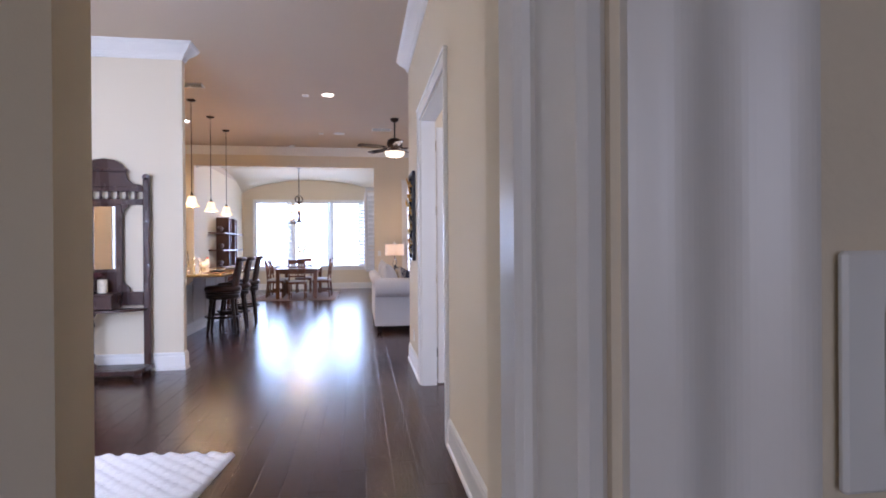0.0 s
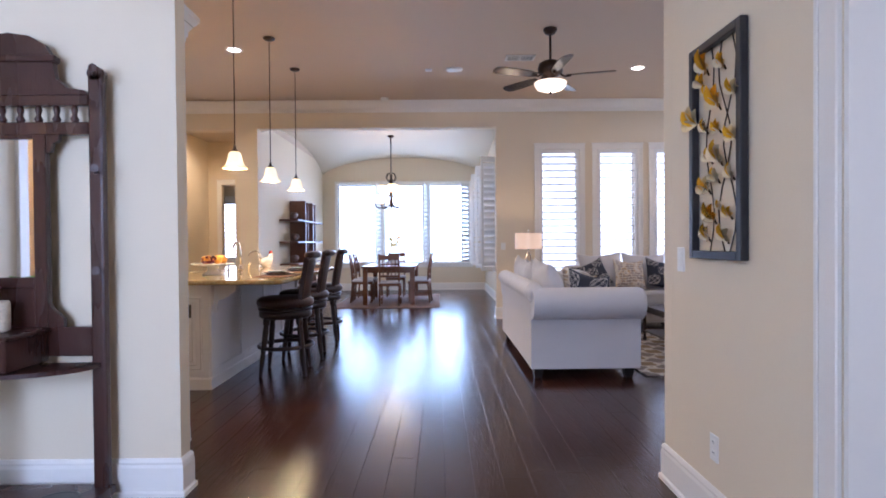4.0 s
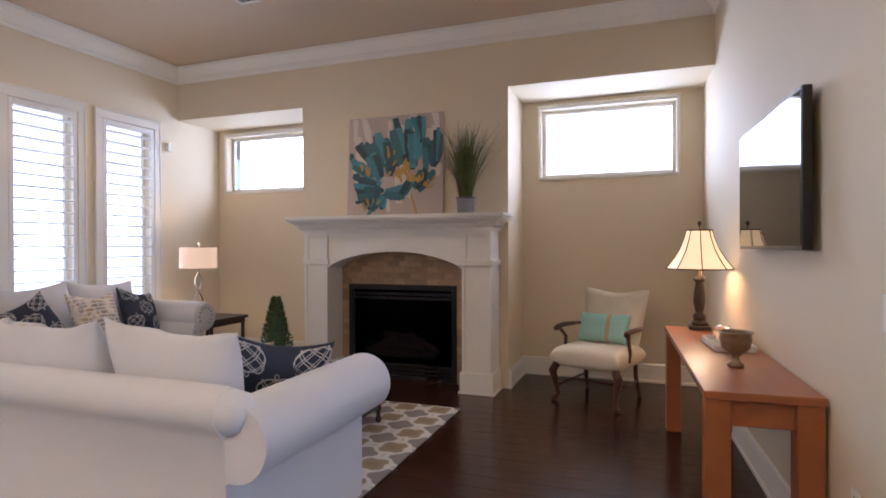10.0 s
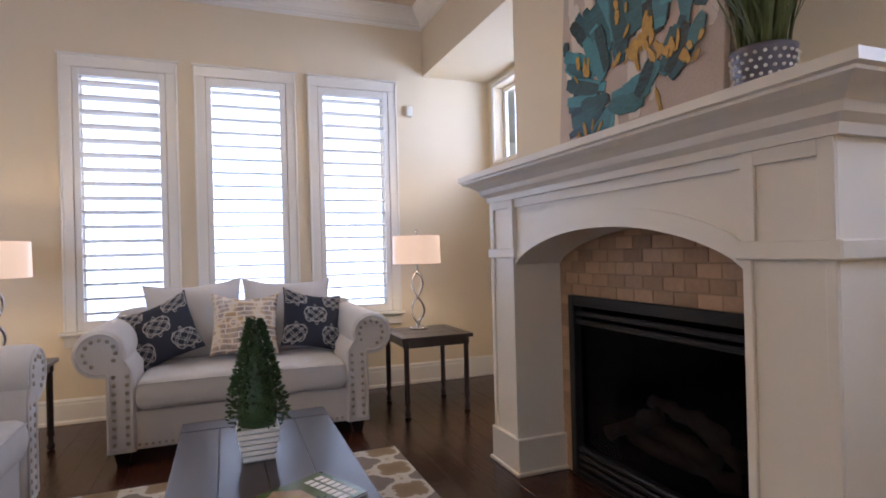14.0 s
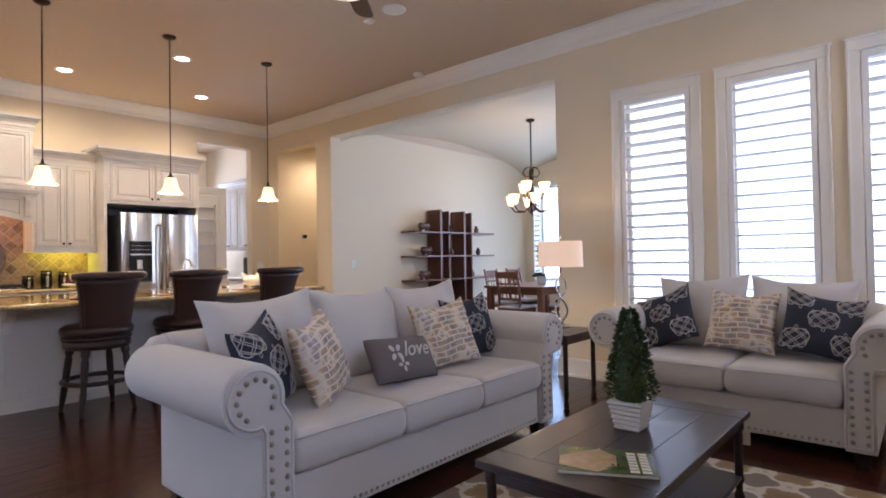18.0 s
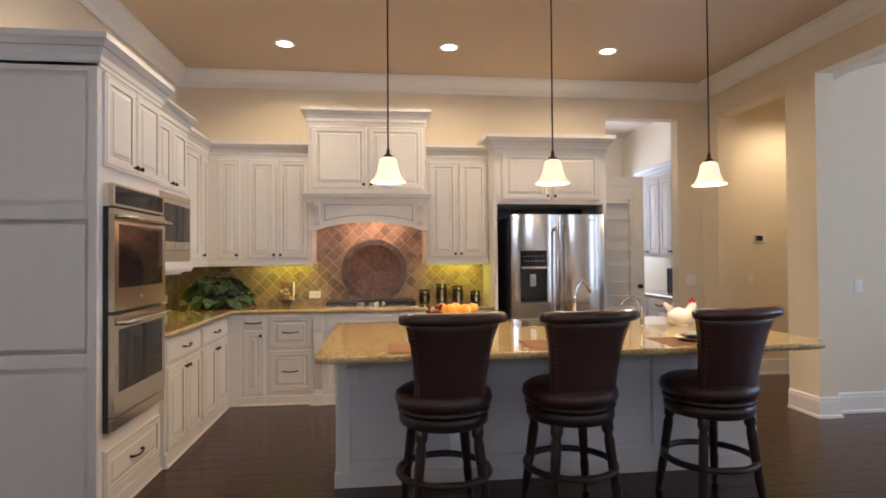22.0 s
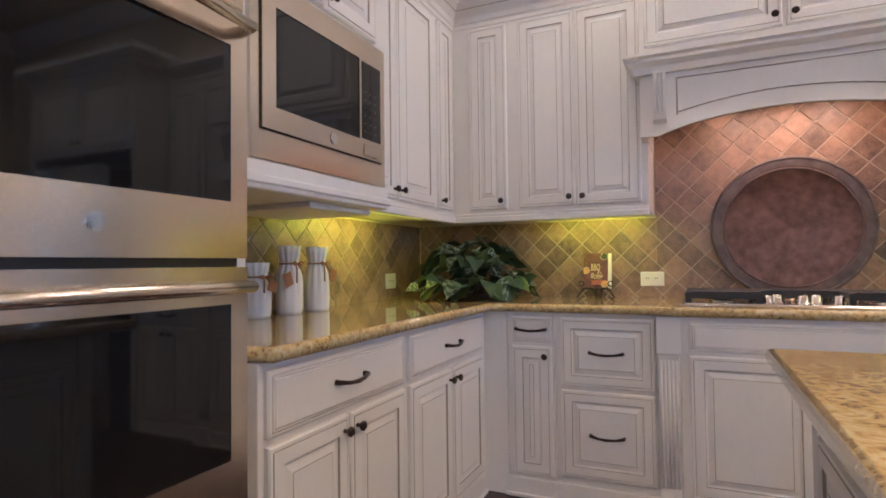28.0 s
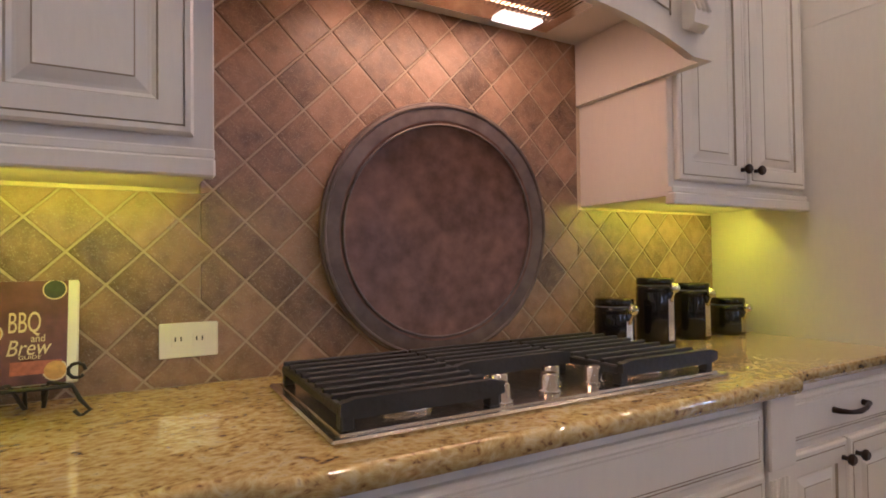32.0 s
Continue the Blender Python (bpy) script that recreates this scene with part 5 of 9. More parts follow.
urn = thing("urn", pose(1.96, 7.12, 0.77), "small gilded footed urn bowl on the console", "bowl")
part("bowl", lathed([(0.035, 0), (0.04, 0.012), (0.02, 0.03), (0.016, 0.05), (0.03, 0.065), (0.065, 0.095), (0.075, 0.14), (0.072, 0.165), (0.084, 0.175), (0.078, 0.178), (0.066, 0.165), (0.05, 0.10)], seg=22), material("aged_gilt", (0.28, 0.20, 0.12), 0.4, metal=0.5, vary=0.45, grain=30), urn)

# armchair
ac = thing("armchair", pose(3.99, 7.93, 0.0, 0, 0, -111), "cream upholstered armchair with carved mahogany arms and legs", "chair")
CREAM = material("cream_upholstery", (0.70, 0.62, 0.50), 0.85, vary=0.04, grain=220, bump=0.04)
bm = pillow_bm(0.64, 0.60, 0.20, 16, 7, 0.4, 0.03)
bmesh.ops.rotate(bm, verts=bm.verts, cent=(0, 0, 0), matrix=Matrix.Rotation(radians(-90), 3, "X"))
bmesh.ops.translate(bm, verts=bm.verts, vec=(0, -0.32, 0.40))
part("seat", bm, CREAM, ac)
bm = bmesh.new()
n, grid = 12, {}
for side in (0, 1):
    for i in range(n + 1):
        for j in range(n + 1):
            u, v = i / n * 2 - 1, j / n
            w = 0.255 + 0.055 * v
            z = 0.42 + 0.53 * v + 0.02 * math.cos(u * math.pi) * v * (-1)
            y = 0.22 + 0.14 * v - (0.055 * (1 - u ** 6) if side == 0 else -0.03)
            tuft = 0.018 * max(0, math.cos(u * 7.5) * math.cos((v - 0.72) * 16)) if side == 0 and v > 0.45 else 0
            grid[side, i, j] = bm.verts.new((u * w, y + tuft, z))
for side in (0, 1):
    for i in range(n):
        for j in range(n):
            f = [grid[side, i, j], grid[side, i + 1, j], grid[side, i + 1, j + 1], grid[side, i, j + 1]]
            bm.faces.new(f if side == 0 else f[::-1]).smooth = True
for i in range(n):
    for j in (0, n):
        bm.faces.new((grid[0, i, j], grid[0, i + 1, j], grid[1, i + 1, j], grid[1, i, j]))
        bm.faces.new((grid[0, j, i], grid[0, j, i + 1], grid[1, j, i + 1], grid[1, j, i]))
part("backrest", fixed(bm), CREAM, ac, "button-tufted cream backrest")
for x in (-0.27, 0.27):
    s = 1 if x > 0 else -1
    part("leg", tubed([(x, -0.27, 0.34), (x + 0.035 * s, -0.29, 0.27), (x + 0.015 * s, -0.275, 0.16), (x - 0.005 * s, -0.26, 0.06), (x + 0.02 * s, -0.285, 0.02), (x + 0.03 * s, -0.295, 0.0)], [0.035, 0.038, 0.024, 0.017, 0.024, 0.022], 10), MAHOG, ac, "carved cabriole leg")
    part("leg", tubed([(x * 0.9, 0.22, 0.36), (x * 0.9, 0.23, 0.2), (x * 0.95, 0.29, 0.0)], [0.022, 0.02, 0.017], 8), MAHOG, ac)
    part("armrest", tubed([(x * 1.12, 0.24, 0.64), (x * 1.2, 0.1, 0.645), (x * 1.22, -0.06, 0.65), (x * 1.2, -0.16, 0.64), (x * 1.24, -0.19, 0.625)], [0.016, 0.02, 0.024, 0.026, 0.022], 8), MAHOG, ac, "carved mahogany arm")
    part("arm_support", tubed([(x * 1.2, -0.13, 0.63), (x * 1.1, -0.06, 0.55), (x * 1.14, -0.05, 0.46), (x * 1.12, -0.08, 0.38)], [0.018, 0.016, 0.016, 0.02], 8), MAHOG, ac)
    part("stretcher", tubed([(x * 0.98, -0.25, 0.14), (x * 0.93, 0.24, 0.16)], 0.012, 8), MAHOG, ac)
part("stretcher", tubed([(-0.26, 0.0, 0.15), (0.26, 0.0, 0.15)], 0.012, 8), MAHOG, ac)
throw_pillow(pose(3.99, 7.93, 0.0, 0, 0, -111) @ pose(0.0, 0.06, 0.50, -18), "aqua", 0.48, 0.27, 0.12, 12)

# kitchen cabinets
CT, IT = 0.955, 0.945
CB, CI = CT - 0.042, IT - 0.042


def knob(parent, x, z, y=-0.02):
    bm = lathed([(0.007, 0), (0.006, 0.012), (0.014, 0.018), (0.016, 0.025), (0.010, 0.031)], seg=12)
    bmesh.ops.rotate(bm, verts=bm.verts, cent=(0, 0, 0), matrix=Matrix.Rotation(radians(90), 3, "X"))
    bmesh.ops.translate(bm, verts=bm.verts, vec=(x, y, z))
    return part("knob", bm, BRONZE, parent, "dark bronze knob")


def pull(parent, x, z, y=-0.02, w=0.075):
    pts = [(x - w, y + 0.002, z + 0.004), (x - w, y - 0.016, z + 0.004), (x - w * 0.5, y - 0.026, z - 0.002), (x, y - 0.029, z - 0.004), (x + w * 0.5, y - 0.026, z - 0.002), (x + w, y - 0.016, z + 0.004), (x + w, y + 0.002, z + 0.004)]
    return part("handle", tubed(pts, [0.009, 0.008, 0.006, 0.007, 0.006, 0.008, 0.009], 8), BRONZE, parent, "dark bronze bar pull")


def door(parent, x0, x1, z0, z1, hold="", y=0.0):
    d = part("door", panel(bmesh.new(), x0, x1, z0, z1, y), [CAB, GLAZE], parent)
    if hold:
        knob(d, x0 + 0.03 if "l" in hold else x1 - 0.03, z0 + 0.045 if "b" in hold else z1 - 0.045, y - 0.02)
    return d


def drawer(parent, x0, x1, z0, z1, y=0.0, flat=False):
    front = slab_front(bmesh.new(), x0, x1, z0, z1, y) if flat or z1 - z0 < 0.2 else panel(bmesh.new(), x0, x1, z0, z1, y, frame_w=0.05)
    d = part("drawer", front, [CAB, GLAZE], parent)
    pull(d, (x0 + x1) / 2, (z0 + z1) / 2, y - 0.02)
    return d


def carcass(name, m, x0, x1, z0, z1, depth, label, group="", front=0.0):
    ob = thing(name, m, label, "cabinet", group)
    part("body", boxed(x0, x1, front, depth, z0, z1, 0.002), CAB, ob)
    return ob


def crown_on(ob, x0, x1, z, depth, left=True, right=True, front=0.0, tall=0.17, over=0.075):
    prof = [(0, 0), (0.012, 0), (0.012, 0.022), (0.02, 0.03), (0.022, 0.06), (over * 0.6, 0.10), (over * 0.9, 0.13), (over, 0.135), (over, tall), (0, tall)]
    path = ([(x0, depth, z)] if left else []) + [(x0, front, z), (x1, front, z)] + ([(x1, depth, z)] if right else [])
    bm = fixed(sweep(bmesh.new(), prof, path, flip=1))
    part("crown", bm, CAB, ob)
    bm = bmesh.new()
    for u in (0.024, 0.098):
        o = 0.0125 if u < 0.05 else over * 0.6
        sweep(bm, [(o - 0.004, u), (o + 0.0015, u), (o + 0.0015, u + 0.004), (o - 0.004, u + 0.004)], path)
    part("glaze_line", fixed(bm), GLAZE, ob)


def foot(ob, x0, x1, front=0.0, depth=0.6):
    bm = boxed(x0, x1, front - 0.012, front + 0.012, 0.0, 0.095, 0.004)
    box(bm, x0, x1, front - 0.024, front - 0.012, 0.0, 0.02, 0.004)
    part("base_moulding", bm, CAB, ob)


WST, STH, SBA = pose(-4.48, 0, 0, 0, 0, 90), pose(0, 7.44, 0, 0, 0, 180), pose(0, 7.475, 0, 0, 0, 180)
U = "white glazed raised-panel "

c = carcass("base_cabinet", WST, 7.60, 7.84, 0.0, CB, 0.62, U + "base cabinet with one drawer", "base cabinets")
drawer(c, 7.625, 7.825, 0.765, 0.890)
door(c, 7.625, 7.825, 0.115, 0.745, "rt")
foot(c, 7.585, 7.84)
c = carcass("base_cabinet", WST, 7.842, 8.31, 0.0, CB, 0.62, U + "base cabinet with two deep drawers", "base cabinets")
drawer(c, 7.87, 8.295, 0.565, 0.890)
drawer(c, 7.87, 8.295, 0.135, 0.545)
foot(c, 7.84, 8.31)


def pilaster(y0, y1):
    ob = thing("pilaster", WST, "white fluted cabinet pilaster on a bracket foot", "pilaster", "cabinet pilasters")
    part("block", boxed(y0, y1, -0.045, 0.0, 0.10, CB, 0.003), CAB, ob)
    bm = bmesh.new()
    for i in range(5):
        x = y0 + (y1 - y0) * (i + 0.75) / 5.5
        lathe(bm, [(0.0045, 0.16), (0.0045, 0.72)], x, -0.046, 0, 6)
    part("flute", bm, CAB, ob)
    part("top_block", boxed(y0 - 0.008, y1 + 0.008, -0.058, -0.045, 0.745, CB, 0.004), CAB, ob)
    bm = prism(bmesh.new(), [(y0 - 0.05, 0), (y0 - 0.035, 0.0), (y0 - 0.02, 0.05), (y0, 0.08), (y0, 0.11), (y1, 0.11), (y1, 0.08), (y1 + 0.02, 0.05), (y1 + 0.035, 0), (y1 + 0.05, 0)][::-1], "y", -0.07, -0.045)
    part("foot", fixed(bm), CAB, ob)


pilaster(8.312, 8.40)
pilaster(9.412, 9.50)
c = carcass("base_cabinet", WST, 8.402, 9.41, 0.0, CB, 0.62, U + "cabinet under the cooktop", "base cabinets", -0.04)
part("false_drawer", slab_front(bmesh.new(), 8.44, 9.38, 0.765, 0.890, -0.04), [CAB, GLAZE], c)
door(c, 8.44, 8.905, 0.135, 0.745, "rt", -0.04)
door(c, 8.915, 9.38, 0.135, 0.745, "lt", -0.04)
foot(c, 8.402, 9.41, -0.04)
c = carcass("base_cabinet", WST, 9.502, 10.15, 0.0, CB, 0.62, U + "base cabinet beside the refrigerator", "base cabinets")
drawer(c, 9.52, 10.13, 0.765, 0.890)
door(c, 9.52, 9.82, 0.115, 0.745, "rt")
door(c, 9.83, 10.13, 0.115, 0.745, "lt")
foot(c, 9.50, 10.15)

for x0, x1 in ((2.857, 3.612), (3.614, 4.48)):
    c = carcass("base_cabinet", SBA, x0, x1, 0.0, CB, 0.68, U + "base cabinet with a drawer and two doors", "base cabinets")
    xm = (x0 + x1) / 2 - (0.02 if x1 > 4 else 0)
    x9 = x1 - (0.07 if x1 > 4 else 0.02)
    drawer(c, x0 + 0.02, x9, 0.72, 0.890)
    xm = (x0 + 0.02 + x9) / 2
    door(c, x0 + 0.02, xm - 0.004, 0.115, 0.70, "rt")
    door(c, xm + 0.004, x9, 0.115, 0.70, "lt")
    foot(c, x0, x1 - (0.03 if x1 > 4 else 0))

cf = thing("corner_filler", pose(0, 0, 0), "white cabinet filler post in the inside corner", "cabinet")
part("post", boxed(-4.70, -4.47, 7.30, 7.599, 0.0, CB, 0.003), CAB, cf)

# oven tower
tow = carcass("oven_cabinet", STH, 2.015, 2.855, 0.0, 2.56, 0.65, "tall white glazed cabinet housing the double oven")
drawer(tow, 2.06, 2.828, 0.125, 0.40)
door(tow, 2.055, 2.442, 1.99, 2.52, "rb")
door(tow, 2.450, 2.828, 1.99, 2.52, "lb")
crown_on(tow, 2.015, 2.855, 2.53, 0.60, True, True)
foot(tow, 2.005, 2.855)
for z0, z1 in ((0.13, 0.88), (0.95, 1.69), (1.76, 2.50)):
    side = part("side_panel", panel(bmesh.new(), -0.03, 0.58, z0, z1, 0, 0.004, 0.0), [CAB, CAB], tow)
    side.matrix_basis = pose(2.015, 0.04, 0, 0, 0, -90) @ pose(-0.58, 0, 0)
bm = boxed(2.003, 2.015, 0.0, 0.05, 0.095, 2.55, 0.002)
box(bm, 2.003, 2.015, 0.60, 0.65, 0.095, 2.55, 0.002)
for z0, z1 in ((0.0, 0.13), (0.88, 0.95), (1.69, 1.76), (2.50, 2.55)):
    box(bm, 2.003, 2.015, 0.05, 0.60, z0, z1, 0.002)
part("side_frame", bm, CAB, tow)

ov = thing("double_oven", STH, "stainless steel double wall oven with dark glass doors", "oven")
OX0, OX1 = 2.065, 2.795
part("control_panel", boxed(OX0, OX1, -0.055, 0.02, 1.765, 1.90, 0.006, 2), STEEL, ov)
cp = part("display", boxed(OX0 + 0.03, OX1 - 0.03, -0.0575, -0.055, 1.785, 1.885), BLACKGLASS, ov, "black glass control strip")
bm = bmesh.new()
for i in range(3):
    for j in range(4):
        box(bm, OX0 + 0.34 + 0.035 * j, OX0 + 0.348 + 0.035 * j, -0.0580, -0.0575, 1.80 + 0.025 * i, 1.803 + 0.025 * i)
part("key_marks", bm, KEYGREY, ov, "", "stuff")
part("body", boxed(OX0, OX1, -0.03, 0.02, 0.50, 1.765), BLACK, ov)
for z0, z1 in ((1.175, 1.755), (0.585, 1.155)):
    gx0, gx1, gz0, gz1 = OX0 + 0.05, OX1 - 0.05, z0 + 0.13, z1 - 0.085
    bm = framed(OX0, OX1, z0, z1, gx0, gx1, gz0, gz1, -0.062, -0.03)
    dr = part("oven_door", bm, STEEL, ov, "brushed steel oven door")
    part("door_glass", boxed(gx0, gx1, -0.060, -0.04, gz0, gz1), BLACKGLASS, dr, "dark reflective oven glass")
    hz = z1 - 0.045
    part("handle", tubed([(OX0 + 0.02, -0.062, hz), (OX0 + 0.03, -0.11, hz), (OX0 + 0.20, -0.122, hz), (OX1 - 0.20, -0.122, hz), (OX1 - 0.03, -0.11, hz), (OX1 - 0.02, -0.062, hz)], 0.014, 10), STEEL, dr, "curved steel bar handle")
    if z0 > 1:
        bm = lathed([(0.018, 0), (0.018, 0.003)], seg=18)
        bmesh.ops.rotate(bm, verts=bm.verts, cent=(0, 0, 0), matrix=Matrix.Rotation(radians(90), 3, "X"))
        bmesh.ops.translate(bm, verts=bm.verts, vec=((OX0 + OX1) / 2, -0.062, z0 + 0.065))
        part("badge", bm, CHROME, dr)
part("vent_strip", boxed(OX0, OX1, -0.055, -0.02, 0.505, 0.575, 0.004), STEEL, ov)

# microwave and its cabinet
mc = thing("microwave_cabinet", STH, "white glazed cabinet above the built-in microwave", "cabinet")
part("body", boxed(2.857, 3.62, 0.08, 0.65, 1.97, 2.53, 0.002), CAB, mc)
part("body", box(boxed(2.857, 2.902, 0.06, 0.65, 1.445, 1.97), 3.61, 3.62, 0.06, 0.65, 1.445, 1.97), CAB, mc)
door(mc, 2.99, 3.265, 2.005, 2.50, "rb", 0.08)
door(mc, 3.275, 3.60, 2.005, 2.50, "lb", 0.08)
part("shelf", boxed(2.857, 3.62, 0.03, 0.65, 1.365, 1.445, 0.004), CAB, mc)
part("shelf_lip", boxed(2.857, 3.63, 0.022, 0.034, 1.38, 1.405, 0.004), CAB, mc)
part("shelf_bottom", boxed(3.24, 3.60, 0.10, 0.50, 1.345, 1.365, 0.004), CAB, mc)
crown_on(mc, 3.025, 3.62, 2.50, 0.60, False, True, 0.08, 0.15)
mw = thing("microwave", STH, "built-in stainless steel microwave with a dark window", "microwave")
part("trim_kit", framed(2.906, 3.605, 1.45, 1.965, 2.94, 3.575, 1.53, 1.925, 0.035, 0.10), STEEL, mw)
part("body", boxed(2.94, 3.575, 0.06, 0.45, 1.53, 1.925), BLACK, mw)
bm = framed(2.945, 3.57, 1.535, 1.92, 3.0, 3.425, 1.60, 1.885, 0.028, 0.06)
dr = part("door", bm, STEEL, mw)
part("window", boxed(2.995, 3.43, 0.031, 0.055, 1.60, 1.885), BLACKGLASS, dr, "dark microwave window")
part("keypad", boxed(3.44, 3.562, 0.0265, 0.0278, 1.605, 1.88), BLACKGLASS, mw)
bm = bmesh.new()
for i in range(6):
    for j in range(3):
        box(bm, 3.452 + 0.035 * j, 3.460 + 0.035 * j, 0.0262, 0.0265, 1.63 + 0.028 * i, 1.6325 + 0.028 * i)
part("key_marks", bm, KEYGREY, mw, "", "stuff")
part("button", boxed(3.45, 3.54, 0.024, 0.028, 1.545, 1.585, 0.002), STEEL, mw)
bm = lathed([(0.018, 0), (0.018, 0.003)], seg=18)
bmesh.ops.rotate(bm, verts=bm.verts, cent=(0, 0, 0), matrix=Matrix.Rotation(radians(90), 3, "X"))
bmesh.ops.translate(bm, verts=bm.verts, vec=(3.27, 0.028, 1.568))
part("badge", bm, CHROME, mw)

# wall cabinets
UW, US = pose(-4.74, 0, 0, 0, 0, 90), pose(0, 7.20, 0, 0, 0, 180)


def upper(m, x0, x1, doors, depth, label, left=False, right=False, z0=1.40, z1=2.52):
    ob = carcass("wall_cabinet", m, x0, x1, z0 + 0.012, z1, depth, label, "wall cabinets")
    for a, b, h in doors:
        door(ob, a, b, z0 + 0.06, z1 - 0.02, h)
    bm = boxed(x0, x1, -0.022, 0.012, z0 - 0.012, z0 + 0.022, 0.004)
    box(bm, x0, x1, -0.014, 0.006, z0 + 0.022, z0 + 0.04, 0.003)
    part("light_rail", bm, CAB, ob)
    crown_on(ob, x0, x1, z1 - 0.005, depth, left, right, 0, 0.165)
    return ob


upper(US, 3.622, 4.74, ((3.66, 4.036, "rb"), (4.044, 4.45, "lb"), (4.505, 4.70, "lb")), 0.41, U + "wall cabinet in the corner")
upper(UW, 7.202, 8.27, ((7.31, 7.53, "rb"), (7.60, 7.905, "rb"), (7.915, 8.235, "lb")), 0.36, U + "wall cabinet beside the range hood")
upper(UW, 9.475, 10.16, ((9.50, 9.818, "rb"), (9.825, 10.14, "lb")), 0.36, U + "wall cabinet beside the refrigerator")
fc = carcass("fridge_cabinet", WST, 10.165, 11.385, 2.02, 2.60, 0.62, "white glazed cabinet over the refrigerator", "", -0.02)
door(fc, 10.24, 10.765, 2.06, 2.56, "rb", -0.02)
door(fc, 10.785, 11.31, 2.06, 2.56, "lb", -0.02)
for a, b in ((10.165, 10.20), (11.35, 11.385)):
    part("side_panel", boxed(a, b, -0.02, 0.62, 0.0, 2.02, 0.002), CAB, fc)
# shade behind the refrigerator, put in as a black sheet
part("recess", boxed(10.20, 11.35, 0.60, 0.615, 0.0, 2.02), BLACK, fc, "black sheet for the shade behind the refrigerator")
crown_on(fc, 10.165, 11.385, 2.575, 0.60, True, True, -0.02, 0.175, 0.09)

# range hood
hd = thing("range_hood", pose(-4.60, 0, 0, 0, 0, 90), "white glazed mantel hood with corbels over the cooktop", "range hood")
part("body", boxed(8.245, 9.455, 0.0, 0.50, 2.14, 2.87, 0.002), CAB, hd)
door(hd, 8.27, 8.842, 2.185, 2.835, "rb")
door(hd, 8.858, 9.43, 2.185, 2.835, "lb")
crown_on(hd, 8.245, 9.455, 2.855, 0.48, True, True, 0, 0.165, 0.07)
prof = [(0, 0), (0.02, 0.0), (0.03, 0.03), (0.055, 0.05), (0.055, 0.065), (0.07, 0.075), (0.07, 0.09), (0, 0.09)]
part("mantel_shelf", fixed(sweep(bmesh.new(), prof, [(8.245, 0.48, 2.05), (8.245, 0.0, 2.05), (9.455, 0.0, 2.05), (9.455, 0.48, 2.05)])), CAB, hd)
for a, b in ((8.245, 8.275), (9.455, 9.485)):
    part("cheek", boxed(a, b, 0.02, 0.50, 1.755, 2.14), CAB, hd)
bm = bmesh.new()
for k in range(24):
    a, b = 8.275 + 1.18 * k / 24, 8.275 + 1.18 * (k + 1) / 24
    zz = [1.755 + 0.085 * max(0.0, 1 - ((y - 8.865) / 0.53) ** 2) ** 0.8 for y in (a, b)]
    q = [(a, zz[0]), (b, zz[1]), (b, 2.14), (a, 2.14)]
    v0, v1 = ring(bm, [(x, 0.0, z) for x, z in q]), ring(bm, [(x, 0.022, z) for x, z in q])
    bm.faces.new(v0)
    bm.faces.new(v1[::-1])
    bm.faces.new((v0[1], v0[0], v1[0], v1[1]))
bmesh.ops.remove_doubles(bm, verts=bm.verts, dist=1e-5)
part("apron", fixed(bm), CAB, hd)
for a, b in ((8.245, 8.275), (9.455, 9.485)):
    part("apron_end", boxed(a, b, 0.0, 0.0195, 1.755, 2.14), CAB, hd)
bm = bmesh.new()
for k in range(20):
    a, b = 8.41 + 0.91 * k / 20, 8.41 + 0.91 * (k + 1) / 20
    zz = [1.845 + 0.07 * max(0.0, 1 - ((y - 8.865) / 0.5) ** 2) for y in (a, b)]
    tube(bm, [(a, -0.001, zz[0]), (b, -0.001, zz[1])], 0.003, 4)
for pts in (((8.41, -0.001, 1.845), (8.41, -0.001, 2.02)), ((9.32, -0.001, 1.845), (9.32, -0.001, 2.02)), ((8.41, -0.001, 2.02), (9.32, -0.001, 2.02))):
    tube(bm, pts, 0.003, 4)
part("glaze_line", bm, GLAZE, hd)
for x in (8.335, 9.395):
    bm = prism(bmesh.new(), [(-0.065, 2.05), (-0.06, 2.0), (-0.035, 1.955), (-0.025, 1.90), (-0.04, 1.855), (-0.035, 1.825), (-0.015, 1.81), (0.0, 1.82), (0.0, 2.05)], "x", x - 0.03, x + 0.03)
    cb = part("corbel", fixed(bm), CAB, hd, "carved acanthus corbel")
    bm = bmesh.new()
    for o in (-0.018, 0.0, 0.018):
        tube(bm, [(x + o, -0.066, 2.035), (x + o, -0.062, 1.995), (x + o, -0.038, 1.95), (x + o, -0.029, 1.90), (x + o, -0.043, 1.855)], 0.006, 6)
    part("carving", bm, CAB, cb)
part("underside", boxed(8.275, 9.455, 0.022, 0.498, 1.965, 1.98), CAB, hd)
vent = part("vent_insert", box(boxed(8.47, 9.27, 0.09, 0.42, 1.945, 1.965, 0.003), 8.52, 8.90, 0.13, 0.34, 1.938, 1.945), STEEL, hd, "stainless hood insert")
bm = bmesh.new()
for i in range(44):
    box(bm, 8.535 + 0.0158 * i, 8.543 + 0.0158 * i, 0.125, 0.335, 1.938, 1.944)
part("filter_slats", bm, STEEL, vent, "", "stuff")
part("hood_bulb", boxed(9.06, 9.20, 0.35, 0.41, 1.939, 1.944), glowing("hood_bulb", (1, 0.85, 0.66), 3.5), vent)

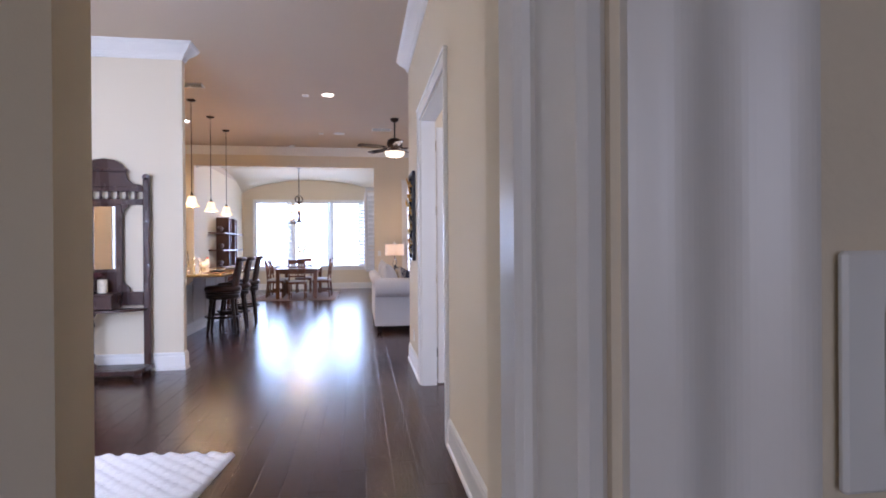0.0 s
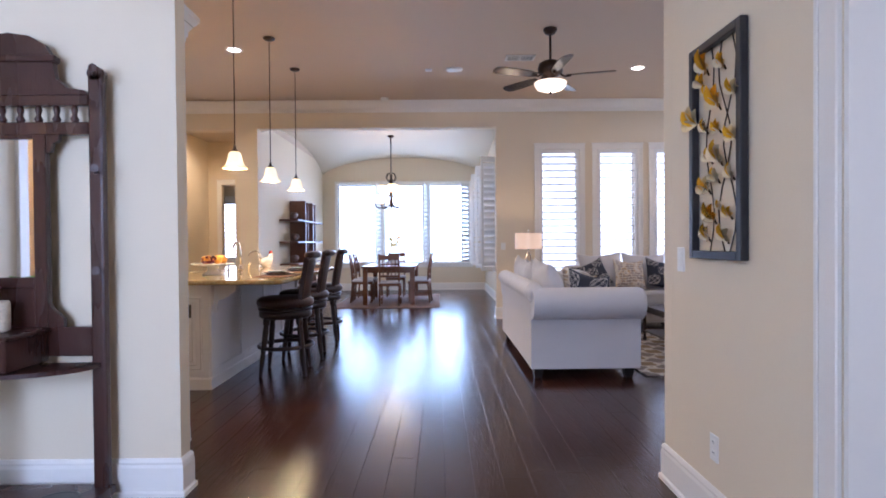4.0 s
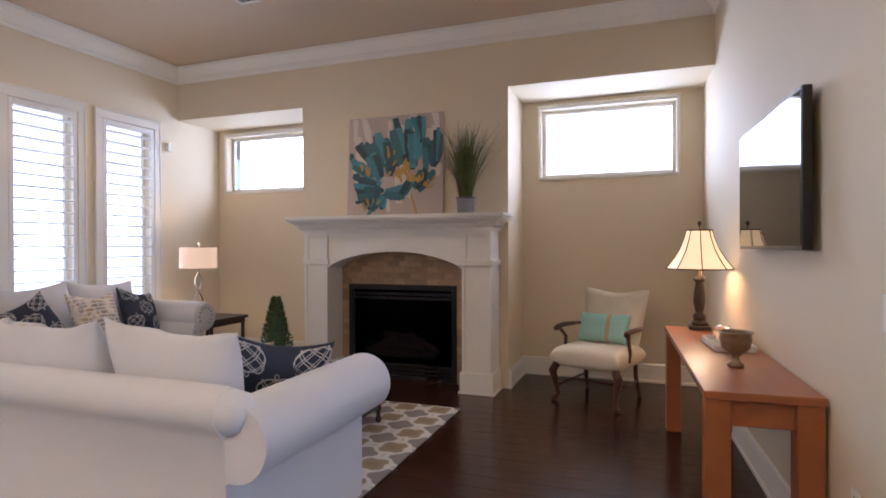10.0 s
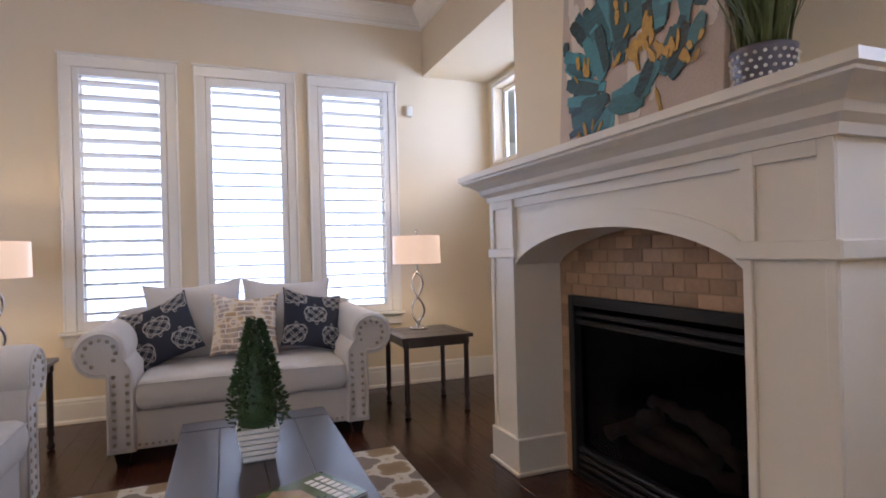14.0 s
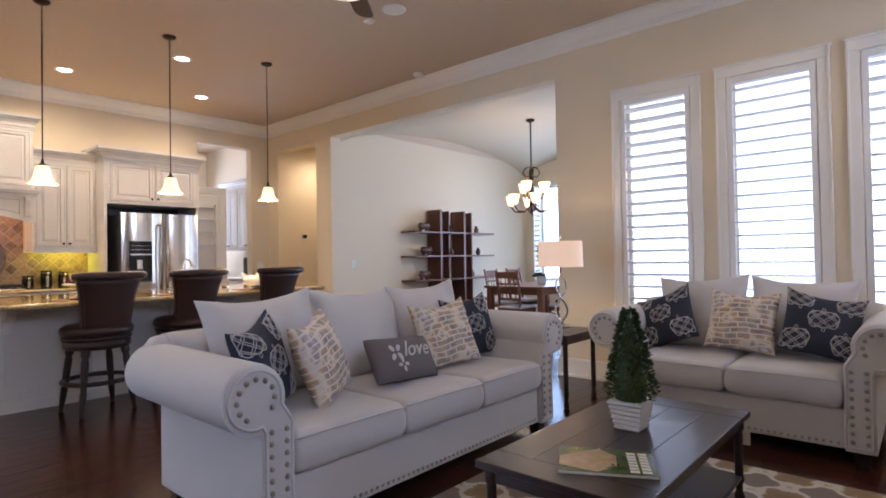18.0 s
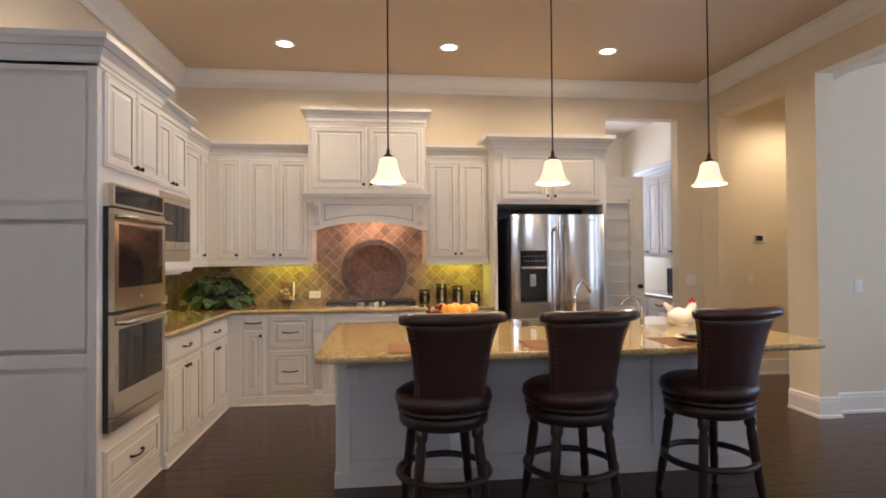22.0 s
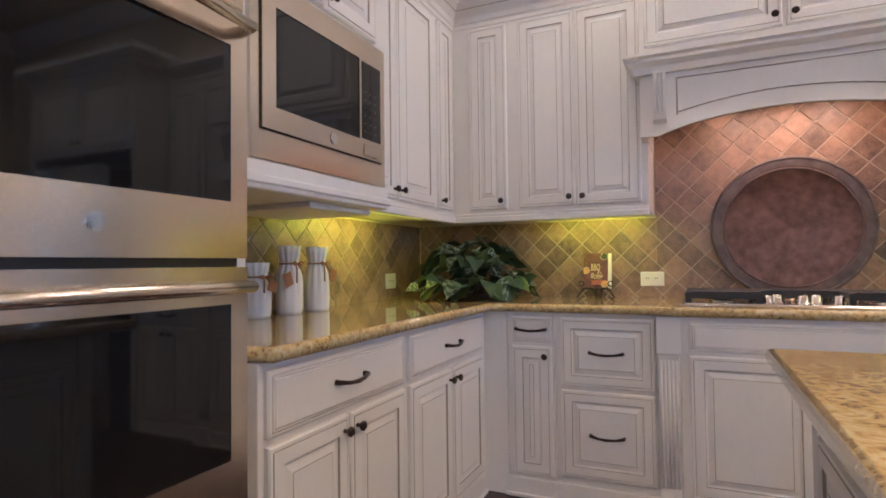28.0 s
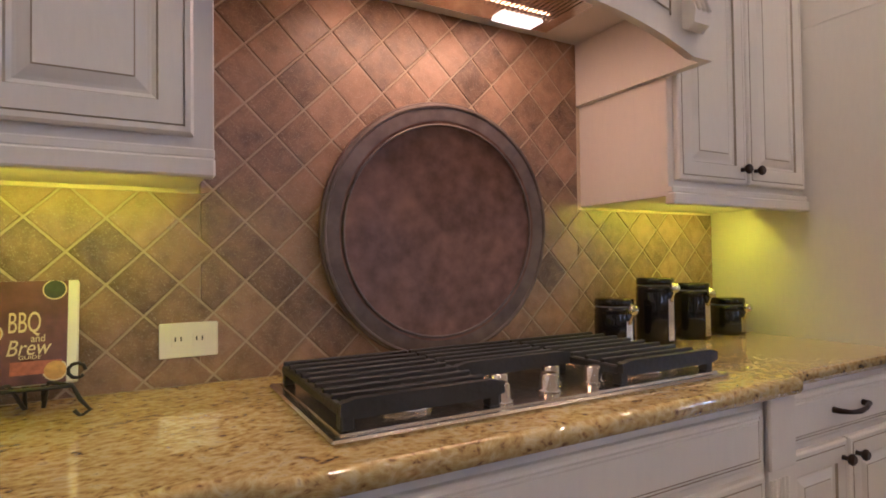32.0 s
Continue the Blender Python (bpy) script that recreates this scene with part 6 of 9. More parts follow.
# counters
def granite(name):
    m = material(name, (0.4, 0.3, 0.17), 0.07, vary=0.1, grain=120, bump=0, coat=0.5, rough_vary=0.04)
    n, l = m.node_tree.nodes, m.node_tree.links
    tc, a, b, mp = n.new("ShaderNodeTexCoord"), n.new("ShaderNodeTexNoise"), n.new("ShaderNodeTexVoronoi"), n.new("ShaderNodeMapping")
    mp.inputs["Scale"].default_value = (1, 0.7, 1)
    l.new(tc.outputs["Object"], mp.inputs["Vector"])
    a.inputs["Scale"].default_value, a.inputs["Detail"].default_value, a.inputs["Roughness"].default_value, a.inputs["Distortion"].default_value = 26, 9, 0.72, 1.6
    b.inputs["Scale"].default_value = 90
    l.new(mp.outputs[0], a.inputs["Vector"])
    l.new(mp.outputs[0], b.inputs["Vector"])
    mul = n.new("ShaderNodeMath")
    mul.operation = "MULTIPLY_ADD"
    mul.inputs[1].default_value = 0.22
    l.new(b.outputs["Distance"], mul.inputs[0])
    l.new(a.outputs["Fac"], mul.inputs[2])
    colored(m, mul.outputs[0], [(0.34, (0.045, 0.03, 0.024)), (0.45, (0.18, 0.10, 0.052)), (0.53, (0.40, 0.265, 0.10)), (0.63, (0.50, 0.37, 0.145)), (0.74, (0.58, 0.48, 0.27)), (0.85, (0.30, 0.21, 0.14))])
    return m


GRANITE = granite("gold_granite")


def slab(bm, poly, z0, z1, r=0.014):
    """A stone slab with a rounded edge; poly runs anticlockwise."""
    rows = []
    n = len(poly)
    for inset, z in ((r, z0), (r * 0.3, z0 + r * 0.3), (0, z0 + r), (0, z1 - r), (r * 0.3, z1 - r * 0.3), (r, z1)):
        pts = []
        for i, p in enumerate(poly):
            p, a, b = Vector(p), Vector(poly[i - 1]), Vector(poly[(i + 1) % n])
            d0, d1 = (p - a).normalized(), (b - p).normalized()
            n0, n1 = Vector((-d0.y, d0.x)), Vector((-d1.y, d1.x))
            m = (n0 + n1).normalized()
            pts.append((*(p + m * (inset / max(0.3, m.dot(n0)))), z))
        rows.append(ring(bm, pts))
    for a, b in zip(rows, rows[1:]):
        bridge(bm, a, b)
    bm.faces.new(rows[0][::-1])
    bm.faces.new(rows[-1])
    return bm


ct = slab(bmesh.new(), [(-5.098, 6.793), (-2.857, 6.793), (-2.857, 7.525), (-4.445, 7.525), (-4.445, 8.27), (-4.40, 8.31), (-4.40, 9.50), (-4.445, 9.54), (-4.445, 10.16), (-5.098, 10.16)], CT - 0.041, CT)
tagged(part("countertop", fixed(ct), GRANITE, None, "gold and brown granite L-shaped countertop"), category="countertop")

# island
isl = thing("kitchen_island", pose(0, 0, 0), "white panelled kitchen island with corbels under the bar", "island")
part("body", boxed(-3.20, -2.40, 8.70, 11.58, 0.0, CI, 0.003), CAB, isl)
for k in range(4):
    y0 = 8.78 + 0.70 * k
    part("back_panel", boxed(y0 + 0.001, y0 + 0.639, -0.004, 0, 0.171, 0.819, 0.001), CAB, isl).matrix_basis = pose(-2.40, 0, 0, 0, 0, 90)
    part("panel_bead", tubed([(y0 + 0.004, -0.006, 0.174), (y0 + 0.636, -0.006, 0.174), (y0 + 0.636, -0.006, 0.816), (y0 + 0.004, -0.006, 0.816)], 0.004, 6, closed=True), CAB, isl).matrix_basis = pose(-2.40, 0, 0, 0, 0, 90)
    for z0, z1, name in ((0.10, 0.17, "bottom_rail"), (0.82, CI - 0.001, "top_rail")):
        part(name, boxed(y0, y0 + 0.64, -0.014, 0, z0, z1, 0.002), CAB, isl).matrix_basis = pose(-2.40, 0, 0, 0, 0, 90)
for k in range(5):
    y0 = 8.78 + 0.70 * k
    part("stile", boxed(y0 - (0.08 if k == 0 else 0.06), y0 if k < 4 else 11.58, -0.014, 0, 0.10, CI - 0.001, 0.002), CAB, isl).matrix_basis = pose(-2.40, 0, 0, 0, 0, 90)
bm = panel(bmesh.new(), 2.46, 3.14, 0.16, 0.80, 0, 0.014, 0.05)
box(bm, 2.40, 2.455, -0.012, 0, 0.10, CI, 0.002)
box(bm, 3.145, 3.20, -0.012, 0, 0.10, CI, 0.002)
pn = part("end_panel", bm, [CAB, GLAZE], isl)
pn.matrix_basis = pose(0, 8.70, 0) @ Matrix.Diagonal((-1, 1, 1, 1))
bm = bmesh.new()
sweep(bm, [(0, 0), (0.02, 0), (0.02, 0.09), (0.014, 0.10), (0, 0.105)], [(-3.20, 8.70, 0), (-2.40, 8.70, 0), (-2.40, 11.58, 0), (-3.20, 11.58, 0)])
part("base_moulding", fixed(bm), CAB, isl)
part("outlet_plate", boxed(-2.62, -2.55, 8.683, 8.690, 0.62, 0.735, 0.002), BLACK, isl, "black outlet plate")
for y in (8.80, 11.52):
    bm = prism(bmesh.new(), [(-2.40, CI), (-2.20, CI), (-2.20, 0.845), (-2.225, 0.83), (-2.255, 0.80), (-2.30, 0.775), (-2.345, 0.765), (-2.365, 0.70), (-2.36, 0.66), (-2.40, 0.65)], "y", y - 0.035, y + 0.035)
    part("corbel", fixed(bm), CAB, isl)
poly = [(-3.34, 8.62), (-1.83, 8.62), (-1.785, 8.632), (-1.762, 8.66), (-1.755, 8.78)]
poly += [(-1.755 - 0.0035 * k + 0.02 * math.sin(math.pi * k / 10), 8.78 + 2.74 * k / 10) for k in range(1, 10)]
poly += [(-1.79, 11.52), (-1.82, 11.62), (-1.91, 11.68), (-3.34, 11.68)]
tagged(part("island_countertop", fixed(slab(bmesh.new(), poly, IT - 0.041, IT)), GRANITE, None, "gold and brown granite island bar top"), category="countertop")

# refrigerator
fr = thing("refrigerator", pose(-4.32, 0, 0, 0, 0, 90), "stainless French-door refrigerator with an ice dispenser", "refrigerator")
FY0, FY1, FM = 10.315, 11.30, 10.815
part("body", boxed(FY0, FY1, 0.06, 0.72, 0.02, 1.88, 0.005), material("grey_steel_side", (0.09, 0.09, 0.095), 0.4, metal=0.6), fr)
BRUSHED = material("brushed_door_steel", (0.70, 0.66, 0.60), 0.15, metal=1.0, vary=0.02, grain=30, bump=0.0, stretch=(0.5, 0.5, 14), rough_vary=0.03)


def bowed(bm, a, b, z0, z1, lo, hi, bow=0.032):
    """A piece of a door from a to b whose front bows out between lo and hi."""
    xs = [a + (b - a) * k / 10 for k in range(11)]
    front = [(x, -bow * (1 - abs(2 * (x - lo) / (hi - lo) - 1) ** 2.6)) for x in xs]
    return prism(bm, [(b, 0.055), (a, 0.055)] + front, "z", z0, z1)


for a, b, z0, z1 in ((FM + 0.004, FY1, 0.78, 1.90), (FY0, FY1, 0.03, 0.77)):
    d = softened(part("door", fixed(bowed(bmesh.new(), a, b, z0, z1, a, b)), BRUSHED, fr), 30)
    if z0 > 0.5:
        x = FM + 0.045
        part("handle", tubed([(x, -0.012, z0 + 0.06), (x, -0.06, z0 + 0.10), (x, -0.07, (z0 + z1) / 2), (x, -0.06, z1 - 0.18), (x, -0.012, z1 - 0.14)], 0.013, 10), STEEL, d)
    else:
        part("handle", tubed([(a + 0.08, -0.012, z1 - 0.09), (a + 0.10, -0.075, z1 - 0.09), (b - 0.10, -0.075, z1 - 0.09), (b - 0.08, -0.012, z1 - 0.09)], 0.013, 10), STEEL, d)
bm = bmesh.new()
DX0, DX1 = 10.40, 10.68
for a, b, z0, z1 in ((FY0, DX0, 0.78, 1.90), (DX1, FM - 0.004, 0.78, 1.90), (DX0, DX1, 0.78, 1.00), (DX0, DX1, 1.53, 1.90)):
    bowed(bm, a, b, z0, z1, FY0, FM - 0.004)
d = softened(part("door", fixed(bm), BRUSHED, fr), 30)
x = FM - 0.045
part("handle", tubed([(x, -0.012, 0.84), (x, -0.06, 0.88), (x, -0.07, 1.34), (x, -0.06, 1.72), (x, -0.012, 1.76)], 0.013, 10), STEEL, d)
part("dispenser_panel", boxed(DX0, DX1, -0.034, 0.05, 1.365, 1.53, 0.003), BLACKGLASS, d)
part("dispenser_bar", boxed(DX0 + 0.01, DX1 - 0.01, -0.036, -0.02, 1.345, 1.365), CHROME, d)
part("dispenser_recess", box(boxed(DX0, DX1, 0.045, 0.055, 1.00, 1.345), DX0, DX1, -0.024, 0.05, 1.0, 1.012), BLACK, d)
part("dispenser_lever", boxed(10.505, 10.575, 0.005, 0.03, 1.16, 1.29, 0.004), CHROME, d)
bm = bmesh.new()
for i in range(6):
    box(bm, DX0 + 0.03 + 0.04 * i, DX0 + 0.05 + 0.04 * i, -0.0350, -0.034, 1.42, 1.424)
    box(bm, DX0 + 0.03 + 0.04 * i, DX0 + 0.045 + 0.04 * i, -0.0350, -0.034, 1.47, 1.474)
part("dispenser_marks", bm, WHITE, d)
part("badge", boxed(11.13, 11.18, -0.034, -0.02, 1.835, 1.85), CHROME, fr)

# cooktop and the copper tray behind it
IRON = material("cast_iron", (0.018, 0.018, 0.019), 0.5, vary=0.2, grain=80, bump=0.06)
ck = thing("gas_cooktop", pose(-4.49, 8.885, CT, 0, 0, 90), "stainless five-burner gas cooktop with black grates", "cooktop")
part("pan", fixed(box(boxed(-0.48, 0.48, 0.0, 0.46, 0.0, 0.010, 0.004), -0.46, 0.46, 0.02, 0.44, 0.010, 0.013)), STEEL, ck)
for gx in (-0.305, 0.0, 0.305):
    g = bmesh.new()
    y0 = 0.035 if gx else 0.20
    for i in range(9 if gx else 6):
        y = y0 + (0.425 - y0) * i / (8 if gx else 5)
        box(g, gx - 0.15, gx + 0.15, y - 0.0055, y + 0.0055, 0.044, 0.062, 0.002)
    for x in (gx - 0.147, gx, gx + 0.147):
        box(g, x - 0.007, x + 0.007, y0, 0.425, 0.036, 0.054, 0.003)
    for x in (gx - 0.14, gx + 0.14):
        for y in (y0 + 0.005, 0.42):
            box(g, x - 0.012, x + 0.012, y - 0.012, y + 0.012, 0.013, 0.045, 0.003)
    part("grate", g, IRON, ck, "black cast-iron grate")
    part("grate_front", fixed(prism(bmesh.new(), [(gx - 0.155, 0.040), (gx - 0.13, 0.034), (gx + 0.13, 0.034), (gx + 0.155, 0.040), (gx + 0.155, 0.060), (gx + 0.13, 0.066), (gx - 0.13, 0.066), (gx - 0.155, 0.060)], "y", y0 - 0.018, y0 - 0.002)), IRON, ck)
    for y in ((0.12, 0.33) if gx else (0.31,)):
        part("burner", lathed([(0.055, 0.013), (0.055, 0.020), (0.048, 0.024)], gx, y, 0, 20), STEEL, ck, "steel burner ring")
        part("burner_cap", lathed([(0.038, 0.0242), (0.038, 0.033), (0.032, 0.037)], gx, y, 0, 20), IRON, ck)
for x, y in ((-0.135, 0.055), (-0.09, 0.125), (0.0, 0.075), (0.055, 0.135), (0.13, 0.085)):
    part("control_knob", lathed([(0.026, 0.013), (0.026, 0.017), (0.020, 0.020), (0.019, 0.046), (0.015, 0.050)], x, y, 0, 18), CHROME, ck, "polished steel control knob")
COPPER = material("aged_copper", (0.175, 0.100, 0.078), 0.42, metal=0.5, vary=0.75, grain=22, bump=0.2, large=7, rough_vary=0.15)
PATINA = material("grey_patina", (0.15, 0.12, 0.11), 0.5, metal=0.4, vary=0.5, grain=18, bump=0.2, large=9)
pl = thing("copper_tray", pose(-5.055, 8.912, 1.318, 0, 0, 90) @ pose(0, 0, 0, 94, 0, 0), "large round aged copper tray leaning on the backsplash", "tray")
part("plate", fixed(lathed([(0.0001, 0.0), (0.29, 0.0), (0.31, 0.012), (0.345, 0.016), (0.362, 0.012), (0.364, 0.004), (0.35, 0.0), (0.30, -0.010), (0.0001, -0.010)], seg=56, cap=False)), COPPER, pl)
bm = bmesh.new()
for r, s in ((0.30, 0.004), (0.352, 0.006)):
    tube(bm, [(r * math.cos(2 * math.pi * k / 56), r * math.sin(2 * math.pi * k / 56), 0.012 if r < 0.31 else 0.016) for k in range(56)], s, 6, closed=True)
part("rim_bead", bm, PATINA, pl)
part("rim_band", fixed(lathed([(0.311, 0.0125), (0.345, 0.0168), (0.362, 0.0128)], seg=56, cap=False)), PATINA, pl, "grey weathered rim")

# canisters
for y, h, r in ((9.47, 0.128, 0.061), (9.66, 0.188, 0.061), (9.845, 0.165, 0.060), (10.045, 0.105, 0.058)):
    cn = thing("canister", pose(-4.95, y, CT), "glossy black ceramic canister with a clamp lid on the counter", "canister", "black canisters")
    part("jar", lathed([(r * 0.95, 0), (r, 0.006), (r, h - 0.028), (r * 0.97, h - 0.022), (r * 0.97, h - 0.016), (r, h - 0.012), (r * 0.94, h)], seg=28), GLOSSBLACK, cn)
    part("seal", lathed([(r * 0.93, h), (r * 0.95, h + 0.002), (r * 0.93, h + 0.005)], seg=28), KEYGREY, cn, "grey rubber seal")
    part("lid", lathed([(r * 0.98, h + 0.005), (r * 1.0, h + 0.011), (r * 0.98, h + 0.022), (r * 0.95, h + 0.026), (r * 0.6, h + 0.028)], seg=28), GLOSSBLACK, cn)
    part("clasp", tubed([(r + 0.002, 0, h - 0.05), (r + 0.013, 0, h - 0.02), (r + 0.008, 0, h + 0.012)], 0.004, 6), CHROME, cn)
    part("clasp_knob", lathed([(0.003, -0.004), (0.013, 0.0), (0.017, 0.009), (0.017, 0.015), (0.013, 0.024), (0.003, 0.028)], r + 0.016, 0, h - 0.018, 14), CHROME, cn, "round chrome clasp knob")
    part("label_plate", boxed(r - 0.002, r + 0.002, -0.013, 0.013, 0.012, h - 0.04), STEEL, cn, "brushed steel label plate")
    part("hinge", boxed(-r - 0.008, -r + 0.004, -0.012, 0.012, h - 0.03, h + 0.02, 0.002), STEEL, cn)

# plant in the corner
VLEAF = material("pothos_leaf", (0.036, 0.070, 0.032), 0.35, vary=0.5, grain=18, bump=0.03, large=9)
PLEAF = material("pale_leaf", (0.27, 0.31, 0.25), 0.5, vary=0.3, grain=20)
BASK = material("dark_wicker", (0.05, 0.025, 0.015), 0.7, vary=0.4, grain=60, bump=0.2)
vp = thing("potted_ivy", pose(-4.80, 7.29, CT), "trailing green pothos plant in a low dark basket", "plant")
part("basket", lathed([(0.15, 0.0), (0.172, 0.02), (0.178, 0.085), (0.16, 0.085)], seg=28), BASK, vp)
for k in range(5):
    part("weave", tubed([((0.176 + 0.004 * (j % 2)) * math.cos(j * 0.2244), (0.176 + 0.004 * (j % 2)) * math.sin(j * 0.2244), 0.012 + 0.016 * k) for j in range(28)], 0.006, 5, closed=True), BASK, vp, "twisted dark wicker strand")
tall, rnd = bmesh.new(), random.Random(17)
for a, h, lean in ((0.3, 0.36, 0.10), (1.9, 0.33, 0.16), (2.6, 0.40, 0.05), (4.2, 0.34, 0.18), (5.3, 0.35, 0.14)):
    tube(tall, [(0.03 * math.cos(a), 0.03 * math.sin(a), 0.08), (lean * 0.5 * math.cos(a), lean * 0.5 * math.sin(a), h * 0.7), (lean * math.cos(a), lean * math.sin(a), h - 0.05)], 0.0025, 5)
part("tall_stem", tall, VLEAF, vp)


def big_leaf(bm, p, d, size, rnd):
    d = d.normalized()
    s = d.cross(UP)
    s = (s if s.length > 0.1 else Vector((1, 0, 0))).normalized()
    nrm = s.cross(d)
    s = (s * math.cos(r := rnd.uniform(-0.7, 0.7)) + nrm * math.sin(r)).normalized()
    nrm = s.cross(d)
    rows = []
    for t, w in ((0, 0.02), (0.12, 0.36), (0.32, 0.48), (0.6, 0.36), (0.85, 0.14), (1.0, 0.0)):
        c = p + d * size * t - UP * size * 0.35 * t * t
        rows.append([bm.verts.new(c + s * size * w * k + nrm * size * 0.16 * abs(k) * w) for k in (-1, 0, 1)])
    for a, b in zip(rows, rows[1:]):
        for k in (0, 1):
            bm.faces.new((a[k], a[k + 1], b[k + 1], b[k])).smooth = True


def heart_leaf(bm, p, d, size, rnd, striped=False):
    """A broad pointed leaf with a folded midrib; the inner halves may be pale."""
    d = d.normalized()
    s = d.cross(UP)
    s = (s if s.length > 0.1 else Vector((1, 0, 0))).normalized()
    nrm = s.cross(d)
    r = rnd.uniform(-0.8, 0.8)
    s = (s * math.cos(r) + nrm * math.sin(r)).normalized()
    nrm = s.cross(d)
    droop, rows = rnd.uniform(0.2, 0.6), []
    for t, w in ((-0.06, 0.16), (0.04, 0.34), (0.16, 0.43), (0.32, 0.45), (0.5, 0.39), (0.68, 0.27), (0.84, 0.13), (1.0, 0.0)):
        c = p + d * size * t - UP * size * droop * max(t, 0) ** 2
        rows.append([bm.verts.new(c + s * size * w * k + nrm * size * (0.22 * abs(k) - 0.16 * k * k) * w * 2) for k in (-1, -0.55, 0, 0.55, 1)])
    for i, (u, v) in enumerate(zip(rows, rows[1:])):
        for k in range(4):
            f = bm.faces.new((u[k], u[k + 1], v[k + 1], v[k]))
            f.smooth = True
            f.material_index = 1 if striped and (k in (1, 2)) == (i % 2 == 0) else 0


rnd = random.Random(21)
for name, mat_, count in (("leaves", VLEAF, 75), ("striped_leaves", [VLEAF, PLEAF], 80), ("light_leaves", material("light_green_leaf", (0.065, 0.105, 0.024), 0.38, vary=0.5, grain=18), 30)):
    bm = bmesh.new()
    for k in range(count):
        a = rnd.uniform(0, 6.283)
        h = rnd.random() ** 1.1
        r = rnd.uniform(0.05, 0.29) * (1.1 - 0.5 * h)
        p = Vector((r * math.cos(a) * 1.2, r * math.sin(a) * 1.2, 0.05 + 0.27 * h * (1 - 0.5 * (r / 0.3) ** 2)))
        if p.x < -0.20 or p.y < -0.40:
            continue
        heart_leaf(bm, p, Vector((math.cos(a), math.sin(a), rnd.uniform(-0.5, 0.5))), rnd.uniform(0.06, 0.085) if "striped" in name else rnd.uniform(0.075, 0.135), rnd, "striped" in name)
    for k in range(7 if "striped" not in name else 3):
        a = rnd.uniform(-0.5, 2.3)
        heart_leaf(bm, Vector((0.27 * math.cos(a), 0.27 * math.sin(a), rnd.uniform(0.06, 0.12))), Vector((math.cos(a), math.sin(a), -0.4)), rnd.uniform(0.10, 0.14), rnd, "striped" in name)
    for v in bm.verts:
        v.co.x, v.co.y, v.co.z = max(v.co.x, -0.27), max(v.co.y, -0.47), max(v.co.z, 0.004)
    part(name, bm, mat_, vp)
bm = bmesh.new()
for k in range(40):
    a, r, h = rnd.uniform(0, 6.283), rnd.uniform(0.05, 0.2), rnd.uniform(0.08, 0.28)
    tube(bm, [(0.04 * math.cos(a), 0.04 * math.sin(a), 0.05), (r * 0.6 * math.cos(a), r * 0.6 * math.sin(a), h), (r * math.cos(a), r * math.sin(a), h - 0.02)], 0.002, 4)
part("stem", bm, VLEAF, vp, "", "stuff")
for a, h, lean in ((0.3, 0.36, 0.10), (1.9, 0.33, 0.16), (2.6, 0.40, 0.05), (4.2, 0.34, 0.18), (5.3, 0.35, 0.14)):
    bm = bmesh.new()
    heart_leaf(bm, Vector((lean * math.cos(a), lean * math.sin(a), h - 0.05)), Vector((math.cos(a), math.sin(a), 0.7 if lean < 0.12 else -0.1)), 0.10, rnd, True)
    part("pale_leaf", bm, [PLEAF, VLEAF], vp, "pale veined begonia leaf")

# cookbook on a scrolled easel
bk = thing("cookbook_stand", pose(-4.96, 7.97, CT, 0, 0, 90), "cookbook with a photo cover on a black wire easel", "book")
part("book", boxed(-0.075, 0.075, -0.012, 0.012, 0.055, 0.255, 0.002), WHITE, bk).matrix_basis = pose(0, 0, 0, -12)
bkc = material("food_photo", (0.13, 0.055, 0.05), 0.3, vary=0.95, grain=22, bump=0, large=14)
part("cover", boxed(-0.075, 0.058, -0.0145, -0.0125, 0.056, 0.254), bkc, bk).matrix_basis = pose(0, 0, 0, -12)
CREAMP = material("cream_print", (0.72, 0.62, 0.34), 0.4)
for word, size, wide, x, z in (("BBQ", 0.056, 0.48, -0.010, 0.155), ("and", 0.020, 0.8, 0.012, 0.136), ("Brew", 0.042, 0.75, -0.004, 0.112), ("GUIDE", 0.010, 1.2, 0.0, 0.104)):
    fc = bpy.data.curves.new("lettering", "FONT")
    fc.body, fc.size, fc.extrude, fc.align_x = word, size, 0.0004, "CENTER"
    fc.shear = 0.25 if word == "Brew" else 0.0
    tmp = new("lettering_source", fc)
    bpy.context.view_layer.update()
    me = bpy.data.meshes.new_from_object(tmp.evaluated_get(bpy.context.evaluated_depsgraph_get()))
    bpy.data.objects.remove(tmp)
    for v in me.vertices:
        v.co = Vector((x + v.co.x * wide, -0.0152 - v.co.z, z + v.co.y))
    me.materials.append(CREAMP)
    o = new("lettering", me)
    o.parent = bk
    o.matrix_basis = pose(0, 0, 0, -12)
GOLDP, DARKP = material("golden_food_print", (0.62, 0.36, 0.08), 0.35, vary=0.5, grain=90), material("green_food_print", (0.05, 0.07, 0.035), 0.35, vary=0.5, grain=90)
for x, z, r, mat_ in ((-0.062, 0.155, 0.020, GOLDP), (0.040, 0.080, 0.020, GOLDP), (0.036, 0.236, 0.020, DARKP)):
    for rr, y, mm in ((r, -0.0146, CREAMP), (r * 0.88, -0.0150, mat_)):
        pts = [(x + rr * math.cos(k * 0.2618), z + rr * math.sin(k * 0.2618)) for k in range(24)]
        pts = [(min(max(u, -0.0748), 0.0578), min(max(w, 0.0565), 0.2535)) for u, w in pts]
        part("picture", fixed(prism(bmesh.new(), pts, "y", y - 0.0003, y)), mm, bk).matrix_basis = pose(0, 0, 0, -12)
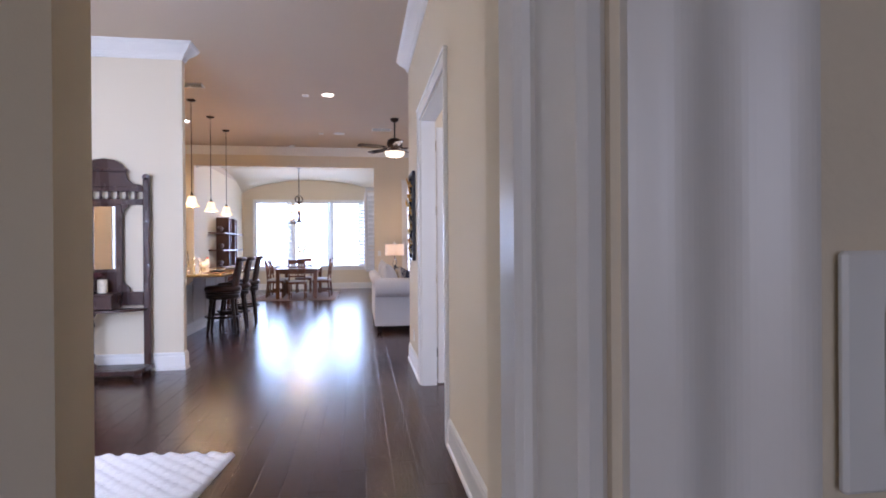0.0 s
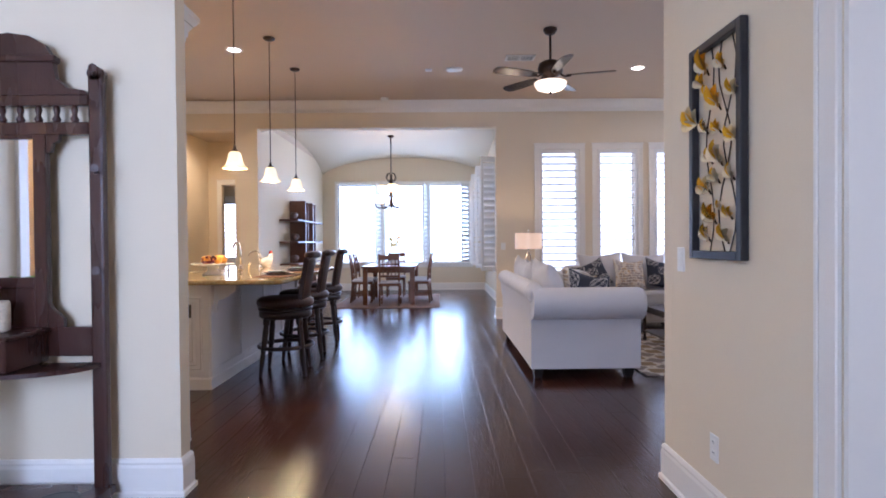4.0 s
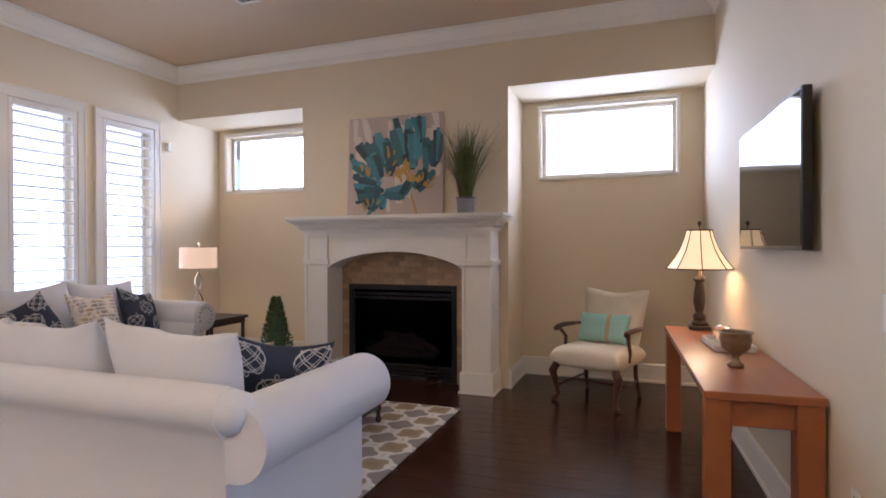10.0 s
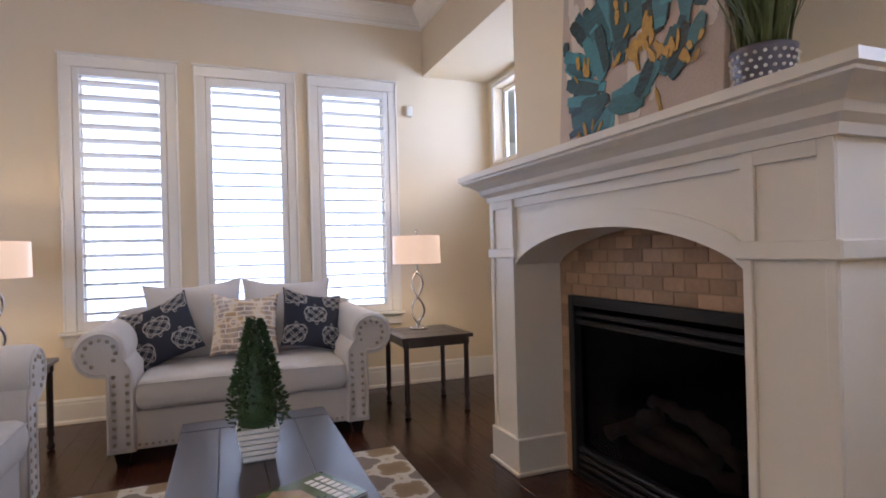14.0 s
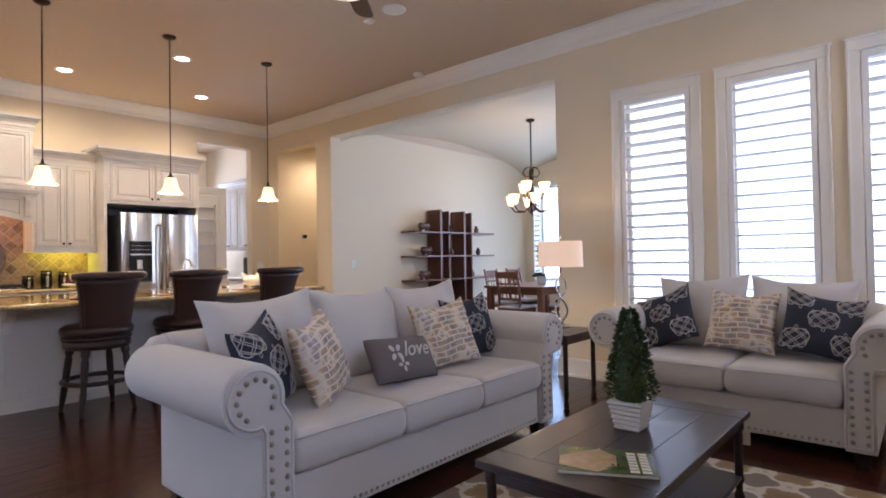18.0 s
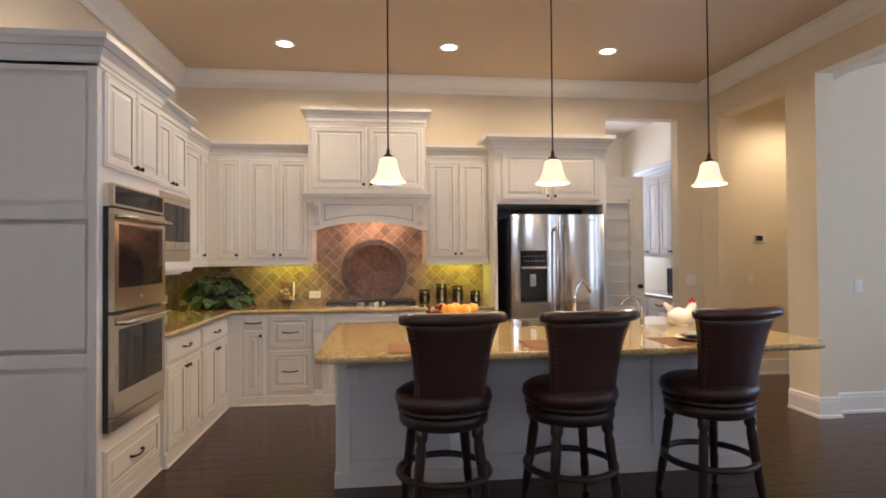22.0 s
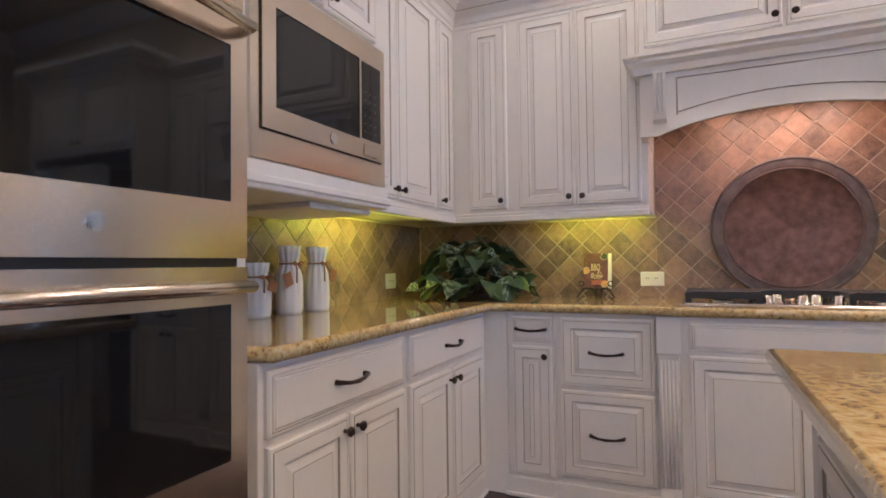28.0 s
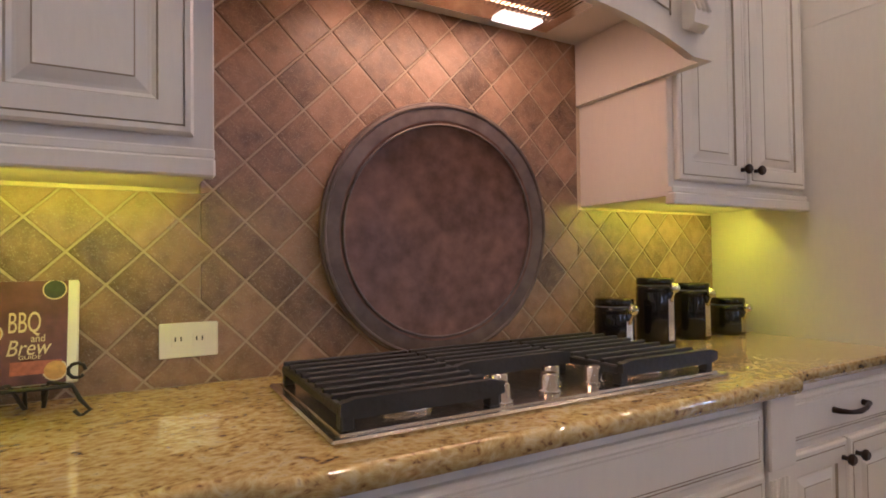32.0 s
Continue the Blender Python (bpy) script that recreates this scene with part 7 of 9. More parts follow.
part("picture", boxed(-0.03, 0.05, -0.0150, -0.0146, 0.075, 0.10), material("meat_print", (0.42, 0.13, 0.07), 0.35, vary=0.8, grain=70), bk).matrix_basis = pose(0, 0, 0, -12)
bm = bmesh.new()
for s in (-1, 1):
    tube(bm, [(s * 0.015, 0.06, 0.0), (s * 0.03, 0.0, 0.06), (s * 0.07, -0.03, 0.055), (s * 0.085, -0.05, 0.03), (s * 0.10, -0.05, 0.01), (s * 0.085, -0.05, 0.0), (s * 0.075, -0.05, 0.012)], 0.004, 6)
    tube(bm, [(s * 0.015, 0.065, 0.0), (s * 0.015, 0.05, 0.055), (s * 0.012, 0.055, 0.16)], 0.004, 6)
    tube(bm, [(s * (0.078 + 0.014 * math.cos(a)), -0.036, 0.083 + 0.014 * math.sin(a)) for a in [k * 0.7 for k in range(9)]], 0.0035, 6)
tube(bm, [(-0.07, -0.035, 0.055), (0.07, -0.035, 0.055)], 0.004, 6)
part("wire_easel", bm, IRON, bk, "black scrolled wire easel")

# cloth-wrapped bottles
CLOTH = material("white_cotton", (0.78, 0.76, 0.74), 0.9, vary=0.05, grain=120, bump=0.06)
LEATHER = material("tan_leather_tag", (0.30, 0.13, 0.06), 0.7, vary=0.15)
for x, y, h, s in ((-3.46, 6.905, 0.215, 1), (-3.645, 6.91, 0.285, 2), (-3.82, 6.92, 0.285, 3)):
    bt = thing("wrapped_jar", pose(x, y, CT), "white cloth jar cover tied with cord and a leather tag", "jar", "wrapped jars")
    rnd = random.Random(s)
    bm, rows = bmesh.new(), []
    for r, z in ((0.050, 0), (0.055, 0.012), (0.056, h * 0.25), (0.054, h * 0.45), (0.050, h * 0.58), (0.040, h * 0.68), (0.034, h * 0.735), (0.037, h * 0.79), (0.043, h * 0.88), (0.048, h), (0.043, h), (0.028, h * 0.85)):
        wave = 0.012 if z < h * 0.4 else 0.05 + 0.06 * max(0, 1 - abs(z / h - 0.75) * 4)
        rows.append(ring(bm, [(q * math.cos(6.283 * k / 48), q * math.sin(6.283 * k / 48), z) for k in range(48) for q in (r * (1 + wave * math.sin(11 * k / 48 * 6.283 + s) + 0.4 * wave * math.sin(5 * k / 48 * 6.283 + 2 * s)),)]))
    for a, b in zip(rows, rows[1:]):
        bridge(bm, a, b)
    bm.faces.new(rows[0][::-1])
    bm.faces.new(rows[-1])
    part("cloth", bm, CLOTH, bt)
    part("cord", tubed([(0.038 * math.cos(0.4 * k), 0.038 * math.sin(0.4 * k), h * 0.74) for k in range(16)], 0.004, 5, closed=True), material("jute", (0.35, 0.22, 0.13), 0.9), bt)
    for q in (-1, 1):
        part("bow_loop", tubed([(q * 0.003, 0.042, h * 0.735), (q * 0.022, 0.052, h * 0.77), (q * 0.034, 0.05, h * 0.74), (q * 0.020, 0.05, h * 0.715), (q * 0.003, 0.042, h * 0.735)], 0.0035, 5), LEATHER, bt)
        part("bow_tail", tubed([(q * 0.003, 0.043, h * 0.735), (q * 0.016, 0.056, h * 0.64), (q * 0.022, 0.060, h * (0.52 - 0.06 * q))], 0.0032, 5), LEATHER, bt)
    part("tag", boxed(-0.024, 0.024, 0.059, 0.063, h * 0.47, h * 0.67, 0.002), LEATHER, bt, "brown leather tag").matrix_basis = pose(0, 0, 0, 0, 20 * (-1) ** s, 0) @ pose(0.02, 0, 0)

# pendants
PSH = glowing("lit_pendant_glass", (1.0, 0.74, 0.38), 0.95, (0.9, 0.85, 0.7))
PRIM = glowing("amber_pendant_rim", (1.0, 0.55, 0.10), 0.75, (0.8, 0.6, 0.3))


def pendant(m):
    ob = thing("pendant_light", m, "lit frosted bell pendant on a bronze chain and rod", "lamp", "island pendants")
    part("canopy", lathed([(0.065, 0.0), (0.065, -0.008), (0.05, -0.022), (0.015, -0.03)], z=ZC - 0.001, seg=24), BRONZE, ob)
    bm = bmesh.new()
    for k in range(9):
        z = ZC - 0.045 - 0.028 * k
        pts = [(0.007 * math.cos(a), 0, z + 0.017 * math.sin(a)) if k % 2 else (0, 0.007 * math.cos(a), z + 0.017 * math.sin(a)) for a in [i * 0.785 for i in range(8)]]
        tube(bm, pts, 0.0022, 5, closed=True)
    part("chain", bm, BRONZE, ob)
    part("rod", tubed([(0, 0, 2.15), (0, 0, ZC - 0.28)], 0.0052, 8), BRONZE, ob)
    part("socket_cap", lathed([(0.008, 2.16), (0.012, 2.14), (0.012, 2.125), (0.03, 2.11), (0.036, 2.095), (0.034, 2.09)], seg=20), BRONZE, ob)
    prof = [(0.036, 2.097), (0.052, 2.085), (0.060, 2.05), (0.068, 2.01), (0.084, 1.972), (0.108, 1.947)]
    bm = bmesh.new()
    lathe(bm, prof, seg=28, cap=False)
    lathe(bm, [(r - 0.004, z - 0.001) for r, z in prof[::-1]], seg=28, cap=False)
    shade = part("shade", bm, PSH, ob, "glowing frosted glass bell shade")
    part("rim", tubed([(0.107 * math.cos(k * 0.2244), 0.107 * math.sin(k * 0.2244), 1.947) for k in range(28)], 0.005, 6, closed=True), PRIM, shade, "amber glass rim")
    return ob


for y in (9.03, 10.10, 11.19):
    pendant(pose(-2.285, y, 0))

# bar stools
LEATH = material("brown_leather", (0.036, 0.0145, 0.011), 0.32, vary=0.3, grain=30, bump=0.06, large=4)
EBON = material("espresso_turned_wood", (0.022, 0.011, 0.009), 0.3, vary=0.2, grain=20)
BRASS = material("brass_nail", (0.30, 0.22, 0.12), 0.35, metal=1.0)


def stool(m):
    """A swivel stool facing local +y, its back towards -y."""
    ob = thing("bar_stool", m, "dark leather swivel bar stool with a rolled back", "stool", "island stools")
    part("seat", lathed([(0.20, 0.615), (0.235, 0.625), (0.247, 0.65), (0.24, 0.685), (0.21, 0.705), (0.10, 0.715), (0.001, 0.715)], seg=32, cap=False), LEATH, ob)
    part("seat_frame", lathed([(0.20, 0.585), (0.232, 0.59), (0.235, 0.60), (0.228, 0.613), (0.12, 0.618)], seg=32), EBON, ob)
    bm = bmesh.new()
    for k in range(40):
        a = 6.283 * k / 40
        bmesh.ops.create_icosphere(bm, subdivisions=1, radius=0.0035, matrix=Matrix.Translation((0.238 * math.cos(a), 0.238 * math.sin(a), 0.625)))
    part("nailheads", bm, BRASS, ob, "", "stuff")
    n, rows = 14, []
    bm = bmesh.new()
    for side in (0, 1):
        for j in range(9):
            v = j / 8
            w, z = 0.172 + 0.062 * v ** 2.6, 0.60 + 0.49 * v
            row = []
            for i in range(n + 1):
                u = i / n * 2 - 1
                y = -0.205 - 0.075 * v ** 1.5 + 0.05 * u * u + (0.045 if side else 0) * (1 if abs(u) < 0.99 else 0.6)
                row.append(bm.verts.new((w * u, y, z)))
            rows.append(row)
    for s in (0, 9):
        for a, b in zip(rows[s:s + 8], rows[s + 1:s + 9]):
            for i in range(n):
                q = (a[i], a[i + 1], b[i + 1], b[i])
                bm.faces.new(q if s == 0 else q[::-1]).smooth = True
    for j in range(8):
        for i in (0, n):
            bm.faces.new((rows[j][i], rows[j + 1][i], rows[j + 10][i], rows[j + 9][i]))
    for i in range(n):
        bm.faces.new((rows[0][i], rows[0][i + 1], rows[9][i + 1], rows[9][i]))
        bm.faces.new((rows[8][i], rows[8][i + 1], rows[17][i + 1], rows[17][i]))
    back = part("backrest", fixed(bm), LEATH, ob)
    bm = bmesh.new()
    tube(bm, [(0.240 * (i / 12 * 2 - 1), -0.285 + 0.055 * (i / 12 * 2 - 1) ** 2, 1.095) for i in range(13)], [0.034 if 0 < i < 12 else 0.030 for i in range(13)], 12)
    part("top_roll", bm, LEATH, back, "rolled leather top")
    for s in (-1, 1):
        part("roll_end", tubed([(s * 0.238, -0.230, 1.095), (s * 0.254, -0.228, 1.095), (s * 0.260, -0.227, 1.095)], [0.03, 0.024, 0.008], 12), EBON, back)
    bm = bmesh.new()
    for s in (-1, 1):
        for j in range(18):
            v = 0.08 + 0.84 * j / 17
            w = (0.172 + 0.062 * v ** 2.6) * 0.90
            bmesh.ops.create_icosphere(bm, subdivisions=1, radius=0.0032, matrix=Matrix.Translation((s * w, -0.209 - 0.075 * v ** 1.5 + 0.05 * 0.81, 0.60 + 0.49 * v)))
    part("back_nailheads", bm, BRASS, back, "", "stuff")
    part("swivel", lathed([(0.10, 0.55), (0.10, 0.585), (0.19, 0.586)], seg=20), IRON, ob)
    part("apron_ring", lathed([(0.18, 0.515), (0.21, 0.515), (0.225, 0.53), (0.225, 0.575), (0.215, 0.584), (0.18, 0.584)], seg=32), EBON, ob)
    for k in range(4):
        a = radians(45 + 90 * k)
        leg = bmesh.new()
        pts = []
        for h, r in ((0.0, 0.017), (0.05, 0.017), (0.12, 0.022), (0.18, 0.024), (0.21, 0.020), (0.24, 0.024), (0.42, 0.026), (0.45, 0.020), (0.47, 0.03), (0.54, 0.03)):
            rad = 0.19 + 0.07 * (1 - h / 0.54) ** 1.1
            pts.append(((rad * math.cos(a), rad * math.sin(a), h), r))
        tube(leg, [p for p, _ in pts], [r for _, r in pts], 10)
        part("leg", leg, EBON, ob)
    bm = bmesh.new()
    tube(bm, [(0.228 * math.cos(6.283 * k / 36), 0.228 * math.sin(6.283 * k / 36), 0.255) for k in range(36)], 0.019, 8, closed=True)
    part("foot_ring", bm, EBON, ob, "round wooden foot ring")
    for o in ob.children_recursive:
        o.data.transform(Matrix.Diagonal((1.12, 1.10, 1.045, 1)))
    return ob


first = stool(pose(-1.92, 9.33, 0, 0, 0, 96))
for x, y, a in ((-1.92, 10.07, 97), (-1.92, 10.93, 97)):
    copy_thing(first, pose(x, y, 0, 0, 0, a))

# on the island: sink taps, plates, fruit stand, hen
def tap(x, y, h, reach, r, name, label, turn=0):
    ob = thing(name, pose(x, y, IT, 0, 0, turn), label, "tap")
    part("spout", tubed([(0, 0, 0.0), (0, 0, h * 0.65), (-reach * 0.12, 0, h * 0.88), (-reach * 0.45, 0, h), (-reach * 0.8, 0, h * 0.9), (-reach, 0, h * 0.72)], r, 10), CHROME, ob)
    part("base", lathed([(r * 2.2, 0), (r * 2.2, 0.012), (r * 1.5, 0.02), (r * 1.5, 0.05)], seg=16), CHROME, ob)
    return ob


t = tap(-2.74, 10.40, 0.34, 0.24, 0.013, "kitchen_tap", "tall brushed gooseneck kitchen tap", -50)
part("handle", tubed([(0, 0.10, 0.0), (0, 0.10, 0.06), (0.03, 0.11, 0.09)], 0.012, 8), CHROME, t)
part("sprayer", lathed([(0.02, 0), (0.02, 0.01), (0.012, 0.02), (0.015, 0.08), (0.008, 0.10)], 0, -0.14, 0, 14), CHROME, t)
tap(-2.66, 10.88, 0.22, 0.16, 0.007, "filter_tap", "small curved filtered-water tap", 40)
sk = thing("kitchen_sink", pose(-2.98, 10.35, IT + 0.001), "stainless undermount sink in the island", "sink")
part("rim", boxed(-0.17, 0.17, -0.36, 0.36, 0.0, 0.002), STEEL, sk)
PLATE = material("white_china", (0.80, 0.79, 0.76), 0.15, vary=0.02, bump=0)
WOODP = material("brown_charger", (0.10, 0.05, 0.03), 0.5, vary=0.2)
MAT = material("woven_placemat", (0.16, 0.07, 0.03), 0.85, vary=0.25, grain=160, bump=0.1)
for y in (9.25, 10.05, 10.88):
    pm = thing("placemat", pose(-1.98, y, IT), "brown woven placemat on the island", "placemat", "placemats")
    part("mat", boxed(-0.16, 0.16, -0.23, 0.23, 0.0, 0.004, 0.002), MAT, pm)
    ps = thing("plate_setting", pose(-1.99, y + 0.06, IT + 0.004), "stacked white plate, brown charger and clear bowl", "plates", "place settings")
    part("plate", lathed([(0.09, 0), (0.10, 0.004), (0.155, 0.018), (0.158, 0.021), (0.10, 0.010), (0.02, 0.008)], seg=32), PLATE, ps)
    part("charger", lathed([(0.08, 0.011), (0.09, 0.013), (0.125, 0.026), (0.128, 0.029), (0.08, 0.018)], seg=32), WOODP, ps)
    part("bowl", lathed([(0.05, 0.0185), (0.06, 0.02), (0.095, 0.040), (0.092, 0.040), (0.055, 0.024)], seg=28), material("blue_glass", (0.35, 0.45, 0.5), 0.1, spec=0.8), ps)
fs = thing("cake_stand", pose(-2.68, 9.47, IT), "white pedestal cake stand", "stand")
part("pedestal", lathed([(0.10, 0), (0.10, 0.01), (0.07, 0.03), (0.05, 0.055), (0.06, 0.085), (0.17, 0.098), (0.198, 0.104), (0.202, 0.116), (0.19, 0.112), (0.02, 0.107)], seg=36), PLATE, fs)
ORANGE = material("orange_peel", (0.75, 0.32, 0.02), 0.4, vary=0.08, grain=160, bump=0.06)
GRAPE = material("red_grape", (0.13, 0.015, 0.025), 0.2, vary=0.2)
rnd = random.Random(4)
for k, (x, y) in enumerate(((0.04, -0.02), (0.05, 0.06), (-0.05, 0.02), (0.0, 0.11), (-0.04, -0.06))):
    bm = bmesh.new()
    bmesh.ops.create_uvsphere(bm, u_segments=16, v_segments=10, radius=0.044)
    for f in bm.faces:
        f.smooth = True
    o = tagged(part("orange", bm, ORANGE, None, "bright orange fruit on a white stand"), category="orange", group="oranges")
    o.location = (-2.68 + x * 1.25, 9.49 + y * 1.25, IT + 0.150)
gr = thing("grapes", pose(-2.67, 9.36, IT + 0.112), "bunch of red grapes on a white stand", "grapes")
for k in range(26):
    bm = bmesh.new()
    bmesh.ops.create_icosphere(bm, subdivisions=2, radius=0.013)
    for f in bm.faces:
        f.smooth = True
    o = part("grape", bm, GRAPE, gr)
    o.location = (rnd.uniform(-0.06, 0.06), rnd.uniform(-0.06, 0.05), 0.015 + rnd.random() ** 2 * 0.06)
HEN = material("white_glazed_ceramic", (0.80, 0.76, 0.70), 0.2, vary=0.04)
hen = thing("ceramic_hen", pose(-2.69, 11.21, IT, 0, 0, 60), "white ceramic hen ornament with a red comb", "ornament")
part("body", fixed(tubed([(-0.10, 0, 0.10), (-0.085, 0, 0.075), (-0.03, 0, 0.065), (0.03, 0, 0.07), (0.065, 0, 0.10), (0.075, 0, 0.15), (0.085, 0, 0.175)], [0.012, 0.05, 0.072, 0.066, 0.045, 0.03, 0.018], 16)), HEN, hen)
part("tail", fixed(prism(bmesh.new(), [(-0.07, 0.07), (-0.13, 0.16), (-0.11, 0.17), (-0.04, 0.12)], "y", -0.02, 0.02)), HEN, hen)
part("comb", fixed(prism(bmesh.new(), [(0.05, 0.175), (0.05, 0.21), (0.065, 0.195), (0.075, 0.22), (0.085, 0.195), (0.10, 0.205), (0.095, 0.175)], "y", -0.007, 0.007)), material("red_glaze", (0.5, 0.03, 0.02), 0.25), hen, "red comb")
part("foot", lathed([(0.05, 0), (0.05, 0.012), (0.03, 0.02)], seg=18), HEN, hen)

# under-cabinet strips
STRIP = glowing("yellow_strip", (1.0, 0.90, 0.06), 2.4)
for m, a, b in ((UW, 7.70, 8.22), (UW, 9.56, 10.10), (US, 3.90, 4.45)):
    o = thing("under_cabinet_strip", m, "thin glowing yellow light under the wall cabinets", "lamp", "cabinet strip lights")
    part("housing", boxed(a, b, 0.025, 0.07, 1.400, 1.4118), WHITE, o)
    part("lens", boxed(a + 0.01, b - 0.01, 0.032, 0.062, 1.3965, 1.400), STRIP, o)


# outlets, switches and small wall fittings
def plate(m, w, h, kind, label="white wall plate", dark=False):
    ob = thing({"outlet": "wall_outlet", "switch": "light_switch"}[kind], m, label, kind)
    part("plate", boxed(-w / 2, w / 2, -0.006, 0.0, -h / 2, h / 2, 0.002), WHITE, ob)
    n = max(1, round(max(w, h) / 0.06)) if kind == "outlet" else max(1, round(w / 0.07))
    for i in range(n):
        o = (i - (n - 1) / 2) * (0.045 if kind == "outlet" else 0.046)
        bm = bmesh.new()
        if kind == "outlet":
            x, z = (o, 0) if w > h else (0, o)
            box(bm, x - 0.015, x + 0.015, -0.0075, -0.006, z - 0.014, z + 0.014, 0.001)
            f = part("socket", bm, WHITE, ob)
            part("slots", box(boxed(x - 0.008, x - 0.005, -0.0082, -0.0075, z - 0.002, z + 0.008), x + 0.004, x + 0.007, -0.0082, -0.0075, z - 0.002, z + 0.008), BLACK, f)
        else:
            box(bm, o - 0.017, o + 0.017, -0.010, -0.006, -0.033, 0.033, 0.002)
            part("rocker", bm, WHITE, ob)
    return ob


for y, w, h in ((8.252, 0.125, 0.08), (7.50, 0.118, 0.075)):
    plate(pose(-5.087, y, 1.06, 0, 0, 90), w, h, "outlet", "cream outlet plate on the tiled backsplash")
for x in (-3.40, -4.68):
    plate(pose(x, 6.803, 1.058, 0, 0, 180), 0.118, 0.115 if x > -3.5 else 0.09, "outlet", "cream outlet plate on the tiled backsplash")

# ceiling fittings
BULB = glowing("can_bulb", (1.0, 0.86, 0.66), 14)
for i, (x, y) in enumerate(CANS):
    ob = thing("recessed_light", pose(x, y, ZC - 0.003), "lit round recessed ceiling light", "lamp", "recessed lights")
    bm = bmesh.new()
    lathe(bm, [(0.10, 0.0), (0.10, -0.006), (0.078, -0.009), (0.072, -0.002)], 0, 0, 0, 28, cap=False)
    part("trim_ring", bm, TRIM, ob)
    part("bulb", lathed([(0.071, -0.001), (0.071, -0.003)], seg=28), BULB, ob)
# unseen fixture added for the passage fill
ob = thing("recessed_light", pose(-4.4, 13.9, 3.317), "round recessed light added out of view in the passage", "lamp", "recessed lights")
part("bulb", lathed([(0.075, 0.0), (0.075, -0.004)], seg=24), BULB, ob)


def ceiling_vent(x, y, w, d, a=0):
    ob = thing("ceiling_vent", pose(x, y, ZC - 0.001, 0, 0, a), "white louvred ceiling air vent", "vent", "ceiling vents")
    bm = bmesh.new()
    for q in ((-w / 2, -w / 2 + 0.025, -d / 2, d / 2), (w / 2 - 0.025, w / 2, -d / 2, d / 2), (-w / 2, w / 2, -d / 2, -d / 2 + 0.025), (-w / 2, w / 2, d / 2 - 0.025, d / 2), (-0.01, 0.01, -d / 2, d / 2)):
        box(bm, *q, -0.012, 0.0)
    part("frame", bm, WHITE, ob)
    part("duct", boxed(-w / 2 + 0.02, w / 2 - 0.02, -d / 2 + 0.02, d / 2 - 0.02, -0.003, -0.001), BLACK, ob)
    n = int(d / 0.022)
    for i in range(2, n - 1):
        y = -d / 2 + d * i / n
        part("slat", fixed(prism(bmesh.new(), [(y, -0.010), (y + 0.008, -0.003), (y + 0.010, -0.004), (y + 0.002, -0.011)], "x", -w / 2 + 0.022, w / 2 - 0.022)), WHITE, ob)


ceiling_vent(0.60, 10.79, 0.36, 0.20)
ceiling_vent(2.66, 10.78, 0.36, 0.20)
ceiling_vent(-2.08, 8.25, 0.36, 0.20)
for x, y, r in ((-1.26, 12.66, 0.065), (2.55, 11.05, 0.03)):
    ob = thing("smoke_detector", pose(x, y, ZC - 0.001), "round white ceiling smoke detector", "detector")
    part("cover", lathed([(r, 0), (r, -0.012), (r * 0.85, -0.03), (r * 0.4, -0.036)], seg=24), WHITE, ob)
for x, y in ((-0.54, 11.24), (-0.58, 8.56)):
    ob = thing("motion_sensor", pose(x, y, ZC - 0.001), "small square white ceiling sensor", "sensor")
    part("cover", boxed(-0.045, 0.045, -0.04, 0.04, -0.02, 0, 0.006), WHITE, ob)
ob = thing("ceiling_speaker", pose(-0.20, 11.24, ZC - 0.001), "round white ceiling speaker grille", "speaker")
part("grille", lathed([(0.11, 0), (0.11, -0.006), (0.09, -0.010), (0.04, -0.012)], seg=32), WHITE, ob)

# ceiling fan
fan = thing("ceiling_fan", pose(0.79, 9.88, 0), "bronze five-blade ceiling fan with a lit glass bowl", "fan")
part("canopy", lathed([(0.075, 0), (0.075, -0.02), (0.05, -0.055), (0.018, -0.065)], z=ZC - 0.001, seg=24), BRONZE, fan)
part("downrod", tubed([(0, 0, 3.18), (0, 0, ZC - 0.06)], 0.013, 10), BRONZE, fan)
part("motor", lathed([(0.02, 3.20), (0.06, 3.19), (0.12, 3.16), (0.135, 3.11), (0.13, 3.06), (0.09, 3.03), (0.06, 3.0), (0.075, 2.975), (0.075, 2.95)], seg=32), BRONZE, fan)
part("light_bowl", lathed([(0.17, 2.955), (0.165, 2.92), (0.14, 2.888), (0.08, 2.865), (0.015, 2.858)], seg=32), glowing("lit_bowl", (1.0, 0.78, 0.48), 1.25, (0.9, 0.86, 0.78)), fan, "glowing alabaster glass bowl")
part("finial", lathed([(0.015, 2.859), (0.02, 2.848), (0.006, 2.828)], seg=12), BRONZE, fan)
BLADE = material("fan_blade", (0.045, 0.028, 0.022), 0.2, vary=0.2, grain=10, stretch=(1, 8, 8))
for k in range(5):
    b = bmesh.new()
    rows = []
    for r, w in ((0.17, 0.045), (0.22, 0.055), (0.45, 0.068), (0.62, 0.068), (0.66, 0.05), (0.675, 0.02)):
        rows.append([b.verts.new((r, s * w, 3.02 + s * w * 0.2 + o)) for s, o in ((-1, 0), (1, 0), (1, 0.007), (-1, 0.007))])
    for p, q in zip(rows, rows[1:]):
        bridge(b, p, q, smooth=False)
    b.faces.new(rows[0][::-1])
    b.faces.new(rows[-1])
    o = part("blade", b, BLADE, fan)
    o.matrix_basis = pose(0, 0, 0, 0, 0, -87 + 72 * k)
    o2 = part("blade_iron", tubed([(0.09, 0, 3.05), (0.15, 0, 3.01), (0.22, 0, 3.015)], 0.012, 6), BRONZE, o)

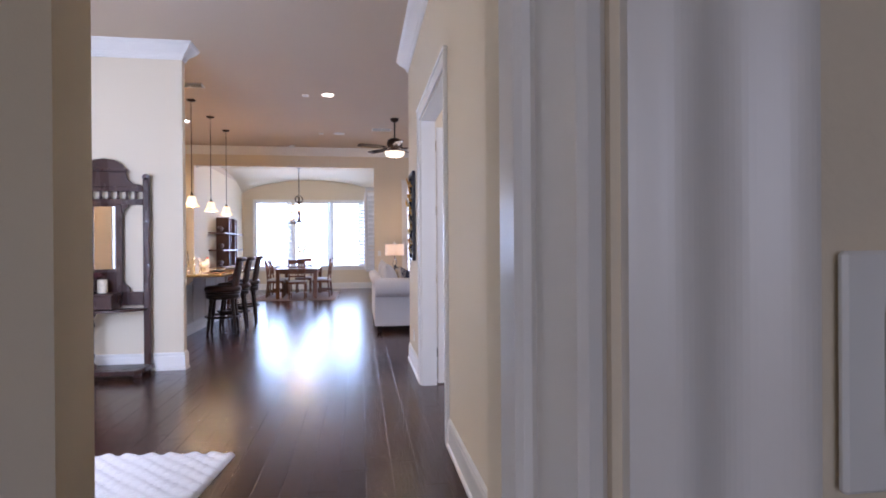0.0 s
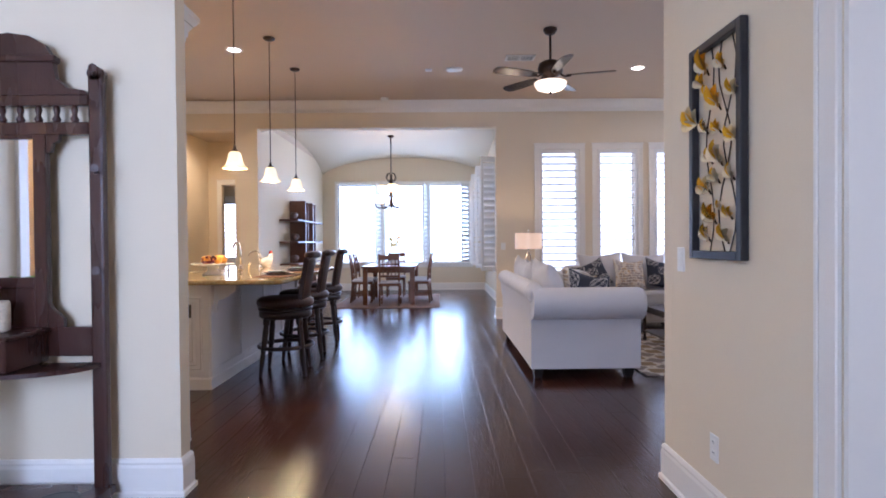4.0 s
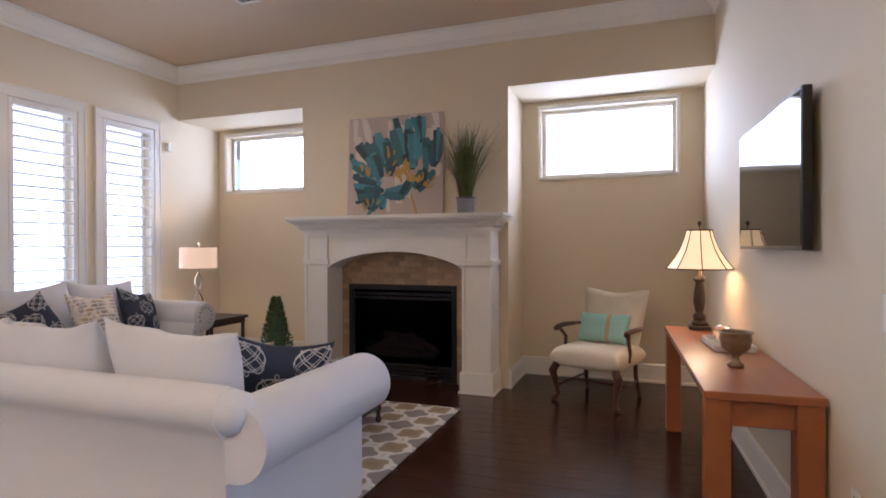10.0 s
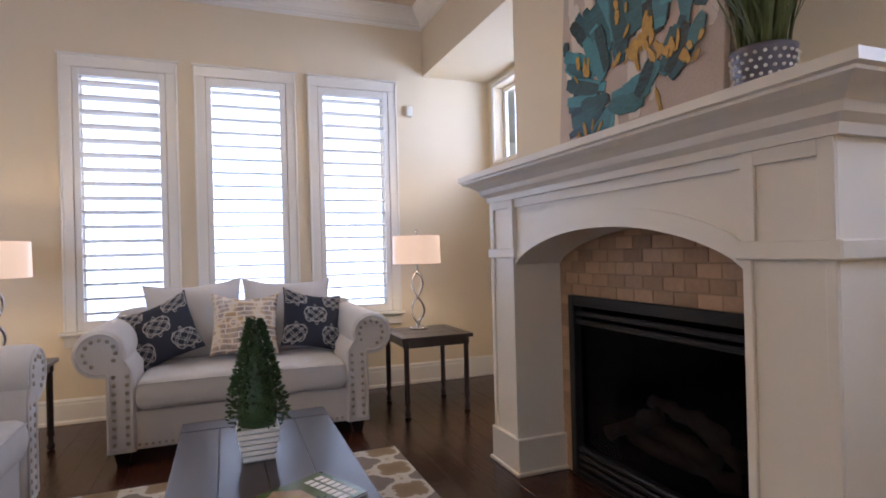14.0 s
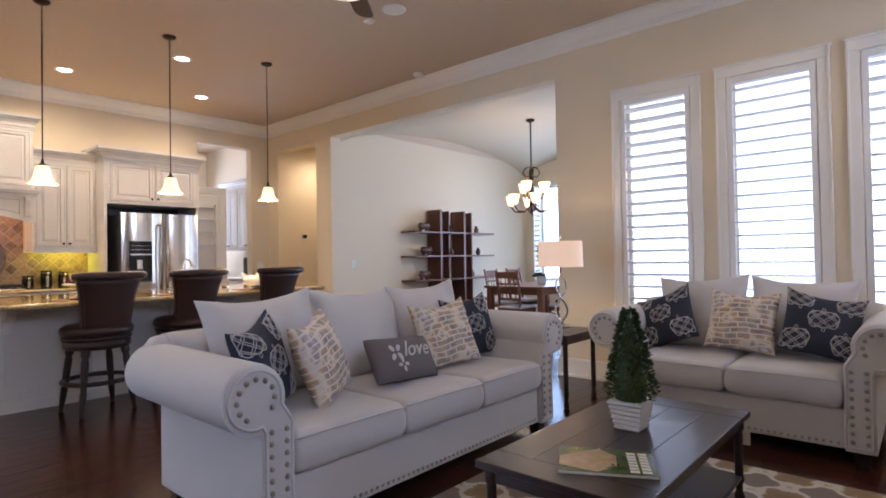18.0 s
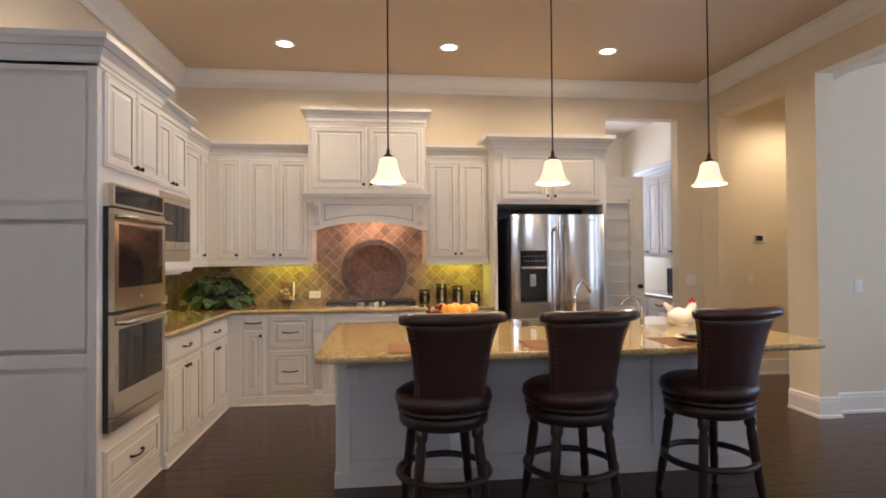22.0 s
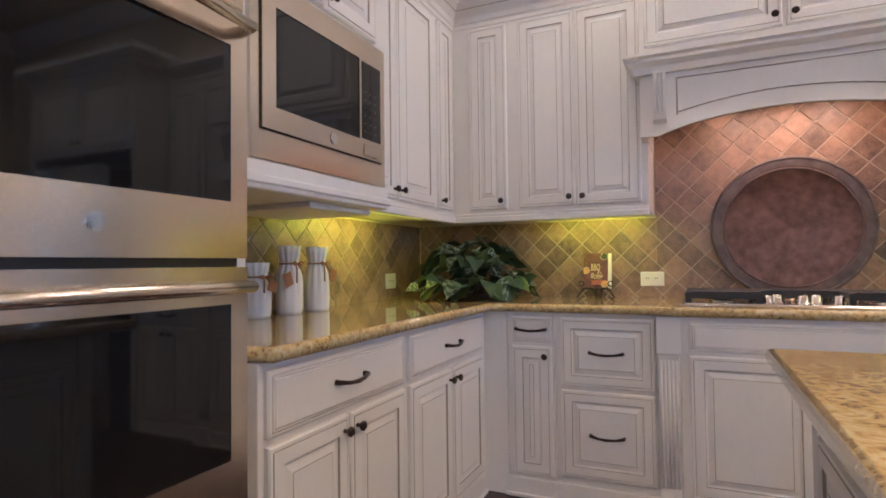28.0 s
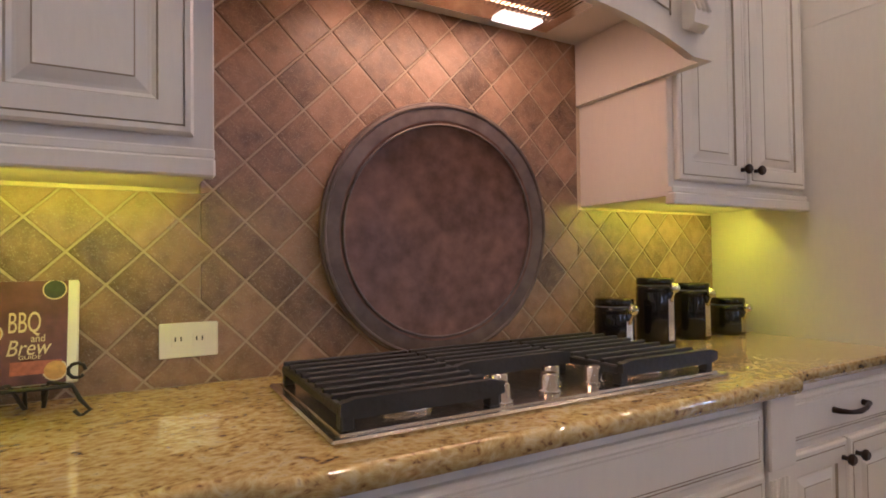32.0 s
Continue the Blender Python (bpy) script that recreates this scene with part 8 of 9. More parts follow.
# chandelier
AMBER = glowing("lit_amber_glass", (1.0, 0.66, 0.25), 2.6, (0.9, 0.8, 0.6))
ch = thing("chandelier", pose(-1.41, 15.45, 0), "bronze scrolled chandelier with lit amber glass cups", "chandelier")
part("canopy", lathed([(0.07, 3.47), (0.07, 3.455), (0.03, 3.43)], seg=20), BRONZE, ch)
part("stem", tubed([(0, 0, 2.70), (0, 0, 3.44)], 0.011, 8), BRONZE, ch)
part("column", lathed([(r, z - 0.04) for r, z in ((0.01, 2.72), (0.03, 2.70), (0.02, 2.64), (0.045, 2.56), (0.02, 2.48), (0.035, 2.38), (0.05, 2.30), (0.03, 2.22), (0.045, 2.12), (0.02, 2.02), (0.008, 1.93))], seg=16), BRONZE, ch)
for k in range(4):
    a = math.pi / 4 + k * math.pi / 2
    part("scroll", tubed([(r * math.cos(a), r * math.sin(a), z - 0.02) for r, z in ((0.02, 2.72), (0.10, 2.70), (0.14, 2.62), (0.09, 2.55), (0.02, 2.58))], 0.010, 6), BRONZE, ch)
for n, rad, z, off in ((6, 0.36, 2.09, 0.2), (3, 0.21, 2.30, 0.7)):
    for k in range(n):
        a = off + 2 * math.pi * k / n
        c, s = math.cos(a), math.sin(a)
        arm = part("arm", tubed([(0.02 * c, 0.02 * s, z - 0.02), (rad * 0.4 * c, rad * 0.4 * s, z - 0.12), (rad * 0.8 * c, rad * 0.8 * s, z - 0.11), (rad * c, rad * s, z - 0.03), (rad * c, rad * s, z)], 0.013, 7), BRONZE, ch)
        part("shade", lathed([(0.022, z - 0.01), (0.052, z), (0.066, z + 0.04), (0.074, z + 0.10), (0.092, z + 0.145), (0.086, z + 0.145), (0.066, z + 0.09), (0.05, z + 0.02)], rad * c, rad * s, 0, 18), AMBER, arm, "glowing amber glass cup")

# dining table, chairs, rug, orchid
CHERRY = material("cherry_wood", (0.16, 0.06, 0.025), 0.3, vary=0.2, grain=8, stretch=(6, 1, 6))
dt = thing("dining_table", pose(-1.43, 15.80, 0.012), "dark cherry mission-style dining table", "table")
part("tabletop", boxed(-0.54, 0.54, -0.95, 0.95, 0.735, 0.77, 0.006, 2), CHERRY, dt)
for x in (-0.47, 0.47):
    for y in (-0.86, 0.86):
        part("leg", boxed(x - 0.045, x + 0.045, y - 0.045, y + 0.045, 0.0, 0.735, 0.005), CHERRY, dt)
    part("apron", boxed(x - 0.012, x + 0.012, -0.82, 0.82, 0.64, 0.735), CHERRY, dt)
for y in (-0.86, 0.86):
    part("apron", boxed(-0.43, 0.43, y - 0.012, y + 0.012, 0.64, 0.735), CHERRY, dt)


def dining_chair(m):
    ob = thing("dining_chair", m, "cherry slat-back dining chair with a pale seat", "chair", "dining chairs")
    part("seat", boxed(-0.21, 0.21, -0.20, 0.22, 0.44, 0.475, 0.012, 2), LINEN, ob, "pale upholstered seat")
    part("seat_frame", boxed(-0.215, 0.215, -0.21, 0.22, 0.385, 0.44, 0.004), CHERRY, ob)
    for x in (-0.19, 0.19):
        part("front_leg", boxed(x - 0.018, x + 0.018, -0.20, -0.164, 0.0, 0.39, 0.003), CHERRY, ob)
        part("back_post", tubed([(x, 0.24, 0.0), (x, 0.20, 0.40), (x, 0.215, 0.70), (x, 0.28, 1.02)], 0.019, 6), CHERRY, ob)
        part("side_stretcher", boxed(x - 0.01, x + 0.01, -0.17, 0.21, 0.14, 0.17), CHERRY, ob)
    part("crest_rail", boxed(-0.20, 0.20, 0.255, 0.28, 0.90, 1.00, 0.006), CHERRY, ob)
    part("lower_rail", boxed(-0.19, 0.19, 0.20, 0.22, 0.56, 0.60, 0.003), CHERRY, ob)
    part("mid_rail", boxed(-0.19, 0.19, 0.235, 0.252, 0.80, 0.83, 0.003), CHERRY, ob)
    part("mid_rail", boxed(-0.19, 0.19, 0.225, 0.242, 0.70, 0.73, 0.003), CHERRY, ob)
    for i in range(4):
        x = -0.12 + 0.08 * i
        part("slat", tubed([(x, 0.21, 0.58), (x, 0.235, 0.75), (x, 0.265, 0.93)], 0.010, 4), CHERRY, ob)
    return ob


c0 = dining_chair(pose(-1.40, 14.95, 0.012, 0, 0, 180))
for x, y, a in ((-1.43, 16.75, 0), (-2.02, 15.50, 93), (-2.02, 16.15, 87), (-0.84, 15.50, -96), (-0.84, 16.15, -88)):
    copy_thing(c0, pose(x, y, 0.012, 0, 0, a))
RUG2 = material("persian_rug", (0.22, 0.13, 0.09), 0.95, vary=0.5, grain=14, bump=0.05, large=5)
tagged(part("dining_rug", boxed(-2.50, -0.42, 14.45, 17.2, 0.003, 0.012, 0.004), RUG2, None, "brown patterned oriental rug under the dining table"), category="rug")
oc = thing("orchid", pose(-1.38, 15.65, 0.782), "yellow orchid in a white pot on the dining table", "plant")
part("pot", lathed([(0.06, 0), (0.075, 0.02), (0.085, 0.13), (0.075, 0.13)], seg=20), POTW, oc)
YEL = material("yellow_petal", (0.75, 0.55, 0.04), 0.5, vary=0.1)
bm, bs, rnd = bmesh.new(), bmesh.new(), random.Random(8)
for s in (-1, 1):
    pts = [(s * 0.02 * k * (0.4 + 0.1 * k), 0.01 * k, 0.12 + 0.11 * k - 0.004 * k * k) for k in range(6)]
    tube(bs, pts, 0.004, 5)
    for p in pts[3:]:
        for j in range(5):
            a = j * 1.257
            leaf_quad(bm, Vector(p), Vector((math.cos(a), rnd.uniform(-0.3, 0.3), math.sin(a))), 0.07, rnd, width=0.8)
for k in range(7):
    big_leaf(bs, Vector((0, 0, 0.12)), Vector((math.cos(k), math.sin(k), 0.5)), 0.2, rnd)
part("stem", bs, VLEAF, oc)
part("blossom", bm, YEL, oc, "bright yellow blossoms")

# shelf unit on the dining wall
SHW = material("walnut_panel", (0.14, 0.055, 0.03), 0.35, vary=0.2, grain=8, stretch=(4, 4, 1))
su = thing("display_shelf", pose(-3.455, 0, 0), "walnut open display shelf with long boards against the wall", "shelf")
for y in (15.14, 15.80):
    part("upright", boxed(0.02, 0.34, y - 0.03, y + 0.03, 0.0, 2.11, 0.004), SHW, su)
    part("upright", boxed(0.02, 0.34, y + 0.20, y + 0.225, 0.0, 2.09, 0.004), SHW, su)
for z in (0.42, 0.85, 1.275, 1.70):
    part("board", boxed(0.0, 0.36, 14.45, 16.70, z - 0.016, z + 0.016, 0.004), SHW, su)
CLAY = material("brown_clay", (0.10, 0.05, 0.035), 0.5, vary=0.3)
for y, z, k in ((14.85, 1.716, 0), (14.90, 1.291, 1), (14.85, 0.866, 2), (16.35, 1.716, 3), (16.4, 1.291, 4), (15.58, 1.291, 5), (15.56, 1.716, 6), (16.2, 0.866, 7)):
    ob = thing("shelf_ornament", pose(-3.27, y, z), "small brown carved ornament on the shelf", "ornament", "shelf ornaments")
    if k in (0, 1, 2):
        part("figure", fixed(tubed([(0, -0.13, 0.07), (0, -0.09, 0.10), (0, 0.0, 0.085), (0, 0.09, 0.10), (0, 0.13, 0.06)], [0.02, 0.06, 0.055, 0.06, 0.02], 10)), CLAY, ob)
        for yy in (-0.07, 0.07):
            part("foot", boxed(-0.03, 0.03, yy - 0.015, yy + 0.015, 0.0, 0.06), CLAY, ob)
    else:
        part("vase", lathed([(0.03, 0), (0.05, 0.04), (0.045, 0.09), (0.02, 0.12), (0.025, 0.14)], seg=14), CLAY if k % 2 else BLACK, ob)

# wall fittings
plate(pose(0.91, 6.836, 1.165, 0, 0, 182.5), 0.12, 0.118, "switch", "white double switch at the end of the living room wall")
plate(pose(1.18, 6.848, 0.46, 0, 0, 182.5), 0.07, 0.115, "outlet", "white outlet low on the living room wall")
# made-up window out of view, round the hall fill lamp
window("window_5", pose(0, 2.36, 0, 0, 0, 180), 1.30, 2.80, 0.62, 2.65, "tall white-framed window added out of view for the hall fill", depth=0.20)
plate(pose(0.76, 6.62, 1.16, 0, 0, -90), 0.075, 0.118, "switch", "white rocker switch on the hall wall")
plate(pose(0.76, 6.30, 0.36, 0, 0, -90), 0.07, 0.115, "outlet", "white outlet low on the hall wall")
plate(pose(-3.29, 5.92, 0.42, 0, 0, 90), 0.07, 0.115, "outlet", "white outlet low on the hall wall")
plate(pose(0.452, 0.597, 1.245), 0.075, 0.118, "switch", "white rocker switch beside the first doorway")
plate(pose(-5.10, 12.72, 1.17, 0, 0, 90), 0.12, 0.115, "switch", "white double switch beside the pantry")
plate(pose(-5.10, 13.50, 1.17, 0, 0, 90), 0.075, 0.115, "switch", "white switch in the passage")
plate(pose(-3.46, 13.40, 1.17, 0, 0, 90), 0.075, 0.115, "switch", "white switch on the dining wall")
plate(pose(0.62, 12.89, 1.18), 0.075, 0.115, "switch", "white switch beside the wide opening")
plate(pose(4.78, 11.45, 0.33, 0, 0, -90), 0.075, 0.115, "outlet", "white outlet in the niche")
ob = thing("alarm_sensor", pose(3.93, 12.89, 2.57), "small white wall motion sensor", "sensor")
part("cover", boxed(-0.03, 0.03, -0.04, 0, -0.05, 0.05, 0.008), WHITE, ob)
ob = thing("thermostat", pose(-5.10, 13.62, 1.67, 0, 0, 90), "white wall thermostat with a grey screen", "thermostat")
part("case", boxed(-0.07, 0.07, -0.025, 0, -0.05, 0.05, 0.006), WHITE, ob)
part("screen", boxed(-0.055, 0.03, -0.027, -0.025, -0.03, 0.035), BLACKGLASS, ob)

# passage doorway and pantry
bm = bmesh.new()
casing(bm, -4.83, -4.0, 0.0, 2.45, 0.09, 0.02)
o = tagged(part("doorway_trim", bm, TRIM, None, "white casing round the passage doorway"), category="trim", kind="structure")
o.location = (0, 15.2, 0)
pd = thing("pantry_door", pose(-5.60, 11.55, 0, 0, 0, 84), "open white pantry door with a spice rack", "door")
bm = panel(bmesh.new(), 0.0, 0.78, 1.55, 2.48, 0, 0.035, 0.11)
panel(bm, 0.0, 0.78, 0.02, 0.95, 0, 0.035, 0.11)
box(bm, 0.0, 0.78, -0.035, 0.0, 0.95, 1.55)
part("leaf", bm, [TRIM, TRIM], pd)
bm = boxed(0.10, 0.12, -0.12, -0.035, 0.95, 2.2)
box(bm, 0.58, 0.60, -0.12, -0.035, 0.95, 2.2)
rk = part("rack", bm, TRIM, pd, "white door rack")
for z in (0.95, 1.13, 1.33, 1.53, 1.73, 1.93, 2.13):
    part("rack_shelf", box(boxed(0.12, 0.58, -0.12, -0.035, z, z + 0.015), 0.12, 0.58, -0.12, -0.11, z + 0.05, z + 0.065), TRIM, rk)
part("door_knob", lathed([(0.028, -0.035), (0.012, -0.045), (0.012, -0.065), (0.03, -0.08), (0.026, -0.10)], 0, 0, 0, 16), BRONZE, pd).matrix_basis = pose(0.72, 0, 1.08, 0, 0, 0) @ pose(0, 0, 0, -90)
PNT = pose(0, 12.80, 0)
for x0, x1 in ((-6.60, -5.96), (-5.955, -5.32)):
    c = carcass("wall_cabinet", PNT, x0, x1, 1.45, 2.55, 0.36, U + "wall cabinet in the pantry", "pantry cabinets")
    xm = (x0 + x1) / 2
    door(c, x0 + 0.02, xm - 0.003, 1.48, 2.52, "rb")
    door(c, xm + 0.003, x1 - 0.02, 1.48, 2.52, "lb")
    crown_on(c, x0, x1, 2.55, 0.36, False, False, 0, 0.16)
    c = carcass("base_cabinet", pose(0, 12.62, 0), x0, x1, 0.0, CB, 0.6, U + "base cabinet in the pantry", "pantry cabinets")
    drawer(c, x0 + 0.02, x1 - 0.02, 0.74, 0.89)
    door(c, x0 + 0.02, xm - 0.003, 0.12, 0.72, "rt")
    door(c, xm + 0.003, x1 - 0.02, 0.12, 0.72, "lt")
tagged(part("pantry_countertop", boxed(-6.62, -5.27, 12.59, 13.2, CB + 0.001, CT, 0.006), GRANITE, None, "gold granite pantry counter"), category="countertop")
wall("wall_pantry_inner", "x", 13.2, 13.3, -8.0, -5.25, 0, ZC, [], WALL, "cream painted wall behind the pantry counter")
ob = thing("coffee_maker", pose(-5.75, 12.9, CT), "black coffee maker on the pantry counter", "coffee maker")
part("body", boxed(-0.11, 0.11, -0.08, 0.14, 0.0, 0.36, 0.02, 2), BLACK, ob)
for k in range(3):
    ob = thing("glass_bottle", pose(-5.55 + 0.08 * k, 12.88, CT), "clear glass bottle on the pantry counter", "bottle", "pantry bottles")
    part("glass", lathed([(0.03, 0), (0.032, 0.02), (0.03, 0.13), (0.012, 0.18), (0.012, 0.22)], seg=14), FROST, ob)
ceiling_vent(-6.4, 11.9, 0.36, 0.2)

# hall: coat stand with mirror
DARKOAK = material("near_black_oak", (0.048, 0.018, 0.013), 0.28, vary=0.3, grain=14, bump=0.04, stretch=(6, 6, 1))
hw = thing("hall_tree", pose(-2.46, 6.57, 0), "dark Victorian hall tree with mirror, pegs and drawer", "hall stand")
for s in (-1, 1):
    x = s * 0.41
    part("post", boxed(x - 0.035, x + 0.035, 0.02, 0.065, 0.06, 2.07, 0.012, 2), DARKOAK, hw)
    part("post_cap", tubed([(x, 0.02, 2.07), (x, 0.065, 2.07)], 0.036, 14), DARKOAK, hw)
    for z in (2.06, 1.60, 1.13):
        part("peg", tubed([(x, 0.02, z), (x + s * 0.03, -0.03, z), (x + s * 0.05, -0.06, z + 0.005), (x + s * 0.052, -0.075, z + 0.005)], [0.010, 0.008, 0.010, 0.020], 8), DARKOAK, hw, "turned coat peg")
part("rail", boxed(-0.375, 0.375, 0.025, 0.06, 1.78, 1.84, 0.004), DARKOAK, hw)
part("rail", boxed(-0.375, 0.375, 0.025, 0.06, 1.92, 1.97, 0.004), DARKOAK, hw)
for i in range(8):
    part("spindle", lathed([(0.012, 1.84), (0.02, 1.855), (0.010, 1.875), (0.016, 1.90), (0.012, 1.92)], -0.30 + 0.086 * i, 0.042, 0, 8), DARKOAK, hw)
crest = [(-0.375, 1.97), (0.375, 1.97), (0.36, 1.99), (0.28, 2.0), (0.22, 2.05), (0.21, 2.12), (0.225, 2.13), (0.225, 2.15), (0.20, 2.16), (0.17, 2.21), (0.10, 2.25), (0.0, 2.265)]
crest += [(-x, z) for x, z in crest[-2:1:-1]]
part("crest", fixed(prism(bmesh.new(), crest, "y", 0.025, 0.06)), DARKOAK, hw, "arched carved crest")
part("crest_moulding", boxed(-0.23, 0.23, 0.008, 0.03, 2.125, 2.155, 0.004), DARKOAK, hw)
bm = bmesh.new()
for q in ((-0.17, -0.11, 0.86, 1.78), (0.11, 0.17, 0.86, 1.78), (-0.11, 0.11, 1.05, 1.10), (-0.11, 0.11, 1.76, 1.78), (-0.11, 0.11, 0.86, 1.05)):
    box(bm, q[0], q[1], 0.022, 0.06, q[2], q[3], 0.003)
part("mirror_frame", bm, DARKOAK, hw)
part("mirror", boxed(-0.11, 0.11, 0.036, 0.044, 1.10, 1.76), MIRROR, hw, "narrow mirror")
part("splat", boxed(-0.375, 0.375, 0.03, 0.055, 0.72, 0.86, 0.004), DARKOAK, hw)
dr = part("drawer_box", boxed(-0.33, 0.17, -0.24, 0.03, 0.70, 0.84, 0.005), DARKOAK, hw)
part("drawer_top", boxed(-0.345, 0.185, -0.255, 0.03, 0.84, 0.86, 0.005), DARKOAK, dr)
poly = [(0.42, 0.03)] + [(0.42 * math.cos(a) * 1.0, -0.24 * math.sin(a)) for a in [math.pi * k / 16 for k in range(17)]] + [(-0.42, 0.03)]
part("umbrella_rail", fixed(prism(bmesh.new(), poly, "z", 0.67, 0.69)), DARKOAK, hw)
for x0, x1 in ((-0.13, -0.105), (-0.085, -0.055), (-0.035, -0.01)):
    part("centre_leg", boxed(x0, x1, -0.22, -0.195, 0.14, 0.60, 0.004), DARKOAK, hw)
head = [(-0.155, 0.69), (-0.15, 0.64), (-0.12, 0.615), (-0.105, 0.59), (-0.13, 0.57), (-0.14, 0.53), (-0.0, 0.53), (-0.01, 0.57), (-0.035, 0.59), (-0.02, 0.615), (0.01, 0.64), (0.015, 0.69)]
part("centre_leg_head", fixed(prism(bmesh.new(), head, "y", -0.222, -0.193)), DARKOAK, hw, "carved scroll head")
part("centre_leg_foot", fixed(prism(bmesh.new(), [(x, 0.785 - z) for x, z in head][::-1], "y", -0.222, -0.193)), DARKOAK, hw)
for s in (-1, 1):
    part("bracket", fixed(prism(bmesh.new(), [(s * 0.17, 1.78), (s * 0.23, 1.78), (s * 0.225, 1.75), (s * 0.20, 1.74), (s * 0.19, 1.70), (s * 0.17, 1.69)][::s], "y", 0.03, 0.055)), DARKOAK, hw)
    part("bracket", fixed(prism(bmesh.new(), [(s * 0.17, 0.98), (s * 0.185, 0.95), (s * 0.21, 0.93), (s * 0.24, 0.90), (s * 0.24, 0.86), (s * 0.17, 0.86)][::s], "y", 0.03, 0.055)), DARKOAK, hw)
base = [(0.46, 0.06), (-0.46, 0.06)] + [(-0.46 + 0.06 * (1 - math.cos(a)), -0.30 * math.sin(a)) for a in [math.pi / 2 * k / 6 for k in range(7)]] + [(0.46 - 0.06 * (1 - math.cos(a)), -0.30 * math.sin(a)) for a in [math.pi / 2 * (6 - k) / 6 for k in range(7)]]
part("base_board", fixed(prism(bmesh.new(), base[::-1], "z", 0.05, 0.09)), DARKOAK, hw)
for x in (-0.40, 0.40):
    part("drip_tray", lathed([(0.09, 0.091), (0.10, 0.094), (0.095, 0.094), (0.085, 0.092)], x * 0.72, -0.12, 0, 20), BLACK, hw)
    for y in (-0.2, 0.03):
        part("foot", boxed(x - 0.04, x + 0.04, y - 0.03, y + 0.03, 0.0, 0.05, 0.01), DARKOAK, hw)
va = thing("succulent_vase", pose(-2.56, 6.43, 0.86), "clear square vase of pebbles with red and green succulents", "vase")
bm = bmesh.new()
for q in ((-0.065, 0.065, -0.065, -0.060), (-0.065, 0.065, 0.060, 0.065), (-0.065, -0.060, -0.060, 0.060), (0.060, 0.065, -0.060, 0.060)):
    box(bm, q[0], q[1], q[2], q[3], 0, 0.17)
box(bm, -0.060, 0.060, -0.060, 0.060, 0, 0.008)
part("vase", bm, GLASS, va, "square clear glass vase")
bm, rnd = bmesh.new(), random.Random(6)
for k in range(150):
    p = Vector((rnd.uniform(-0.045, 0.045), rnd.uniform(-0.045, 0.045), 0.02 + 0.125 * rnd.random()))
    bmesh.ops.create_icosphere(bm, subdivisions=1, radius=rnd.uniform(0.009, 0.015), matrix=Matrix.Translation(p))
part("pebbles", bm, material("pale_pebbles", (0.42, 0.39, 0.35), 0.5, vary=0.5, grain=45), va, "", "stuff")
for name, mat_, n, zz in (("green_leaves", material("bright_succulent", (0.25, 0.38, 0.08), 0.5, vary=0.2), 30, 0.185), ("red_leaves", material("dark_red_succulent", (0.11, 0.022, 0.028), 0.5, vary=0.3), 80, 0.18)):
    bm = bmesh.new()
    for k in range(n):
        a = rnd.uniform(0, 6.28)
        r = 0.01 if "green" in name else rnd.uniform(0.03, 0.08)
        leaf_quad(bm, Vector((r * math.cos(a), r * math.sin(a) * 0.8, zz)), Vector((math.cos(a), math.sin(a), 0.9 if "green" in name else rnd.uniform(0.0, 0.4))), rnd.uniform(0.05, 0.085), rnd, width=0.6)
    part(name, bm, mat_, va)

cj = thing("candle_jar", pose(-2.43, 6.47, 0.86), "small cream filigree candle jar on the hall tree", "candle")
part("jar", lathed([(0.04, 0), (0.048, 0.01), (0.048, 0.13), (0.043, 0.14), (0.038, 0.14), (0.04, 0.02)], seg=22), material("cream_filigree", (0.62, 0.52, 0.38), 0.5, vary=0.4, grain=60, bump=0.1), cj)

# metal flower art on the hall wall
ART = pose(0.757, 6.245, 1.172, 0, 0, -90)
ar = thing("wall_art", ART, "black-framed panel with gold metal flowers on vines", "wall art")
bm = bmesh.new()
for q in ((-0.215, -0.18, 0.0, 0.93), (0.18, 0.215, 0.0, 0.93), (-0.18, 0.18, 0.0, 0.035), (-0.18, 0.18, 0.895, 0.93)):
    box(bm, q[0], q[1], -0.034, -0.001, q[2], q[3], 0.003)
part("frame", bm, material("black_iron_frame", (0.02, 0.02, 0.025), 0.4, vary=0.2), ar)
GILT = material("gilt_metal", (0.80, 0.47, 0.03), 0.28, metal=0.8, vary=0.2, grain=30)
PEARL = material("champagne_metal", (0.80, 0.72, 0.52), 0.28, metal=0.8, vary=0.2)
for x0, b in ((-0.06, 0.035), (0.06, -0.05), (0.10, 0.05)):
    part("vine", tubed([(x0 + b * math.sin(k * 0.9), -0.012, 0.035 + 0.86 * k / 10) for k in range(11)], 0.003, 5), BRONZE, ar)


def cup_petal(bm, c, a, size, rise):
    """A hollow pointed petal that leaves c at angle a and curls out from the wall."""
    d, s = Vector((math.cos(a), 0, math.sin(a))), Vector((-math.sin(a), 0, math.cos(a)))
    rows = []
    for t, w in ((0, 0.10), (0.2, 0.27), (0.45, 0.34), (0.7, 0.27), (0.88, 0.13), (1.0, 0.01)):
        m = c + d * size * t - Vector((0, rise * size * (0.9 * t - 0.35 * t * t), 0))
        rows.append([bm.verts.new(m + s * size * w * k - Vector((0, size * 0.5 * w * k * k, 0))) for k in (-1, -0.5, 0, 0.5, 1)])
    for p, q in zip(rows, rows[1:]):
        for k in range(4):
            bm.faces.new((p[k], p[k + 1], q[k + 1], q[k])).smooth = True


